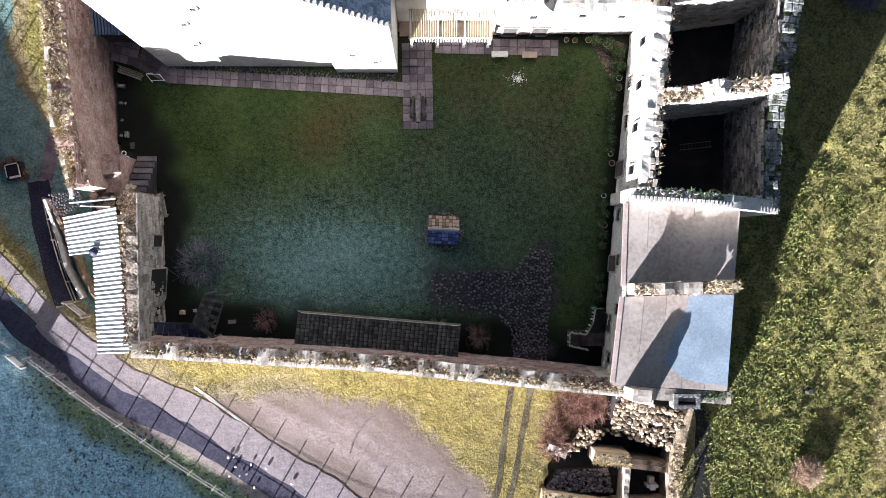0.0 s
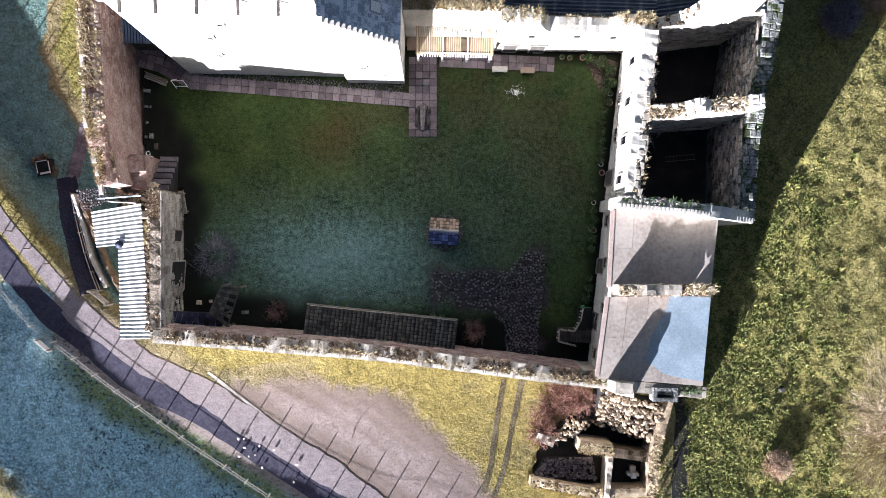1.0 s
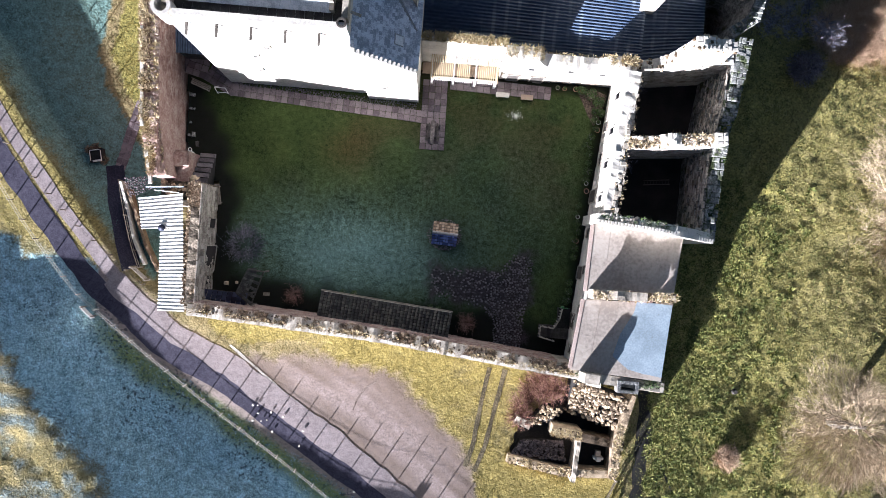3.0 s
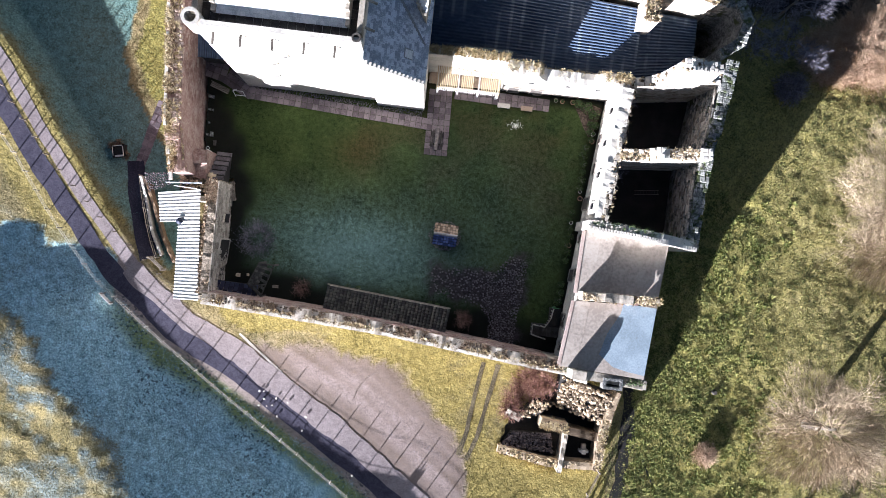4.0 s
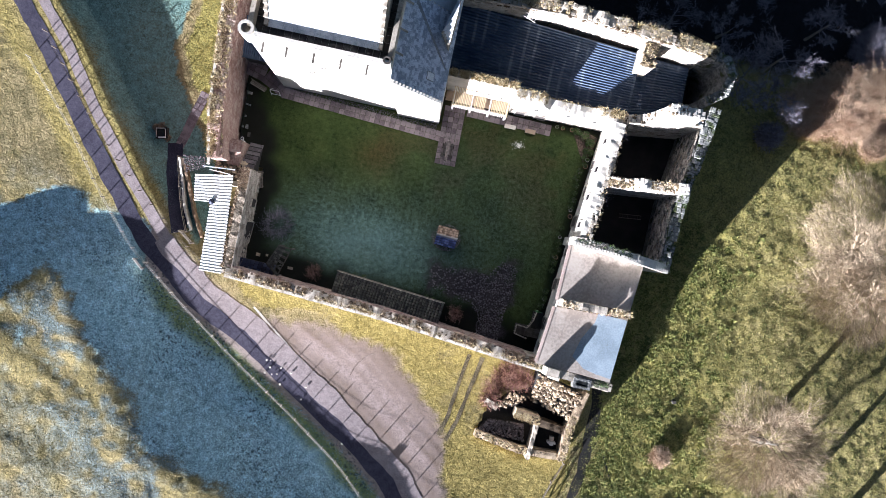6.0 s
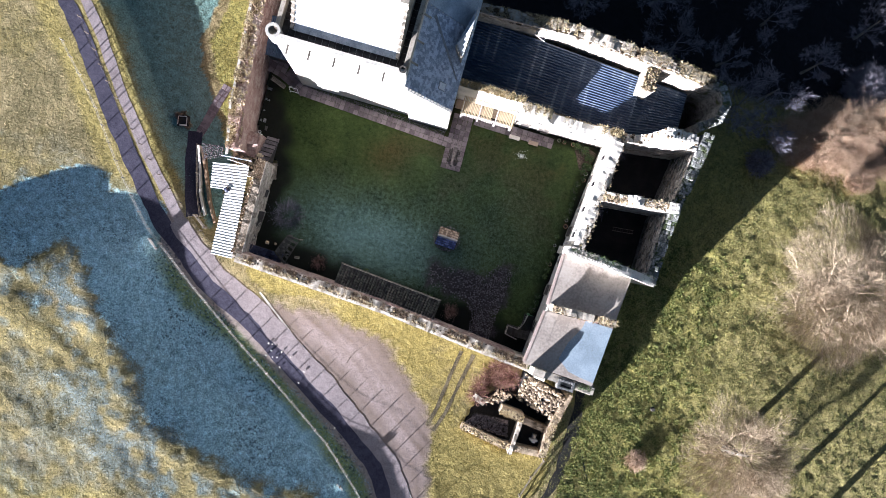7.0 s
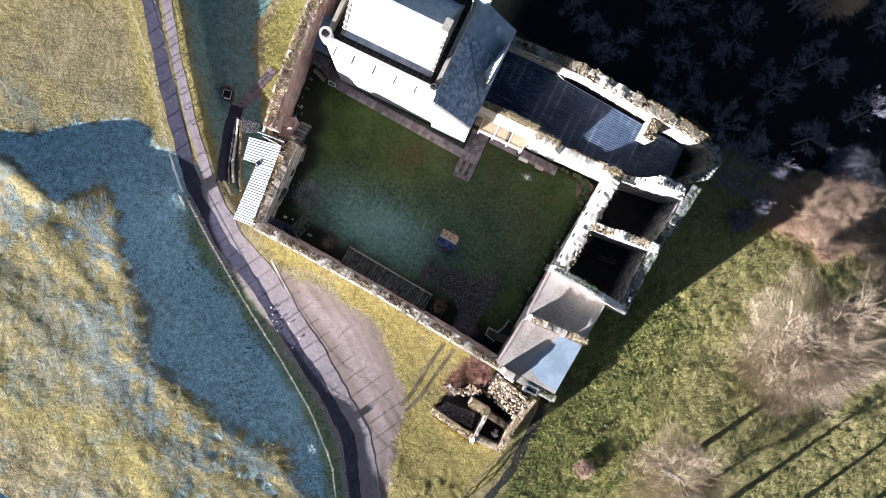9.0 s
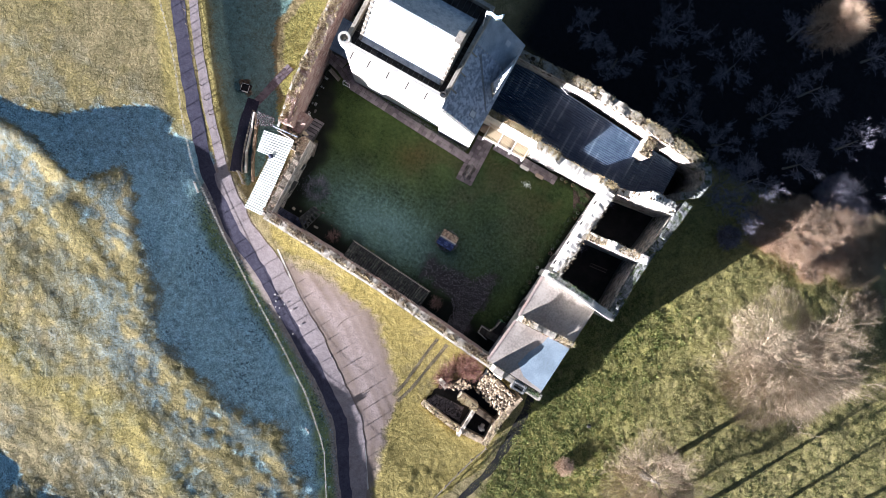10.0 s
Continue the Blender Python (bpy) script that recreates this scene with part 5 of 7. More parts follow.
def well_house(x, y):
    t = empty("well_house", "stone well with a two-coloured tiled roof on posts", "well", at=(x, y, 0), rz=-3)
    k = 16
    b = Build()
    for j in range(k):
        a0, a1 = 2 * math.pi * j / k + 0.02, 2 * math.pi * (j + 1) / k - 0.02
        c = [(math.cos(a) * r, math.sin(a) * r) for a, r in ((a0, 0.62), (a0, 1.0), (a1, 1.0), (a1, 0.62))]
        Build().hexa([(*p, 0) for p in c] + [(*p, 0.75) for p in c]).ob("well_stone", M_BLOCK, t)
    Build().tube([(0, 0, 0.02), (0, 0, 0.12)], [0.6, 0.6], 16).ob("shaft", M_DARK, t)
    for sx in (-1, 1):
        Build().box((sx * 0.86 - 0.07, -0.07, 0.7), (sx * 0.86 + 0.07, 0.07, 2.15)).ob("post", M_DARKWOOD, t)
    Build().beam((-1.05, 0, 2.12), (1.05, 0, 2.12), 0.1, 0.12).ob("ridge_beam", M_DARKWOOD, t)
    rng = random.Random(3)
    for s, mat in ((-1, M_BLUETILE), (1, M_BROWNTILE)):
        q = [(-1.1, s * 1.02, 1.48), (1.1, s * 1.02, 1.48), (1.1, s * 0.03, 2.2), (-1.1, s * 0.03, 2.2)]
        Build().hexa(q + [(a, c, e + 0.025) for a, c, e in q]).ob("roof_boarding", M_DARKWOOD, t)
        for r in range(4):
            u0, u1 = r / 4 + 0.02, (r + 1) / 4 - 0.02
            yo, yi = s * lerp(1.02, 0.03, u0), s * lerp(1.02, 0.03, min(1, u1))
            zo, zi = lerp(1.5, 2.22, u0), lerp(1.5, 2.22, min(1, u1))
            n = 9
            for i in range(n):
                xa, xb = lerp(-1.1, 1.1, i / n) + 0.012, lerp(-1.1, 1.1, (i + 1) / n) - 0.012
                dz = rng.uniform(0.0, 0.03)
                q = [(xa, yo, zo + dz), (xb, yo, zo + dz), (xb, yi, zi + dz), (xa, yi, zi + dz)]
                Build().hexa(q + [(a, c, e + 0.05) for a, c, e in q]).ob("tile", mat, t)
    for i in range(6):
        xa = lerp(-1.12, 1.12, i / 6)
        Build().hexa([(xa, -0.14, 2.24), (xa + 0.36, -0.14, 2.24), (xa + 0.36, 0.14, 2.24), (xa, 0.14, 2.24), (xa, -0.06, 2.34), (xa + 0.36, -0.06, 2.34), (xa + 0.36, 0.06, 2.34), (xa, 0.06, 2.34)]).ob("ridge_tile", M_LEAD, t)


well_house(0.05, 1.6)
cobble_field("well_apron", [(0.05 + 1.55 * math.cos(a * 0.5236), 1.55 + 1.45 * math.sin(a * 0.5236)) for a in range(12)], 190, 0.2, 0.02, M_COBBLE, "ring of pebbles round the well", "cobbles", 9, singles=120)


def tiled_shed():
    t = empty("tiled_shed", "long low shed with mossy dark pantiles against the wall", "shed")
    a, b, c, d = [Vector(p) for p in (((-10.46, -6.33) + (2.7,)), ((0.99, -7.43) + (2.7,)), ((1.26, -5.29) + (2.0,)), ((-10.33, -4.25) + (2.0,)))]
    lo = [Vector((p.x, p.y, 0)) for p in (a, b, c, d)]
    Build().hexa([p + (0.08 * ((a + c) / 2 - p)).xy.to_3d() * 0.3 for p in lo] + [p + (0.08 * ((a + c) / 2 - p)).xy.to_3d() * 0.3 - Vector((0, 0, 0.08)) for p in (a, b, c, d)]).ob("wall", M_STONE, t)
    Build().hexa([p - Vector((0, 0, 0.07)) for p in (a, b, c, d)] + [p + Vector((0, 0, 0.012)) for p in (a, b, c, d)]).ob("roof_bed", M_DARK, t)
    n, r = 36, 8
    rng = random.Random(5)
    me = []
    for k in range(3):
        q = Build()
        for i in range(5):
            x0, x1 = -0.5 + i * 0.2, -0.5 + (i + 1) * 0.2
            h0, h1 = 0.18 * math.sin(i / 5 * math.pi), 0.18 * math.sin((i + 1) / 5 * math.pi)
            q.hexa([(x0, -0.5, h0), (x1, -0.5, h1), (x1, 0.5, h1), (x0, 0.5, h0), (x0, -0.5, h0 + 0.05), (x1, -0.5, h1 + 0.05), (x1, 0.5, h1 + 0.02), (x0, 0.5, h0 + 0.02)])
        me.append(mesh_of("pantile", q.v, q.f, M_TILE))
    for i in range(n):
        for j in range(r):
            u, w = (i + 0.5) / n, (j + 0.5) / r
            p = a.lerp(b, u).lerp(d.lerp(c, u), w)
            ux, uy = (b - a) / n, (d - a) / r
            m = Matrix((ux, uy, ux.cross(uy).normalized() * 0.75)).transposed().to_4x4()
            o = new("pantile", me[(i + j) % 3])
            o.parent = t
            jit = rng.uniform(-0.03, 0.03)
            m = m @ Matrix.Rotation(math.pi, 4, "Z")
            o.matrix_basis = Matrix.Translation(p + Vector((0, 0, 0.03 + (j % 2) * 0.004))) @ m @ Matrix.Diagonal((0.86 + jit, 0.86 + jit, 1, 1))
    Build().beam(d + Vector((0, 0.12, 0)), c + Vector((0, 0.12, 0)), 0.12, 0.1).ob("gutter_board", M_WOOD, t)


tiled_shed()


M_NAVY = material("navy_slate_sheet", ((0.016, 0.020, 0.040), (0.035, 0.042, 0.085), (0.07, 0.085, 0.15)), 1.5, rough=0.6, bump=0.2, obj=0.7)


def timber_shelter():
    t = empty("timber_shelter", "open timber shelter with blue and mossy slatted roofs in the corner", "shelter")
    a, b = Vector((-20.87, -6.08) + (1.9,)), Vector((-16.84, -6.19) + (1.9,))
    c, d = Vector((-16.54, -4.96) + (2.5,)), Vector((-20.40, -4.86) + (2.5,))
    for r in range(3):
        for i in range(9):
            u0, u1, w0, w1 = i / 9, (i + 1) / 9 - 0.01, r / 3, (r + 1) / 3 + 0.02
            q = [a.lerp(b, u).lerp(d.lerp(c, u), w) for u, w in ((u0, w0), (u1, w0), (u1, w1), (u0, w1))]
            Build().hexa(q + [p + Vector((0, 0, 0.07 - 0.02 * r)) for p in q]).ob("blue_sheet", M_NAVY, t)
    e, f = Vector((-16.34, -5.97) + (2.1,)), Vector((-15.45, -2.97) + (2.1,))
    g, h = Vector((-16.64, -2.83) + (2.9,)), Vector((-17.51, -4.91) + (2.9,))
    for r in range(5):
        for i in range(10):
            u0, u1, w0, w1 = i / 10, (i + 1) / 10 - 0.012, r / 5, (r + 1) / 5 - 0.012
            if r < 2 and i % 2:
                continue
            q = [e.lerp(f, u).lerp(h.lerp(g, u), w) for u, w in ((u0, w0), (u1, w0), (u1, w1), (u0, w1))]
            Build().hexa(q + [p + Vector((0, 0, 0.05)) for p in q]).ob("roof_board", M_TILE, t)
    for p, q in ((e, f), (h, g), (e, h), (f, g), (a, d), (b, c), (a, b), (d, c)):
        Build().beam(p - Vector((0, 0, 0.07)), q - Vector((0, 0, 0.07)), 0.1, 0.12).ob("rafter", M_DARKWOOD, t)
    for p in (e, f, g, h, a, b, c, d):
        Build().beam((p.x, p.y, 0), p - Vector((0, 0, 0.1)), 0.12).ob("post", M_DARKWOOD, t)


timber_shelter()


def forestair():
    t = empty("forestair", "stone forestair with a pale balustrade in the corner", "stair")
    p = [Vector((10.89, -4.17)), Vector((10.73, -5.14)), Vector((10.28, -5.98)), Vector((9.22, -5.91)), Vector((9.18, -6.86)), Vector((10.42, -7.11))]
    hs = [1.9, 1.9, 1.7, 1.1, 1.1, 1.6]
    for i in range(5):
        q0, q1 = p[i], p[i + 1]
        L = (q1 - q0).length
        Build().beam((*q0, hs[i]), (*q1, hs[i + 1]), 0.09, 0.08).ob("handrail", M_STONE, t)
        n = max(2, int(L / 0.22))
        for k in range(n + 1):
            s = q0.lerp(q1, k / n)
            z = lerp(hs[i], hs[i + 1], k / n)
            Build().box((s.x - 0.05, s.y - 0.05, max(0, z - 0.8)), (s.x + 0.05, s.y + 0.05, z)).ob("baluster", M_STONE if k % 2 else M_COBBLE, t)
    for i in range(7):
        x = lerp(p[4].x + 0.2, 11.6, i / 6)
        Build().box((x - 0.18, p[4].y - 0.1, 0), (x + 0.2, p[3].y + 0.1, 0.1 + i * 0.1)).ob("step", M_DARKWOOD, t)
    # near-black landing in place of the shaded void below the stair
    Build().box((p[0].x - 0.1, p[2].y, 0), (11.85, p[0].y, 0.7)).ob("landing", M_DARK, t)


forestair()
can = empty("watering_can", "green plastic watering can on the stair head", "watering can", at=(11.02, -4.12) + (1.1,))
Build().tube([(0, 0, 0), (0, 0, 0.36)], [0.17, 0.13], 10).ob("body", M_GREEN, can)
Build().tube([(0.1, 0, 0.1), (0.3, 0, 0.32), (0.42, 0, 0.4)], [0.04, 0.03, 0.05], 6).ob("spout", M_GREEN, can)
Build().tube([(-0.1, 0, 0.1), (-0.28, 0, 0.28), (-0.1, 0, 0.42)], [0.025, 0.025, 0.025], 6).ob("handle", M_GREEN, can)


def pot(x, y, r, h, mat, label, plant=True, seed=0, group="courtyard pots"):
    t = empty("plant_pot", label, "plant pot", group, at=(x, y, 0))
    n, v, f = 14, [], []
    prof = [(0.7 * r, 0), (r, h * 0.85), (r * 1.1, h * 0.86), (r * 1.1, h), (r * 0.86, h), (r * 0.82, h * 0.8)]
    for rr, z in prof:
        for j in range(n):
            a = 2 * math.pi * j / n
            v.append((rr * math.cos(a), rr * math.sin(a), z))
    for i in range(len(prof) - 1):
        for j in range(n):
            f.append((i * n + j, i * n + (j + 1) % n, (i + 1) * n + (j + 1) % n, (i + 1) * n + j))
    f.append(tuple(range(n))[::-1])
    obj_of("pot", v, f, mat, t)
    Build().tube([(0, 0, h * 0.7), (0, 0, h * 0.82)], [r * 0.83, r * 0.83], 12).ob("soil", M_DARK, t)
    if plant:
        leaf_cloud(t, (0, 0, h + 0.12), (r * 0.8, r * 0.8, 0.22), 60, 0.09, M_LEAF, seed)


def leaf_cloud(parent, c, r, n, size, mat, seed, name="foliage"):
    rng = random.Random(seed)
    b = Build()
    for _ in range(n):
        u = Vector((rng.gauss(0, 1), rng.gauss(0, 1), rng.gauss(0, 1))).normalized() * rng.random() ** 0.4
        p = Vector((c[0] + u.x * r[0], c[1] + u.y * r[1], c[2] + u.z * r[2]))
        d = Vector((rng.gauss(0, 1), rng.gauss(0, 1), rng.gauss(0, 0.6))).normalized() * size * rng.uniform(0.6, 1.4)
        s = d.cross(Vector((rng.gauss(0, 1), rng.gauss(0, 1), rng.gauss(0, 1)))).normalized() * size * 0.4
        k = len(b.v)
        b.v += [p - d, p + s, p + d, p - s]
        b.f.append((k, k + 1, k + 2, k + 3))
    return b.ob(name, mat, parent)


rng = random.Random(21)
for px in ((9.17, 15.57), (9.80, 15.53), (10.81, 15.57), (11.44, 15.44)):
    pot(px[0], px[1], rng.uniform(0.17, 0.23), 0.36, rng.choice([M_CLAY, M_STONE]), "round garden pot with winter plants by the wall", seed=rng.randrange(99))
for px in ((13.07, 12.77), (13.02, 12.06), (12.42, 7.17), (12.50, 6.50), (11.94, 1.93), (11.90, 4.11)):
    pot(px[0], px[1], rng.uniform(0.17, 0.25), 0.38, rng.choice([M_CLAY, M_STONE, M_PALE]), "round garden pot beside the courtyard wall", plant=rng.random() < 0.5, seed=rng.randrange(99))
pot(*(-23.02, 6.79), 0.32, 0.4, M_WHITE, "white round planter by the steps", plant=False)
pot(*(-23.23, 7.33), 0.16, 0.3, M_WHITE, "small white pot by the steps", plant=False)


def shrub(x, y, r, h, mat, label, seed, n=260, size=0.1, z=0.0, name="shrub"):
    t = empty(name, label, "shrub", at=(x, y, z))
    b = Build()
    rng = random.Random(seed)
    for _ in range(7):
        a = rng.uniform(0, 6.28)
        b.tube([(0, 0, 0), (math.cos(a) * r * 0.4, math.sin(a) * r * 0.4, h * 0.55), (math.cos(a) * r * 0.7, math.sin(a) * r * 0.7, h * 0.9)], [0.03, 0.02, 0.01], 4)
    b.ob("branching", M_BARK, t)
    leaf_cloud(t, (0, 0, h * 0.62), (r, r, h * 0.45), n, size, mat, seed + 1)


for i in range(26):
    y = 14.5 - i * 0.78
    if abs(y - 6.0) < 0.8 or abs(y + 0.9) < 0.8 or y < -4.3:
        continue
    shrub(ew(y) - 0.65 - rng.uniform(0, 0.5), y, rng.uniform(0.28, 0.5), rng.uniform(0.4, 0.8), M_LEAF, "low dark evergreen plant in the wall bed", 100 + i, n=130)
for x, y, r in ((12.2, 15.2, 0.6), (13.0, 14.6, 0.55), (11.3, 15.5, 0.45), (13.2, 13.6, 0.4)):
    shrub(x, y, r, 0.7, M_LEAF, "leafy shrub in the corner bed", int(x * 10), n=220)
M_MULCH = material("bark_mulch", ((0.022, 0.014, 0.010), (0.06, 0.040, 0.030), (0.13, 0.095, 0.075)), 1.2, bump=0.8, fine=9, punch=1.8, relief=0.04)
patch("bark_bed", [(11.2, 15.3), (12.5, 15.6), (13.6, 15.4), (13.4, 13.1), (12.8, 12.4), (12.1, 13.5)], 0.035, M_MULCH, "bark-mulched planting bed", "earth", z=0.0, wob=0.35)


def twig_bush(x, y, r, h, mat, label, seed, z=0.0, n=220, thick=0.012, name="bare_shrub", category="shrub", rooted=0.25, haze=0):
    """Arching bare twigs from one root."""
    t = empty(name, label, category, at=(x, y, z))
    rng = random.Random(seed)
    b, stems = Build(), Build()
    for _ in range(n):
        a, l = rng.uniform(0, 6.28), r * rng.uniform(0.35, 1.05)
        a2 = a + rng.uniform(-0.6, 0.6)
        hh = h * rng.uniform(0.5, 1.0) * (1 - 0.35 * l / r)
        s = math.sqrt(rng.random()) * rooted * r
        if rooted > 0.5:
            l = min(r * 1.08, s + rng.uniform(0.15, 0.4) * r)
        p0 = Vector((math.cos(a) * s, math.sin(a) * s, 0))
        p1 = Vector((math.cos(a) * l * 0.5, math.sin(a) * l * 0.5, hh * 0.75))
        p2 = Vector((math.cos(a2) * l, math.sin(a2) * l, hh))
        (stems if rooted > 0.5 else b).tube([p0, p1], [thick * 1.5, thick], 3, cap=False)
        b.tube([p1, p2], [thick, thick * 0.5], 3, cap=False)
        for _ in range(3):
            q = p1.lerp(p2, rng.random())
            b.tube([q, q + Vector((rng.gauss(0, 0.2) * r, rng.gauss(0, 0.2) * r, rng.uniform(0, 0.2) * h))], [thick * 0.7, thick * 0.4], 3, cap=False)
    for _ in range(haze):
        a, s = rng.uniform(0, 6.28), math.sqrt(rng.random())
        edge = r * (0.9 + 0.12 * math.sin(3 * a + seed) + 0.08 * math.sin(8 * a + 2 * seed))
        p = Vector((math.cos(a) * s * edge, math.sin(a) * s * edge, h * (0.35 + 0.6 * math.sqrt(1 - s * s)) * rng.uniform(0.55, 1.0) * (0.8 + 0.3 * noise.noise((a * 2, s * 4, seed)))))
        d = Vector((rng.gauss(0, 0.6) + math.cos(a) * s, rng.gauss(0, 0.6) + math.sin(a) * s, rng.uniform(0.2, 1.1))).normalized() * rng.uniform(0.25, 0.7)
        b.tube([p, p + d], [0.011, 0.006], 3, cap=False)
    b.ob("crown", mat, t)
    if stems.v:
        stems.ob("undergrowth", mat, t)
    return t


M_DARKRED = material("dark_red_twig", ((0.07, 0.035, 0.03), (0.15, 0.085, 0.07), (0.27, 0.17, 0.14)), 0.8, bump=0, island=0.7)
twig_bush(*(-12.97, -4.84), 1.1, 0.9, M_DARKRED, "reddish bare shrub by the shed", 1, n=90)
twig_bush(*(2.66, -6.18), 1.1, 1.0, M_DARKRED, "reddish bare shrub at the shed end", 2, n=110)
twig_bush(*(-17.70, -0.69), 1.9, 0.35, M_SHADETWIG, "low brown bare shrub before the gate", 3, n=200, rooted=0.85, thick=0.01)
for x, y in ((-8.65, -4.33), (-7.62, -4.38), (-0.66, -5.13), (0.05, -5.22)):
    shrub(x, y, 0.35, 0.5, M_LEAF, "small plant before the tiled shed", int(x * 7) % 97, n=90)

# ---- west side of the courtyard ----
def plank_bench(p, q, label):
    p, q = Vector(p), Vector(q)
    t = empty("garden_bench", label, "bench")
    d = (q - p).normalized()
    s = Vector((-d.y, d.x))
    for k in (-0.15, 0.0, 0.15):
        Build().beam((*(p + s * k), 0.45), (*(q + s * k), 0.45), 0.12, 0.05).ob("seat_plank", M_WOOD, t)
    for u in (0.1, 0.9):
        for k in (-0.16, 0.16):
            c = p.lerp(q, u) + s * k
            Build().box((c.x - 0.04, c.y - 0.04, 0), (c.x + 0.04, c.y + 0.04, 0.43)).ob("leg", M_WOOD, t)
    for z in (0.65, 0.85):
        Build().beam((*(p + s * 0.24), z), (*(q + s * 0.24), z), 0.04, 0.1).ob("back_rail", M_WOOD, t)


plank_bench((-23.51, 13.40), (-21.80, 12.78), "weathered timber bench beside the slab path")
plank_bench((-20.55, 4.40), (-20.23, 2.62), "pale weathered bench against the gatehouse wall")


def frame_stand(p):
    t = empty("metal_frame", "pale metal A-frame stand on the lawn edge", "frame", at=(*p, 0))
    for a, b in (((0, 0, 0), (0, 0.3, 1.3)), ((0, 0.7, 0), (0, 0.35, 1.3)), ((0.9, 0.1, 0), (0.9, 0.35, 1.2)), ((0, 0.33, 1.25), (0.9, 0.35, 1.15)), ((0, 0.1, 0.3), (0.9, 0.1, 0.3))):
        Build().tube([a, b], [0.03, 0.03], 6).ob("bar", M_WHITE, t)


frame_stand((-21.19, 12.52))
for i, (px, w, d, h, mat, lab) in enumerate((
        ((-23.48, 12.25), 0.9, 0.45, 0.3, M_GREYWALL, "carved stone fragment lying by the wall"), ((-23.49, 11.02), 0.35, 0.3, 0.3, M_GREYWALL, "small pale stone block by the wall"),
        ((-23.20, 10.98), 0.25, 0.25, 0.25, M_GREYWALL, "small pale stone block by the wall"), ((-23.41, 9.78), 0.25, 0.3, 0.25, M_GREYWALL, "small pale stone block by the wall"),
        ((-23.05, 8.71), 0.55, 0.65, 0.4, M_GREYWALL, "rough stone block by the wall"), ((-22.69, 7.88), 0.4, 0.8, 0.3, M_DARKWOOD, "dark crate by the wall"),
        ((-23.46, 8.63), 0.3, 0.4, 0.3, M_GREYWALL, "rough stone block by the wall"), ((-19.11, -4.32), 0.6, 0.5, 0.4, M_RUBBLE, "stone block by the shelter"),
        ((-18.17, -4.20), 0.4, 0.4, 0.35, M_RUBBLE, "stone block by the shelter"), ((-15.49, -5.05), 1.0, 0.5, 0.2, M_WOOD, "low timber pallet by the shelter"))):
    b = Build()
    rr = random.Random(i)
    j = lambda: rr.uniform(-0.04, 0.04)
    x, y = px
    w, d, h = w * 0.62, d * 0.62, h * 0.8
    b.hexa([(x - w / 2 + j(), y - d / 2 + j(), 0), (x + w / 2 + j(), y - d / 2 + j(), 0), (x + w / 2 + j(), y + d / 2 + j(), 0), (x - w / 2 + j(), y + d / 2 + j(), 0), (x - w * 0.42 + j(), y - d * 0.42 + j(), h + j()), (x + w * 0.42 + j(), y - d * 0.42 + j(), h + j()), (x + w * 0.42 + j(), y + d * 0.42 + j(), h + j()), (x - w * 0.42 + j(), y + d * 0.42 + j(), h + j())])
    tagged(b.ob("stone_block" if mat in (M_BLOCK, M_RUBBLE, M_GREYWALL) else "timber_crate", mat), lab, "stone block" if mat in (M_BLOCK, M_RUBBLE, M_GREYWALL) else "crate")
stairs = empty("stone_steps", "worn stone steps rising beside the gatehouse", "steps")
# near-black core, so the gaps between treads read as shaded risers
Build().hexa([(-22.25, 4.2, 0), (-20.95, 4.2, 0), (-20.95, 7.1, 0), (-22.25, 7.1, 0), (-22.25, 4.2, 2.3), (-20.95, 4.2, 2.3), (-20.95, 7.1, 0.1), (-22.25, 7.1, 0.1)]).ob("core", M_DARK, stairs)
for i in range(6):
    y0 = lerp(7.1, 4.25, i / 6)
    zz = 0.35 + i * 0.40
    Build().hexa([(-22.28, y0 - 0.36, zz - 0.2), (-20.9, y0 - 0.38, zz - 0.2), (-20.9, y0, zz - 0.2), (-22.28, y0, zz - 0.2), (-22.25, y0 - 0.34, zz + 0.03), (-20.95, y0 - 0.35, zz), (-20.95, y0 - 0.03, zz - 0.03), (-22.25, y0 - 0.03, zz)]).ob("step", M_COBBLE, stairs)
tagged(wall("ramp_wall", [(-23.9, 6.6), (-22.35, 6.9), (-22.4, 4.3)], 1.2, 0, [(0, 3.3), (0.5, 3.0), (1, 2.5)], M_RED, jag=0.1, seed=33, side=-1.2), "sloping reddish brick wall by the steps", "wall", kind="structure")
wb = Build()
rng = random.Random(41)
for _ in range(70):
    wb.lump((rng.uniform(-24.8, -21.6), rng.uniform(3.1, 4.9), 1.9 + rng.uniform(-0.3, 0.5)), rng.uniform(0.12, 0.32), rng)
tagged(wb.ob("fallen_stones", M_RUBBLE), "heap of fallen stones between wall and gatehouse roof", "rubble", kind="stuff")
Build().box((-25.0, 3.0, -1.2), (-22.0, 4.6, 1.6)).ob("gatehouse_core", M_MOSS)
tagged(bpy.data.objects["gatehouse_core"], "solid rubble core beside the gatehouse", "wall", kind="structure")
pole = empty("fallen_pole", "white and pale blue painted boards lying on the wall", "boards")
Build().beam((-25.6, 3.5, 3.6), (-22.2, 3.75, 4.2), 0.1, 0.05).ob("board", M_FROSTLEAD, pole)
Build().beam((-24.9, 3.3, 3.5), (-22.6, 3.2, 4.1), 0.06, 0.05).ob("board", M_WHITE, pole)
cowl = empty("chimney_cowl", "dark blue metal cowl on the pale sheet roof", "cowl", at=(-24.15, 0.15, 2.9))
Build().tube([(0, 0, -0.2), (0, 0, 0.3)], [0.13, 0.13], 10).ob("pipe", M_LEAD, cowl)
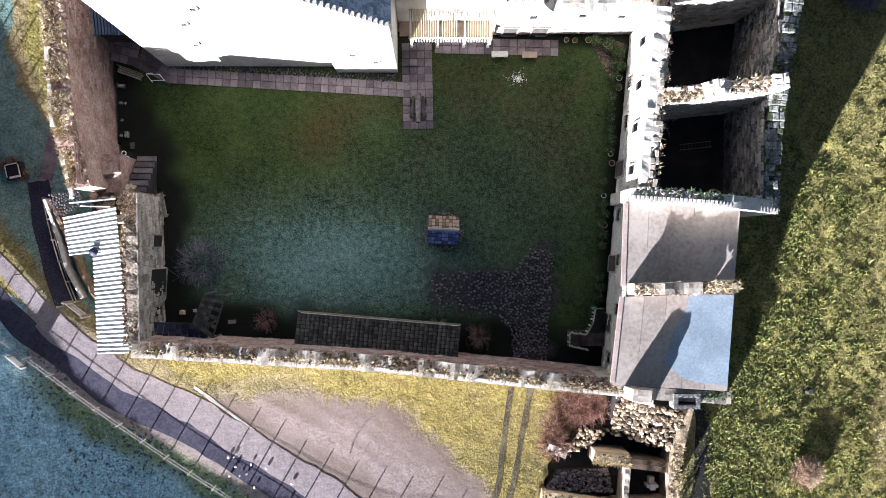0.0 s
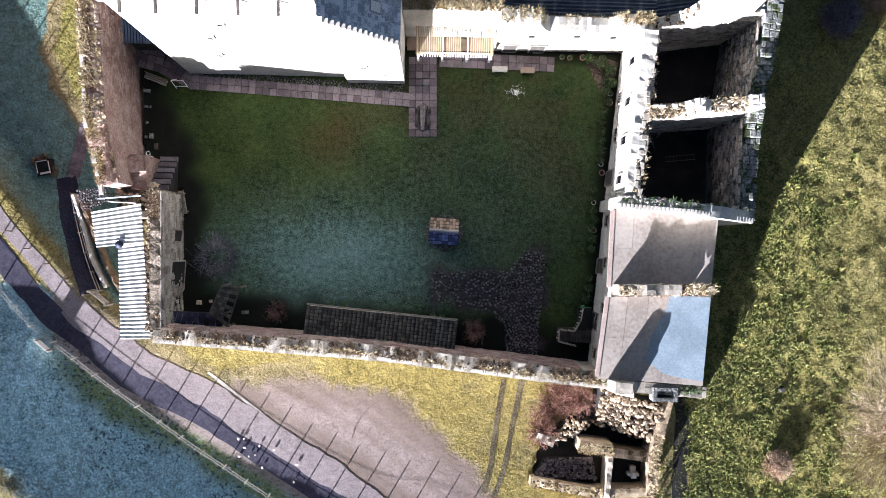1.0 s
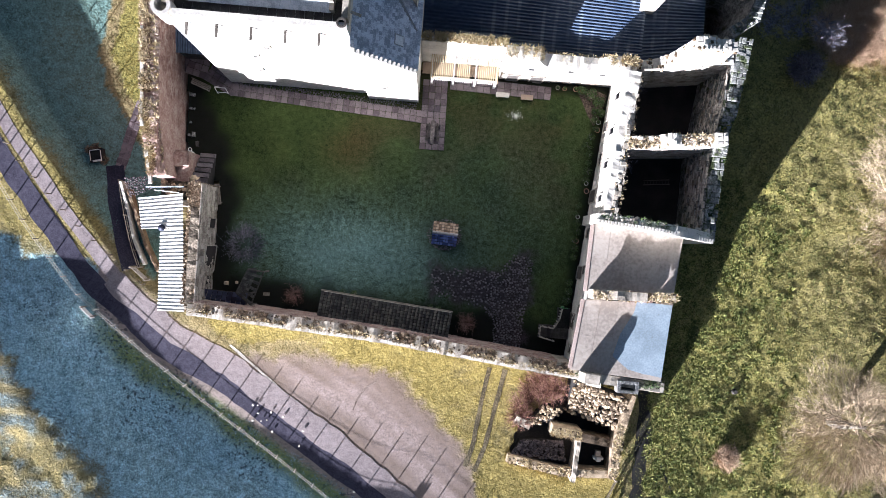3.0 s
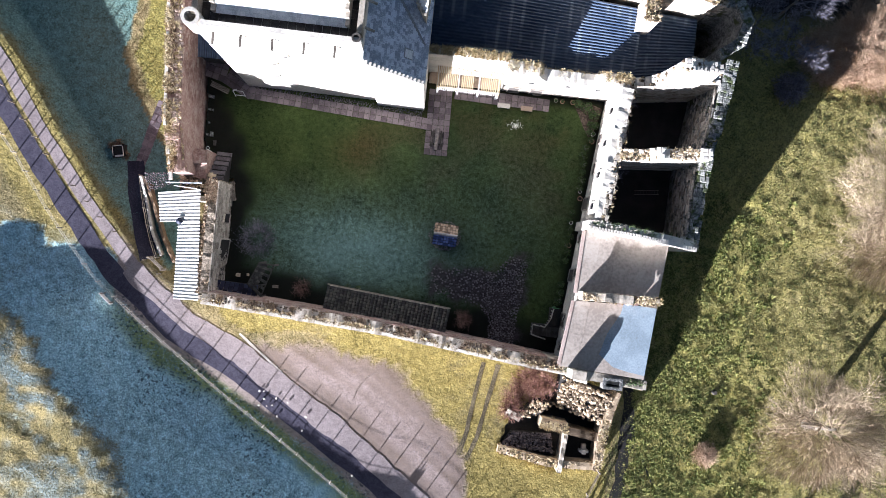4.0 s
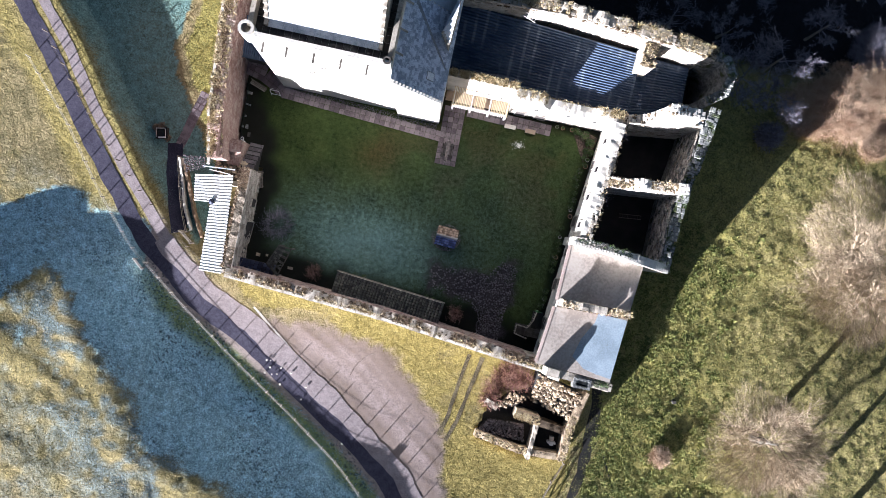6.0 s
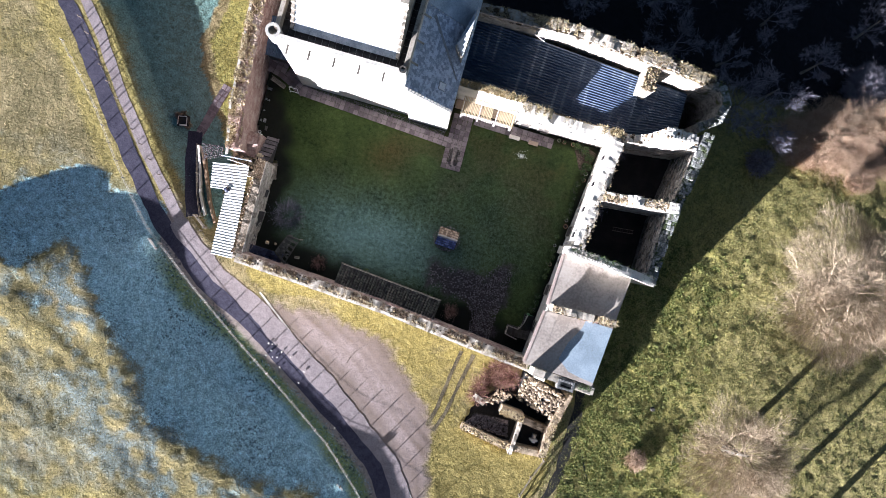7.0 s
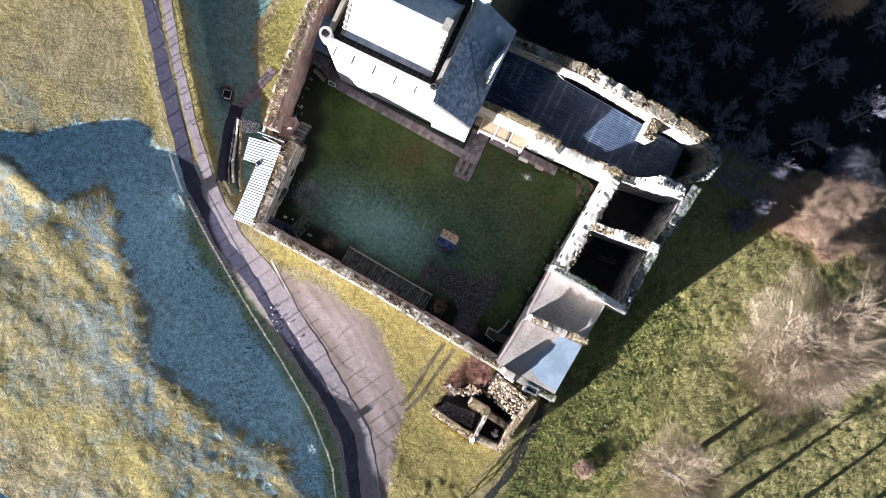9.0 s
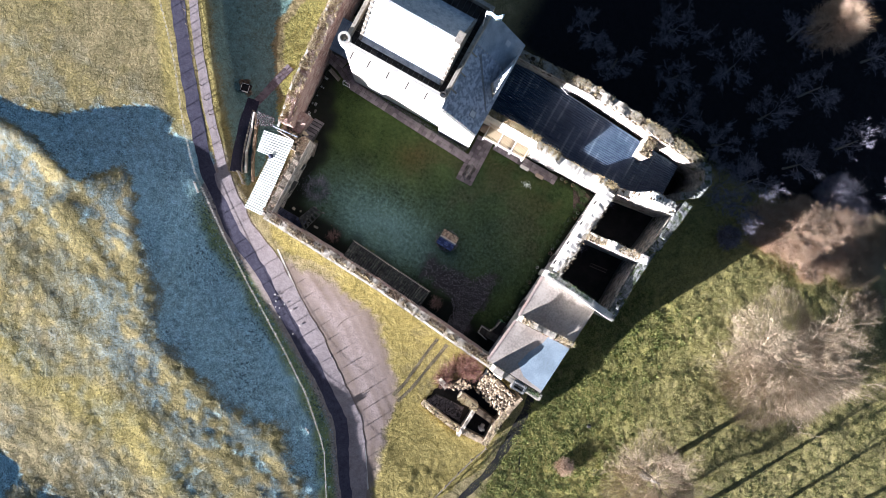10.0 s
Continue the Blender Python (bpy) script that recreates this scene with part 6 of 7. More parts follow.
Build().tube([(0, 0, 0.28), (0, 0, 0.36), (0, 0, 0.5)], [0.3, 0.3, 0.05], 10).ob("cap", M_NAVY, cowl)
for nm, lo, hi in (("gatehouse_north_wall", (-25.7, 2.2, -1.2), (-22.2, 2.7, 2.5)), ("gatehouse_west_wall", (-25.5, 0.1, -1.2), (-25.0, 2.4, 2.45)), ("gatehouse_long_wall", (-23.7, -6.7, -1.2), (-23.2, 0.1, 2.75)), ("gatehouse_south_wall", (-23.2, -6.8, -1.2), (-21.2, -6.4, 2.75))):
    Build().box(lo, hi).ob(nm, M_STONE)
    tagged(bpy.data.objects[nm], "stone wall under the corrugated gatehouse roof", "wall", kind="structure")
corrugated("lean_to_roof", [(-24.4, 15.3, 2.6), (-24.6, 19.5, 3.0), (-20.3, 19.5, 3.0), (-20.3, 15.3, 2.6)], 0.22, 0.04, M_DARKSHEET, "dark corrugated lean-to roof behind the tower", "roof")
for nm, lo, hi in (("lean_to_wall", (-24.2, 15.45, 0), (-20.4, 15.6, 2.5)),):
    Build().box(lo, hi).ob(nm, M_DARKWOOD)
    tagged(bpy.data.objects[nm], "dark boarded front of the lean-to", "wall", kind="structure")

# ---- north and east range details ----
NORTHW = [(-3.2, 24.3), (6, 24.6), (21.5, 23.4)]
nzf = lambda s: lerp(7.6, 8.6, s / 0.35) if s < 0.35 else (lerp(8.6, 9.2, (s - 0.35) / 0.45) if s < 0.8 else lerp(9.2, 8.6, (s - 0.8) / 0.2))
nw_ob = bpy.data.objects["north_range_north_wall"]
top_dressing(nw_ob, NORTHW, 0.0, 1.2, nzf, 51, stones=420, tufts=1800, size=0.34, high=0.4)
face_stones(nw_ob, (-3.2, 24.27), (6, 24.57), 7.4, 8.6, BLOCKS, seed=52, most=60)
face_stones(nw_ob, (6, 24.57), (21.5, 23.37), 6.0, 8.8, BLOCKS, seed=53, most=200)
ns_ob = bpy.data.objects["north_range_south_wall"]
top_dressing(ns_ob, [(3.8, 16.05), (14.6, 16.15)], 0.3, 1.2, lambda s: float(np.interp(s, (0, 0.25, 0.32, 0.72, 0.82, 1), (6.9, 6.9, 5.15, 5.05, 6.2, 6.3))), 54, stones=200, tufts=900, size=0.18, high=0.3)
top_dressing(bpy.data.objects["north_range_porch_wall"], [(-3.2, 17.0), (3.8, 17.0)], 0.1, 0.7, 6.75, 154, stones=70, tufts=700, size=0.22, high=0.45)
face_stones(ns_ob, (3.85, 16.05), (13.9, 16.14), 0.1, 2.4, BLOCKS, seed=55, most=260)
ewest = bpy.data.objects["east_range_west_wall"]
face_stones(ewest, (13.95, 16.0), (12.85, 4.3), 0.1, 6.2, PALEBLOCKS, seed=56, most=300, proud=0.05)
face_stones(ewest, (12.85, 4.3), (11.75, -8.6), 0.1, 5.0, PALEBLOCKS, seed=57, most=300, proud=0.05)
top_dressing(ewest, [(13.95, 16.1), (12.85, 4.3)], 0.5, 1.3, 6.35, 58, stones=300, tufts=70, size=0.13, high=0.22, mat=M_RUBBLE)
eeast = bpy.data.objects["east_range_east_wall"]
EASTW = [(22.4, 2.6), (22.5, 10), (23.6, 19)]
face_stones(eeast, (21.38, 10), (21.28, 2.6), 0.5, 5.6, BLOCKS, seed=61, most=200, mat=M_GREYWALL, proud=0.09)
face_stones(eeast, (22.48, 18.9), (21.38, 10), 0.5, 6.4, BLOCKS, seed=62, most=200, mat=M_GREYWALL, proud=0.09)
ezf = lambda s: float(np.interp(s, (0, 0.2, 0.35, 0.48, 0.56, 0.62, 1), (5.5, 5.7, 5.9, 6.5, 6.0, 6.8, 7.2)))
top_dressing(eeast, EASTW, 0.0, 1.0, ezf, 63, stones=300, tufts=900, size=0.13, grass=M_LEAF, mat=M_GREYWALL, high=0.15)
for s0, s1, zl in ((0.13, 0.22, 4.9), (0.33, 0.43, 5.1), (0.75, 0.84, 5.4)):
    (pa, da), (pb, db) = along(EASTW, s0), along(EASTW, s1)
    for o in (0.15, 0.62):
        Build().beam((pa.x - da.y * o, pa.y + da.x * o, zl), (pb.x - db.y * o, pb.y + db.x * o, zl + 0.1), 0.34, 0.3).ob("lintel", M_GREYWALL, eeast)
xw = bpy.data.objects["east_range_cross_wall"]
M_GREYSTONE = material("grey_lichened_stone", ((0.10, 0.105, 0.095), (0.20, 0.205, 0.19), (0.34, 0.34, 0.32)), 2.5, bump=0.9, fine=5, punch=1.6, relief=0.05, obj=0.3, spot=((0.055, 0.070, 0.028), 1.6, 0.50))
GREYS = [unit_block("stone", M_GREYSTONE, 0.10, 0.06, 20 + k) for k in range(5)]
WARMS = [unit_block("stone", M_STONE, 0.10, 0.06, 30 + k) for k in range(5)]
broken_head(eeast, EASTW, -0.05, 1.05, ezf, 301, GREYS, most=2, gap=0.06)
broken_head(xw, [(14.0, 9.7), (22.0, 10.4)], 0.0, 0.95, lambda q: float(np.interp(q, (0, 0.35, 0.45, 0.5, 0.55, 0.85, 0.9, 1), (6.2, 6.5, 7.9, 7.9, 7.1, 7.1, 8.0, 8.1))), 302, PALEBLOCKS, most=2, gap=0.1)
broken_head(nw_ob, NORTHW, 0.1, 1.15, nzf, 303, WARMS, most=2, gap=0.4)
broken_head(ewest, [(13.95, 16.1), (12.85, 4.3)], 0.55, 1.15, lambda q: 6.3, 304, WARMS, most=2, gap=0.4)
top_dressing(xw, [(14.0, 9.7), (22.0, 10.4)], 0.0, 1.0, lambda s: lerp(6.3, 6.9, s / 0.4) if s < 0.4 else 7.6, 64, stones=260, tufts=110, size=0.2)
face_stones(xw, (14.0, 9.68), (22.0, 10.38), 0.5, 6.2, BLOCKS, seed=65, most=200)
ng = bpy.data.objects["east_range_north_gable"]
broken_head(ng, [(15.2, 16.3), (22.2, 17.2)], 0.0, 0.95, lambda q: float(np.interp(q, (0, 0.2, 0.29, 0.33, 0.38, 0.55, 0.62, 0.8, 0.85, 1), (5.4, 5.8, 7.6, 11.9, 12.3, 11.7, 10.9, 10.9, 7.4, 7.0))), 305, PALEBLOCKS, most=1, gap=0.2)
face_stones(ng, (15.2, 16.28), (22.2, 17.18), 0.5, 6.6, BLOCKS, seed=66, most=200)
top_dressing(ng, [(15.2, 16.3), (22.2, 17.2)], 0.0, 1.0, lambda s: float(np.interp(s, (0, 0.2, 0.29, 0.33, 0.38, 0.55, 0.62, 0.8, 0.85, 1), (5.4, 5.8, 7.6, 11.9, 12.3, 11.7, 10.9, 10.9, 7.4, 7.0))), 67, stones=120, size=0.3)
mg = bpy.data.objects["east_range_mid_gable"]
mzf = lambda s: lerp(6.1, 7.4, s / 0.5) if s < 0.5 else lerp(7.4, 5.6, (s - 0.5) / 0.5)
for i in range(38):
    s = (i + 0.5) / 38
    p, d = along([(12.4, 3.4), (22.3, 2.5)], s)
    Build().box((p.x - 0.085, p.y - 0.02, mzf(s) - 0.3), (p.x + 0.085, p.y + 0.36, mzf(s) + 0.16)).ob("crow_step", M_PALE, mg)
top_dressing(mg, [(12.4, 3.4), (22.3, 2.5)], 0.4, 0.95, mzf, 69, stones=120, tufts=160, grass=M_LEAF, mat=M_BLOCK, size=0.25)
twig_bush(14.6, 9.0, 1.1, 2.0, M_SHADETWIG, "bare sapling growing in the roofless room", 71, z=4.6, n=40)
twig_bush(14.9, 15.0, 0.9, 2.0, M_SHADETWIG, "bare sapling growing in the roofless room", 72, z=4.6, n=40)
turret = tagged(wall("corner_turret", [(22.0, 19.2), (23.6, 20.4), (23.9, 22.4), (22.8, 24.0), (20.9, 24.3)], 0.9, -6, [(0, 7.4), (0.4, 8.6), (0.7, 9.0), (1, 8.2)], M_GREYWALL, jag=0.3, seed=73), "broken round corner turret", "wall", kind="structure")
top_dressing(turret, [(22.0, 19.2), (23.6, 20.4), (23.9, 22.4), (22.8, 24.0), (20.9, 24.3)], 0.0, 0.9, 8.3, 74, stones=160, size=0.14, mat=M_GREYWALL)
broken_head(turret, [(22.0, 19.2), (23.6, 20.4), (23.9, 22.4), (22.8, 24.0), (20.9, 24.3)], 0.0, 0.9, lambda q: float(np.interp(q, (0, 0.4, 0.7, 1), (7.4, 8.6, 9.0, 8.2))), 306, GREYS, most=2, gap=0.15)
Build().box((14.7, 21.4, 4.0), (15.9, 23.6, 8.6)).ob("broken_pier", M_STONE)
pier = tagged(bpy.data.objects["broken_pier"], "stump of a stone cross wall on the roof", "wall", kind="structure")
top_dressing(pier, [(15.9, 21.4), (15.9, 23.6)], 0.0, 1.2, 8.7, 75, stones=70, tufts=90, size=0.3)
lad = empty("ladder", "short pale ladder lying at the roof edge", "ladder", at=(3.4, 23.9, 7.75), rz=-20)
for s in (-0.2, 0.2):
    Build().beam((-0.7, s, 0), (0.7, s, 0.05), 0.05).ob("rail", M_WHITE, lad)
for i in range(5):
    Build().beam((-0.55 + i * 0.27, -0.2, 0.02), (-0.55 + i * 0.27, 0.2, 0.02), 0.04).ob("rung", M_WHITE, lad)

lad2 = empty("ladder", "old ladder lying on the floor of the roofless room", "ladder", at=(*(19.18, 7.95), -1.05), rz=6)
for s in (-0.2, 0.2):
    Build().beam((-1.2, s, 0), (1.2, s, 0.03), 0.06).ob("rail", M_WOOD, lad2)
for i in range(9):
    Build().beam((-1.1 + i * 0.275, -0.2, 0.03), (-1.1 + i * 0.275, 0.2, 0.03), 0.05).ob("rung", M_DARKWOOD, lad2)

# seams and chimney of the sheet roofs
def seams(ob_name, c, nx, ny):
    t = bpy.data.objects[ob_name]
    a, b, cc, d = [Vector(p) + Vector((0, 0, 0.125)) for p in c]
    for i in range(nx):
        for j in range(ny):
            u0, u1, w0, w1 = i / nx, (i + 1) / nx, j / ny, (j + 1) / ny
            q = [a.lerp(b, u).lerp(d.lerp(cc, u), min(1, w)) for u, w in ((u0 + 0.002, w0 + 0.0015), (u1 - 0.002, w0 + 0.0015), (u1 - 0.002, w1 - 0.0015), (u0 + 0.002, w1 - 0.0015))]
            Build().hexa(q[::-1] + [p + Vector((0, 0, 0.018)) for p in q[::-1]]).ob("sheet", M_FELT, t)


seams("flat_roof_north", [(12.25, 3.4, 5.2), (19.75, 2.75, 5.6), (19.35, -1.95, 5.6), (12.05, -2.3, 5.2)], 5, 2)
seams("flat_roof_south", [(11.95, -3.0, 5.2), (19.35, -2.75, 5.6), (18.85, -9.3, 5.6), (11.3, -8.9, 5.2)], 5, 2)
for nm, p, q in (("flat_roof_north", (12.2, 3.3, 5.34), (12.0, -2.3, 5.34)), ("flat_roof_south", (11.9, -3.0, 5.34), (11.25, -8.8, 5.34))):
    Build().beam(p, q, 0.3, 0.1).ob("eaves_board", M_PINK, bpy.data.objects[nm], "pinkish eaves board")
mid = tagged(wall("roof_cross_wall", [(12.3, -2.85), (19.4, -2.65)], 0.75, 4.6, [(0, 5.35), (0.06, 6.2), (0.3, 6.5), (0.66, 6.6), (0.7, 5.5), (0.8, 5.5), (0.84, 6.1), (1, 6.2)], M_STONE, jag=0.12, seed=81), "broken rubble wall between the two sheet roofs", "wall", kind="structure")
top_dressing(mid, [(12.6, -2.85), (19.4, -2.65)], 0.0, 0.7, 6.35, 82, stones=170, tufts=130, size=0.2, high=0.3)
stack = empty("chimney_stack", "low broken brick chimney stack between the roofs", "chimney", at=(16.5, -2.4, 5.4))
for lo, hi in (((-1.0, -0.42, 0), (-0.75, 0.42, 0.75)), ((0.75, -0.42, 0), (1.0, 0.42, 0.75)), ((-0.75, 0.2, 0), (0.75, 0.42, 0.75)), ((-0.75, -0.42, 0), (0.75, -0.2, 0.5))):
    Build().box(lo, hi).ob("side", M_RED, stack)

# south end of the east range
tagged(wall("south_end_wall", [(12.0, -9.75), (19.3, -10.3)], 0.8, 4.2, [(0, 5.6), (0.04, 6.5), (0.22, 6.6), (0.26, 5.45), (1, 5.2)], M_STONE, jag=0.08, seed=84), "end wall of the roofed range", "wall", kind="structure")
gl = empty("stone_gablet", "pale triangular stone gablet on the wall head", "gablet", at=(13.3, -9.9, 4.9))
obj_of("gable_stone", [(-0.5, -0.25, 0), (0.6, -0.25, 0), (0.6, 0.35, 0), (-0.5, 0.35, 0), (0.45, -0.25, 1.3), (0.45, 0.35, 1.3)], [(0, 3, 2, 1), (0, 1, 4), (2, 3, 5), (1, 2, 5, 4), (3, 0, 4, 5)], M_PALE, gl)
ch = empty("end_chimney", "square hollow stone chimney head with open flue", "chimney", at=(16.2, -10.0, 4.6))
for lo, hi in (((-1.1, -0.6, 0), (-0.75, 0.6, 1.3)), ((0.75, -0.6, 0), (1.1, 0.6, 1.3)), ((-0.75, 0.3, 0), (0.75, 0.6, 1.3)), ((-0.75, -0.6, 0), (0.75, -0.3, 1.3))):
    Build().box(lo, hi).ob("side", M_GREYWALL, ch)
Build().box((-0.75, -0.3, 0), (0.75, 0.3, 0.5)).ob("flue", M_DARK, ch)
ch.scale = (0.8, 0.85, 0.8)
shrubby = empty("wall_ivy", "dark ivy on the wall head", "ivy", at=(18.0, -9.7, 5.3))
leaf_cloud(shrubby, (0, 0, 0), (1.2, 0.4, 0.3), 420, 0.09, M_LEAF, 6)
ivy2 = empty("wall_ivy", "dark ivy on the wall head", "ivy", at=(12.6, -9.2, 5.3))
leaf_cloud(ivy2, (0, 0, 0), (0.9, 0.35, 0.25), 300, 0.08, M_LEAF, 7)

M_BRAMBLE = material("bramble_stem", ((0.09, 0.04, 0.03), (0.20, 0.10, 0.075), (0.42, 0.26, 0.20)), 0.8, bump=0, island=0.7)
M_FROSTFILM = material("frost_film", ((0.19, 0.235, 0.27), (0.24, 0.295, 0.34), (0.30, 0.36, 0.41)), 0.6, rough=0.45, bump=0.05, spot=((0.16, 0.18, 0.19), 2.2, 0.66))

# ---- ruined outbuildings to the south ----
tagged(wall("ruin_wall_west", [(7.79, -15.14), (9.21, -15.66)], 0.7, -3, -0.9, M_STONE, jag=0.15, seed=91), "stub of a pale ruined wall", "wall", kind="structure")
ruin = tagged(wall("ruin_wall_middle", [(11.22, -15.85), (13.85, -16.13)], 0.95, -3, -0.35, M_RUBBLE, jag=0.1, seed=92), "thick ruined cross wall", "wall", kind="structure")
tagged(wall("ruin_wall_cell", [(13.96, -16.29), (17.92, -16.79)], 0.75, -3, -0.5, M_RUBBLE, jag=0.12, seed=93), "ruined wall of the open cell", "wall", kind="structure")
tagged(wall("ruin_divider", [(13.70, -16.07), (13.41, -20.11)], 0.4, -3, -0.6, M_STONE, jag=0.04, seed=94), "thin pale dividing wall", "wall", kind="structure")
re_ = tagged(wall("ruin_wall_east", [(17.58, -19.44), (17.63, -16.18), (18.56, -11.67)], 0.75, -4, [(0, -0.6), (1, 0.3)], M_RUBBLE, jag=0.15, seed=95), "ruined east wall with mossy top", "wall", kind="structure")
rs_ = tagged(wall("ruin_wall_south", [(7.43, -18.88), (12.55, -19.76), (17.49, -19.55)], 0.7, -4, [(0, -1.3), (1, -0.8)], M_RUBBLE, jag=0.15, seed=96), "low ruined south wall", "wall", kind="structure")
for o, pts, z, sd in ((re_, [(17.58, -19.44), (17.63, -16.18), (18.56, -11.67)], -0.1, 1), (rs_, [(7.43, -18.88), (12.55, -19.76), (17.49, -19.55)], -0.95, 2), (ruin, [(11.22, -15.85), (13.85, -16.13)], -0.3, 3)):
    top_dressing(o, pts, 0.0, 0.7, z, 96 + sd, stones=110, tufts=260, size=0.16, high=0.2)
patch("ruin_floor", [(7.70, -18.60), (17.27, -19.72), (17.61, -16.46), (18.76, -11.57), (13.76, -11.99), (8.52, -14.99)], 0.02, M_DARK, "near-black floor inside the ruin", "earth", z=-2.6)
frost_z = lambda x: 5.2 + 0.4 * (x - 11.6) / 7.5 + 0.155
fp = [(16.37, -2.8), (19.3, -2.9), (18.85, -9.1), (16.05, -8.5), (14.7, -7.5), (15.2, -5.6), (16.2, -3.7)]
ff = obj_of("roof_frost", [(x, y, frost_z(x)) for x, y in fp], [tuple(range(len(fp)))], M_FROSTFILM, bpy.data.objects["flat_roof_south"], "thin blue-white frost on the sheets")
if ff.data.polygons[0].normal.z < 0:
    ff.data.flip_normals()


def rubble_bank(name, quad, zs, n, size, mat, label, seed, singles):
    """Stones strewn over a sloping four-cornered bank."""
    rng = random.Random(seed)
    t = empty(name, label, "rubble")
    P = [Vector((*q, z)) for q, z in zip(quad, zs)]
    core = Build()
    k = 10
    v = [P[0].lerp(P[1], i / k).lerp(P[3].lerp(P[2], i / k), j / k) + Vector((0, 0, rng.uniform(-0.15, 0.0))) for i in range(k + 1) for j in range(k + 1)]
    f = [(i * (k + 1) + j, (i + 1) * (k + 1) + j, (i + 1) * (k + 1) + j + 1, i * (k + 1) + j + 1) for i in range(k) for j in range(k)]
    m = len(v)
    v += [Vector((p.x, p.y, -4)) for p in v]
    f += [tuple(m + x for x in reversed(q)) for q in f]
    rim = [i * (k + 1) for i in range(k + 1)] + [k * (k + 1) + j for j in range(1, k + 1)] + [i * (k + 1) + k for i in range(k - 1, -1, -1)] + list(range(k - 1, 0, -1))
    f += [(a, b, b + m, a + m) for a, b in zip(rim, rim[1:] + rim[:1])]
    # near-black bank, so the gaps between the stones look shaded
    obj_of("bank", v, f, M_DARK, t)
    meshes = []
    for _ in range(6):
        q = Build().lump((0, 0, 0), 0.5, rng)
        meshes.append(mesh_of("rubble_stone", q.v, q.f, mat))
    b = Build()
    for i in range(n):
        u, w = rng.random(), rng.random()
        p = P[0].lerp(P[1], u).lerp(P[3].lerp(P[2], u), w) + Vector((0, 0, rng.uniform(0, 0.12)))
        s = size * rng.uniform(0.6, 1.5)
        if i < singles:
            o = new("rubble_stone", rng.choice(meshes))
            o.parent = t
            o.matrix_basis = Matrix.LocRotScale(p, Euler((rng.uniform(-0.5, 0.5), rng.uniform(-0.5, 0.5), rng.uniform(0, 6.28))), (s, s, s))
        else:
            b.lump(p, s * 0.5, rng)
    if b.v:
        tagged(b.ob("rubble_fill", mat, t), kind="stuff")


rubble_bank("rubble_heap", [(12.56, -13.68), (18.01, -15.44), (17.69, -11.87), (12.78, -10.66)], (-1.0, -1.0, 0.4, 0.6), 440, 0.36, M_RUBBLE, "sunlit heap of loose wall stones against the curtain wall", 5, 300)
rubble_bank("cobble_heap", [(7.82, -18.40), (13.04, -18.54), (12.61, -16.71), (8.70, -16.89)], (-2.0, -2.0, -1.9, -1.9), 620, 0.2, M_COBBLE, "heap of small grey stones inside the ruin", 6, 250)
rubble_bank("stone_scatter", [(8.99, -15.36), (11.14, -14.95), (12.64, -13.47), (10.50, -13.45)], (-1.5, -1.5, -0.9, -1.2), 90, 0.34, M_RUBBLE, "loose pale stones at the edge of the brambles", 7, 90)
for i, px in enumerate(((8.57, -13.44), (9.22, -12.16), (9.79, -11.22), (10.81, -10.98), (10.42, -12.29), (11.65, -11.83), (8.17, -14.55))):
    twig_bush(px[0], px[1], 1.45, 0.55, M_BRAMBLE, "tangle of reddish bare bramble stems", 130 + i, z=-1.9 + 0.12 * i, n=130, thick=0.018, name="bramble")
cross = empty("white_cross", "white cross-shaped stone standing in the dark cell", "stone cross", at=(16.07, -17.98) + (-2.53,))
Build().box((-0.28, -0.5, 0), (0.28, 0.1, 0.9)).ob("shaft", M_WHITE, cross)
Build().box((-0.62, -0.28, 0), (-0.283, 0.02, 0.8)).box((0.283, -0.28, 0), (0.62, 0.02, 0.8)).ob("arms", M_WHITE, cross)
Build().box((-0.3, 0.13, 0), (0.3, 0.75, 0.55)).ob("head_block", M_PALE, cross)
cross.scale = (0.72, 0.72, 1)

# ---- fences, paths and roadside ----
def fence(name, pts, spacing, height, rails, mat, label, post=0.11, rail=(0.04, 0.09), seed=0):
    t = empty(name, label, "fence")
    rng = random.Random(seed)
    n = max(2, int(length(pts) / spacing))
    P = []
    for i in range(n + 1):
        p, d = along(pts, i / n)
        z = ground_z(p.x, p.y)
        P.append(Vector((p.x, p.y, z)))
        lean = rng.uniform(-0.04, 0.04)
        Build().beam((p.x, p.y, z - 0.2), (p.x + lean, p.y, z + height * rng.uniform(0.95, 1.05)), post).ob("post", mat, t)
    for i in range(n):
        for h in rails:
            Build().beam(P[i] + Vector((0, 0, h)), P[i + 1] + Vector((0, 0, h)), *rail).ob("rail", mat, t)


fence("roadside_fence", VERGE[:-1], 2.07, 1.1, (0.45, 0.9), M_PALE, "long pale post and thin rail fence along the verge", post=0.075, rail=(0.03, 0.015), seed=2)
fence("field_fence", [(-46, 14.2), (-38.5, 5.0), (-32.62, -0.6), (-29.55, -2.86), (-27.78, -4.33), (-25.14, -6.22)], 1.9, 1.1, (0.35, 0.7, 1.0), M_WOOD, "weathered post and wire fence above the road", post=0.09, rail=(0.008, 0.008), seed=3)
fence("ramp_rail", [(-30.2, 4.2), (-29.35, 1.6), (-28.45, -1.4), (-27.3, -3.6)], 1.4, 1.0, (0.5, 0.95), M_WOOD, "weathered handrail beside the ramp", seed=4)
fence("boundary_fence", [(14.97, -29.51), (16.86, -22.85), (17.93, -20.14)], 2.0, 0.9, (0.45, 0.85), M_WOOD, "low timber boundary fence", seed=5)
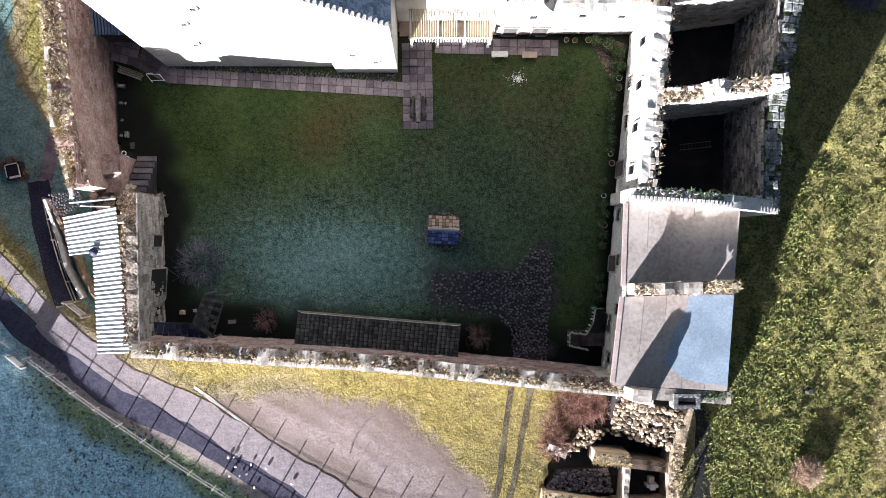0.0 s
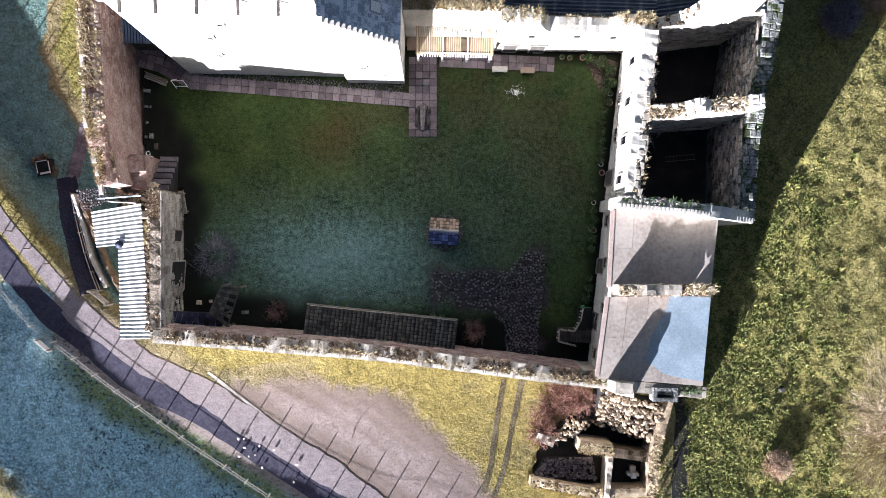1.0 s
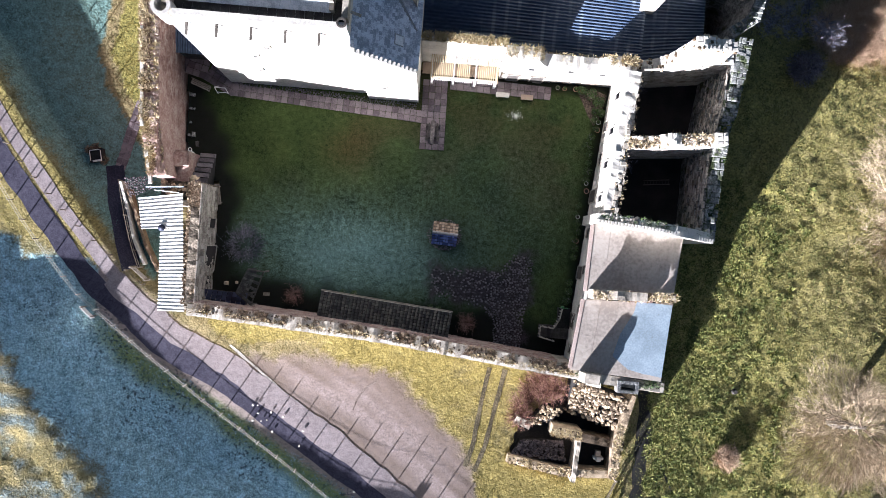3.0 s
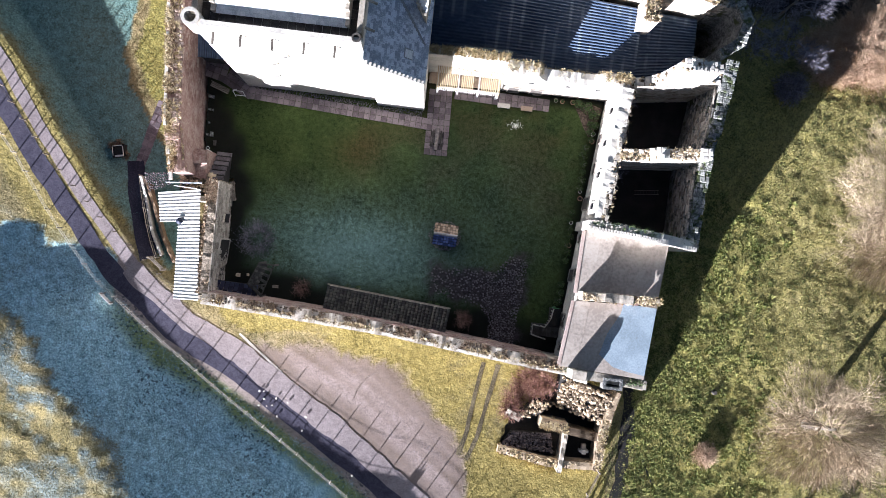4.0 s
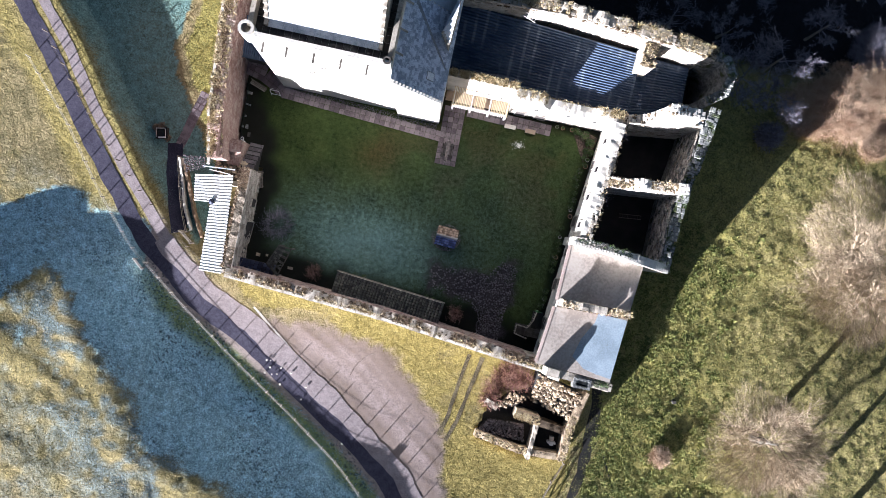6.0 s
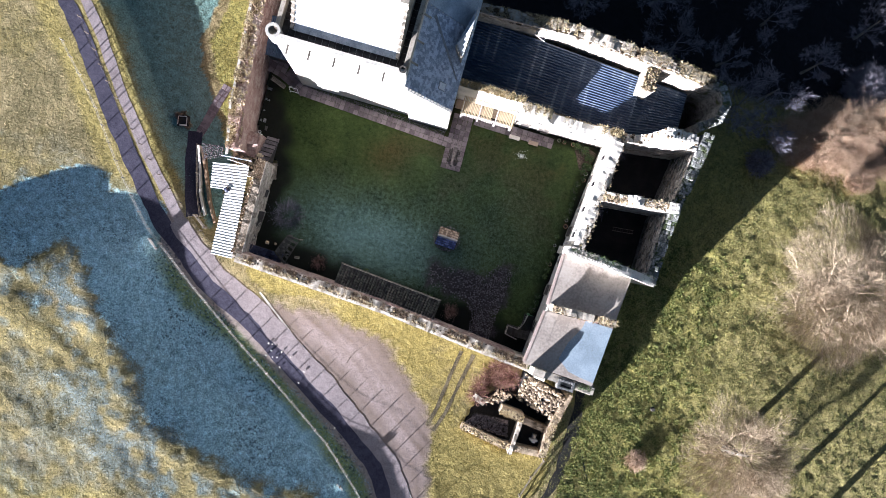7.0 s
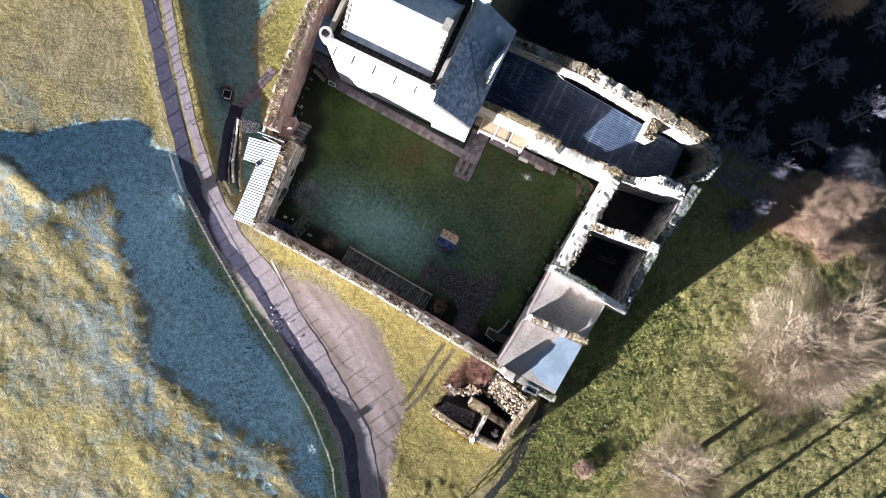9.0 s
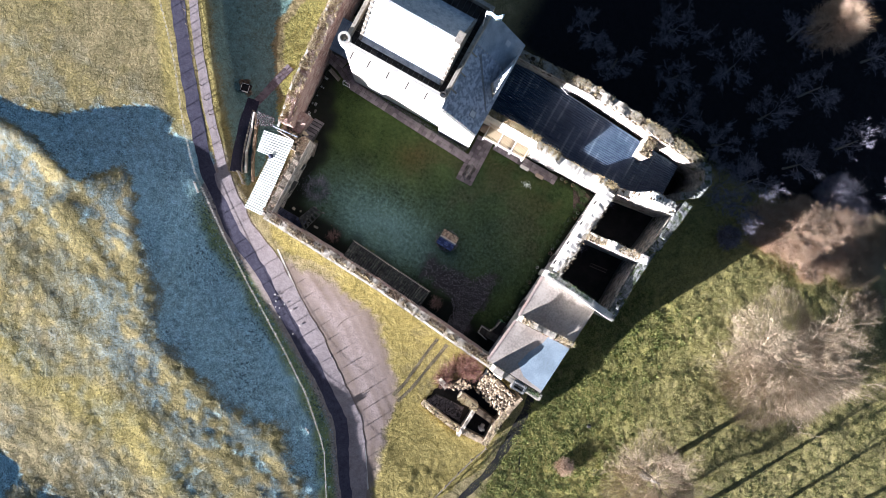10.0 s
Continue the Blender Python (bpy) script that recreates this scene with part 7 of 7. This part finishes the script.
tagged(wall("ramp_kerb", [(-29.75, 4.1), (-28.95, 1.9), (-28.05, -1.1), (-26.9, -3.3)], 0.24, -2.6, [(0, -1.3), (1, -1.05)], M_PALE, jag=0.05, seed=6, side=-0.2), "white-topped retaining wall beside the ramp", "wall", kind="structure")
tagged(wall("ramp_bank_wall", [(-29.2, 3.4), (-28.1, 0.9), (-27.0, -1.7), (-25.7, -3.9)], 0.3, -2.6, [(0, -1.3), (1, -1.1)], M_BRACKEN, jag=0.08, seed=7, side=-0.1), "reddish bank wall beside the ramp", "wall", kind="structure")
strip("ramp", [(-31.0, 5.6), (-30.7, 4.2), (-30.04, 1.66), (-29.06, -1.3), (-28.1, -3.8)], -0.8, 0.75, 0.04, M_ASPHALT, "dark paved ramp towards the gate", "path", wob=0.05)
strip("grass_path", [(-28.75, 11.6), (-29.25, 9.8), (-29.8, 7.8), (-30.6, 5.3)], -0.5, 0.5, 0.03, M_SLAB, "slab path across the grass", "path", wob=0.04)
for i in range(9):
    p, d = along([(-28.85, 11.3), (-29.25, 9.8), (-29.8, 7.8), (-30.4, 6.0)], i / 8)
    for s in (-0.27, 0.27):
        o = new("slab", SLABS[i % 4])
        o.parent = bpy.data.objects["grass_path"]
        o.matrix_basis = Matrix.LocRotScale((p.x - d.y * s, p.y + d.x * s, ground_z(p.x, p.y) + 0.0), Euler((0, 0, math.atan2(d.y, d.x))), (0.56, 0.5, 0.07))
cobble_field("cobble_bank", [(-29.23, 4.37), (-26.95, 4.66), (-26.74, 3.65), (-28.12, 2.90), (-28.62, 2.70)], 260, 0.24, -0.75, M_COBBLE, "mossy cobbled bank beside the gatehouse", "cobbles", 44, singles=150)
pit = empty("stone_trough", "dark open pit framed by pale boards", "pit", at=(*(-32.48, 6.27), -2.3), rz=12)
Build().box((-0.62, -0.55, -0.3), (0.62, 0.62, 0.35)).ob("base", M_DARK, pit)
for lo, hi in (((-0.5, 0.5, 0.35), (0.42, 0.55, 0.5)), ((-0.3, -0.55, 0.35), (0.5, -0.4, 0.5)), ((0.44, -0.38, 0.35), (0.49, 0.45, 0.45)), ((-0.55, -0.4, 0.35), (-0.51, 0.48, 0.45))):
    Build().box(lo, hi).ob("board", M_PALE, pit)
for k, (dx, dy) in enumerate(((-0.8, 0.5), (0.7, -0.3), (-0.2, 0.8))):
    twig_bush(pit.location.x + dx, pit.location.y + dy, 0.5, 0.4, M_BRACKEN, "reddish dead bracken beside the pit", 400 + k, z=-2.4, n=90, thick=0.02, name="bracken_clump")
gate = empty("timber_gate", "short timber field gate standing in the fence", "gate", at=(*(-27.07, -4.12), -1.0), rz=-38)
for i in range(5):
    Build().box((-0.8, -0.04, 0.15 + i * 0.22), (0.8, 0.04, 0.26 + i * 0.22)).ob("board", M_WOOD, gate)
for s in (-0.85, 0.85):
    Build().box((s - 0.08, -0.08, -0.2), (s + 0.08, 0.08, 1.35)).ob("post", M_WOOD, gate)
sign = empty("road_sign", "square sign on a timber post by the road", "sign", at=(-3.9, -28.6, -1.9), rz=-30)
Build().box((-0.06, -0.06, -0.2), (0.06, 0.06, 2.0)).ob("post", M_WOOD, sign)
Build().box((-0.45, -0.1, 1.1), (0.45, -0.062, 1.9)).ob("panel", M_WHITE, sign)
board2 = empty("white_board", "white board fixed to the roadside fence", "board", at=(*(-31.36, -7.94), -0.75), rz=-40)
Build().box((-0.75, -0.03, 0.3), (0.75, 0.03, 1.05)).ob("plank", M_WHITE, board2)
for k in (-0.6, 0.6):
    Build().box((k - 0.04, 0.03, -0.3), (k + 0.04, 0.11, 1.05)).ob("post", M_WOOD, board2)
rng = random.Random(77)
for i, px in enumerate(((-16.07, -15.29), (-15.56, -15.98), (-14.71, -16.55), (-15.22, -16.67), (-15.99, -16.66), (-14.37, -15.82), (-13.22, -16.13), (-15.64, -15.26), (-6.31, -22.54), (-11.60, -18.68), (-11.36, -17.29), (-14.14, -17.55))):
    b = Build().lump((0, 0, 0), rng.uniform(0.08, 0.15), rng, squash=0.4)
    o = tagged(b.ob("roadside_stone", M_PALE), "pale loose stone lying on the road", "stone", "stones on the road")
    o.matrix_basis = pose(px[0], px[1], ground_z(*px) + 0.13)
strip("apron_edging", [(-18.6, -10.0), (-12.8, -14.3), (-5.3, -19.4), (-1.4, -22.3), (3.1, -26.5), (6.8, -32.2)], -0.09, 0.09, 0.02, M_PALE, "thin pale worn edging between road and gravel", "edging", wob=0.05, seed=9, cross=1)
M_TRACK = material("trodden_soil", ((0.05, 0.042, 0.024), (0.105, 0.085, 0.05), (0.18, 0.15, 0.09)), 0.6, bump=0.7, fine=12, punch=1.6, relief=0.05)
M_MARK = material("tyre_mark", ((0.10, 0.075, 0.06), (0.19, 0.148, 0.125), (0.29, 0.235, 0.205)), 0.4, bump=0.7, fine=26, punch=1.4)
for k, pts in enumerate(([(-7.0, -15.1), (-6.7, -13.9), (-6.0, -12.9), (-5.1, -12.4)],)):
    strip("tyre_mark", pts, -0.06, 0.06, 0.012, M_MARK, "curved tyre mark in the gravel", "track", wob=0.07, seed=30 + k, cross=2)
for k, pts in enumerate(([(5.23, -10.36), (4.72, -13.60), (4.23, -17.50), (3.61, -19.66)], [(6.74, -10.46), (6.06, -14.05), (5.35, -17.94), (4.56, -20.10)])):
    strip("wheel_track", pts, -0.22, 0.22, 0.03, M_TRACK, "worn wheel track through the grass", "track", wob=0.06, seed=k)
Build().tube([(0, 0, -0.1), (0, 0, 0.1), (0, 0, 0.32)], [0.3, 0.22, 0.2], 9).ob("cut_stump", M_DARKWOOD)
st = tagged(bpy.data.objects["cut_stump"], "cut tree stump in the rough grass", "stump")
st.matrix_basis = pose(*(28.84, -11.10), -3.05)

# a near-black strip painted for the shaded face of a bank
strip("shaded_bank_strip", [(19.9, -9.5), (20.3, -12.5), (20.6, -17), (20.0, -23), (18.4, -28)], -0.5, 0.5, 0.03, M_DARK, "dark strip painting the shaded side of the bank below the range", "path", wob=0.2, seed=12)
for k, pts in enumerate(([(22.0, -18), (24.2, -22), (24.6, -28), (24.2, -36)],)):
    strip("trodden_line", pts, -0.09, 0.09, 0.025, M_DARK, "narrow dark trodden line through rough grass", "track", wob=0.08, seed=13 + k)

# ---- trees ----
def bare_tree(name, x, y, z, height, spread, seed, twig, label, limbs=8, sub=6, sub2=6, twigs=5, trunk=0.28, fork=0.3, thick=1.0, haze=0):
    t = empty(name, label, "tree", at=(x, y, z))
    rng = random.Random(seed)
    tr, cr = Build(), Build()
    top = Vector((rng.uniform(-0.6, 0.6), rng.uniform(-0.6, 0.6), height * 0.62))
    tr.tube([(0, 0, -0.3), (0, 0, height * fork * 0.5), top * 0.6, top], [trunk * 1.3, trunk, trunk * 0.7, trunk * 0.3], 8)

    def grow(p, d, l, r, k):
        q1 = p + d * l * 0.5 + Vector((rng.gauss(0, 0.06), rng.gauss(0, 0.06), rng.gauss(0, 0.04))) * l
        q2 = p + d * l + Vector((rng.gauss(0, 0.1), rng.gauss(0, 0.1), rng.gauss(0, 0.05))) * l
        if k < 3:
            cr.tube([p, q1, q2], [r, r * 0.7, r * 0.35], 5 if k == 0 else 3, cap=False)
        else:
            cr.tube([p, q2], [r, r * 0.5], 3, cap=False)
        if k >= 3:
            return
        for _ in range((sub, sub2, twigs)[k]):
            u = rng.uniform(0.25, 1.0)
            s = p.lerp(q1, u * 2) if u < 0.5 else q1.lerp(q2, u * 2 - 1)
            e = (d + Vector((rng.gauss(0, 0.5 + 0.2 * k), rng.gauss(0, 0.5 + 0.2 * k), rng.gauss(0.12, 0.35)))).normalized()
            grow(s, e, l * rng.uniform(0.42, 0.62), max(r * 0.45, 0.012 * thick), k + 1)

    for i in range(limbs):
        a = 2 * math.pi * i / limbs + rng.uniform(-0.9, 0.9)
        h = rng.uniform(fork, 0.6) * height
        up = rng.uniform(0.25, 0.95)
        d = Vector((math.cos(a), math.sin(a), up)).normalized()
        grow(top * (h / (height * 0.62)), d, spread * rng.uniform(0.4, 0.75), trunk * 0.2, 0)
    fine = Build()
    for _ in range(haze):
        a, s = rng.uniform(0, 6.28), math.sqrt(rng.random())
        R = spread * 0.86 * (0.86 + 0.14 * math.sin(3 * a + seed) + 0.08 * math.sin(7 * a))
        dome = height * (0.34 + 0.52 * math.sqrt(max(0.0, 1 - s * s)))
        p = Vector((math.cos(a) * s * R, math.sin(a) * s * R, dome * rng.uniform(0.62, 1.0)))
        d = Vector((math.cos(a) * (0.3 + s), math.sin(a) * (0.3 + s), rng.uniform(0, 0.9))).normalized() + Vector((rng.gauss(0, 0.45), rng.gauss(0, 0.45), rng.gauss(0, 0.3)))
        fine.tube([p, p + d * rng.uniform(0.4, 1.0)], [0.011, 0.006], 3, cap=False)
    tr.ob("trunk", M_BARK, t)
    crown = cr.ob("crown", twig, t)
    if haze:
        fine.ob("fine_twig_mass", twig, crown)
    return t


bare_tree("field_tree", *(46.19, 8.68), -3.2, 9.0, 10.8, 1, M_TWIG, "large bare spreading tree with pale sunlit twigs", limbs=18, sub=9, sub2=8, twigs=10, trunk=0.4, fork=0.2, thick=0.7, haze=27000)
bare_tree("field_tree", *(38.4, -13.2), -3.0, 7.4, 7.0, 2, M_TWIG, "bare pale tree in the rough grass", limbs=14, sub=8, sub2=8, twigs=9, trunk=0.42, fork=0.3, thick=0.7, haze=9000)
twig_bush(*(28.33, -17.34), 1.4, 1.1, M_TWIGRED, "reddish bare bush in the rough grass", 15, z=-3.0, n=420, thick=0.02)
# the thickets in shade get the darker twig colour
for i, (px, r, h, mat) in enumerate((((40.31, 25.0), 4.6, 3.4, M_TWIGRED), ((45.2, 26.2), 4.6, 3.6, M_TWIGRED), ((36.6, 23.9), 3.2, 2.4, M_TWIGRED), ((50.2, 29.2), 3.4, 4.0, M_TWIG), ((49.95, 25.25), 3.2, 3.0, M_TWIG), ((44.85, 21.54), 1.8, 1.3, M_TWIGRED), ((43.20, 32.22), 2.8, 4.0, M_SHADETWIG), ((46.5, 31.0), 2.2, 3.6, M_SHADETWIG), ((53.77, 21.27), 2.2, 2.0, M_TWIG), ((32.66, 19.98), 1.6, 3.0, M_SHADETWIG))):
    twig_bush(*px, r, h, mat, "dense bare thicket with reddish winter twigs", 160 + i, z=ground_z(*px) - 0.1, n=int(260 * r), thick=0.009, name="thicket", category="thicket", rooted=0.85, haze=int(560 * r * r))
bare_tree("reddish_tree", 30.6, 50.0, ground_z(30.6, 50.0), 13.0, 3.6, 77, M_TWIGRED, "tall bare tree with a sunlit reddish crown", limbs=12, sub=7, sub2=6, twigs=5, trunk=0.2, fork=0.5, haze=6000)
WOOD = [(3, 33), (9, 31.5), (15, 34), (20, 29.5), (26, 31), (31, 27), (29, 36), (36, 33), (23, 39), (13, 41), (5, 43), (33, 42), (41, 38), (46, 45), (39, 50), (27, 49), (16, 51), (49, 35), (53, 50), (31, 23.5), (44, 57), (33, 58), (58, 42), (8, 55), (28, 25)]
for i, (x, y) in enumerate(WOOD):
    r = random.Random(i)
    bare_tree("woodland_tree", x + r.uniform(-1, 1), y + r.uniform(-1, 1), ground_z(x, y) - 0.2, r.uniform(6, 10), r.uniform(3.2, 5.0), 200 + i, M_SHADETWIG, "bare woodland tree in deep shade", limbs=9, sub=7, sub2=6, twigs=5, trunk=0.16, fork=0.22)
for i, (x, y, h) in enumerate(((41, -24.3, 11), (45.9, -27, 12), (56, -20, 11), (30, -38, 10))):
    bare_tree("edge_tree", x, y, ground_z(x, y), h, 4.5, 300 + i, M_TWIG, "tall bare tree at the field edge", limbs=7, sub=5, sub2=4, twigs=3, trunk=0.4, fork=0.45)

# ---- grass tufts ----
def tuft_field(name, test, n, height, width, mat, label, seed, area):
    """Leaning blades as one mesh."""
    rg = np.random.default_rng(seed)
    x, y = rg.uniform(area[0], area[1], n), rg.uniform(area[2], area[3], n)
    clumpy = vnoise(x, y, 1.1, seed) * 0.4 + vnoise(x, y, 2.6, seed + 1) * 0.6
    ok = test(x, y) & (clumpy > rg.uniform(0.15, 0.75, n))
    ok &= ~inside(x, y, CASTLE) & (dist_line(x, y, ROAD) > 1.7) & ~inside(x, y, GRAVEL)
    x, y = x[ok], y[ok]
    z = surface(x, y) - 0.03
    k = len(x)
    v = np.zeros((k, 3, 3, 3))
    for b in range(3):
        a = rg.uniform(0, 2 * np.pi, k)
        w = width * rg.uniform(0.6, 1.4, k)
        h = height * rg.uniform(0.5, 1.3, k)
        l = h * rg.uniform(0.8, 2.2, k)
        ox, oy = rg.normal(0, width, k), rg.normal(0, width, k)
        v[:, b, 0] = np.stack([x + ox - w * np.sin(a), y + oy + w * np.cos(a), z], -1)
        v[:, b, 1] = np.stack([x + ox + w * np.sin(a), y + oy - w * np.cos(a), z], -1)
        v[:, b, 2] = np.stack([x + ox + l * np.cos(a), y + oy + l * np.sin(a), z + h], -1)
    m = k * 9
    me = bpy.data.meshes.new(name)
    me.vertices.add(m)
    me.vertices.foreach_set("co", v.astype(np.float32).ravel())
    me.loops.add(m)
    me.loops.foreach_set("vertex_index", np.arange(m, dtype=np.int32))
    me.polygons.add(m // 3)
    me.polygons.foreach_set("loop_start", np.arange(0, m, 3, dtype=np.int32))
    me.update(calc_edges=True)
    me.validate()
    me.materials.append(mat)
    return tagged(new(name, me), label, "grass", kind="stuff")


M_T_LUSH = material("lush_tuft", ((0.030, 0.042, 0.009), (0.15, 0.155, 0.036), (0.34, 0.30, 0.11)), 0.5, bump=0, island=0.9)
M_T_BANK = material("bank_tuft", ((0.13, 0.105, 0.024), (0.25, 0.20, 0.05), (0.38, 0.31, 0.10)), 0.4, bump=0, island=0.7)
M_T_GOLD = material("golden_tuft", ((0.10, 0.095, 0.035), (0.22, 0.185, 0.075), (0.36, 0.29, 0.15)), 0.4, bump=0, island=0.9)
M_T_FROST = material("frosted_tuft", ((0.14, 0.26, 0.33), (0.30, 0.47, 0.57), (0.56, 0.72, 0.80)), 0.4, bump=0, island=0.7)
M_T_RIME = material("rimed_tuft", ((0.035, 0.085, 0.08), (0.085, 0.175, 0.165), (0.18, 0.29, 0.28)), 0.4, bump=0, island=0.7)
east_zone = lambda x, y: (x > 18.5) & (y < 30 - 0.2 * (x - 20)) & (y > -60)
gold_zone = lambda x, y: inside(x, y, [(-21, -7.2), (11, -9.8), (19, -11), (18, -24), (14, -40), (9, -36), (4.5, -20), (-10, -10), (-20, -10.5)])
# golden or frosted blades are picked by the computed shade
sw_zone = lambda x, y: southw_zone(x, y) & (shade_frost(x, y) < 0.5)
shady_zone = lambda x, y: shade_frost(x, y) > 0.95
moat_zone = lambda x, y: inside(x, y, [(-62, 48), (-44, 17), (-36.5, 6.5), (-29.5, -1.5), (-27, 3), (-29.2, 7.5), (-31.6, 12.5), (-33, 16), (-33.4, 45)])
tuft_field("rough_grass", east_zone, 400000, 0.085, 0.05, M_T_LUSH, "tussocky green and straw-coloured rough grass", 1, (18, 74, -55, 35))
tuft_field("bank_grass", gold_zone, 110000, 0.05, 0.035, M_T_BANK, "short sunlit golden winter grass", 2, (-22, 20, -42, -6))
tuft_field("field_tussocks", sw_zone, 300000, 0.065, 0.04, M_T_GOLD, "golden tussocks over the sunlit field", 3, (-68, 10, -58, 30))
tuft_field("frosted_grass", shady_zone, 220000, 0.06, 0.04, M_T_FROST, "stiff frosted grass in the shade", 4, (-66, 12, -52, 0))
tuft_field("rimed_grass", moat_zone, 120000, 0.05, 0.035, M_T_RIME, "short teal rimed grass in the shade", 6, (-62, -26, -2, 48))
tuft_field("green_grass", lambda x, y: inside(x, y, [(-33, 45), (-32.4, 16), (-29, 8), (-27.5, 4), (-25, 4), (-25, 45)]), 26000, 0.05, 0.05, M_T_LUSH, "short sunlit green grass below the wall", 7, (-33.5, -25, 3, 45))
M_T_CLUMP = material("leafy_clump", ((0.060, 0.075, 0.015), (0.15, 0.165, 0.038), (0.31, 0.295, 0.09)), 0.6, bump=0, island=0.6)
tuft_field("leafy_clumps", lambda x, y: (x > 20.6) & (x < 34 + 3 * vnoise(x, y, 0.3, 91)) & (y < 9) & (vnoise(x, y, 1.9, 92) > 0.30 + 0.045 * np.maximum(0, x - 23)), 90000, 0.15, 0.085, M_T_CLUMP, "leafy green clumps in the rough grass", 8, (20, 37, -38, 10))
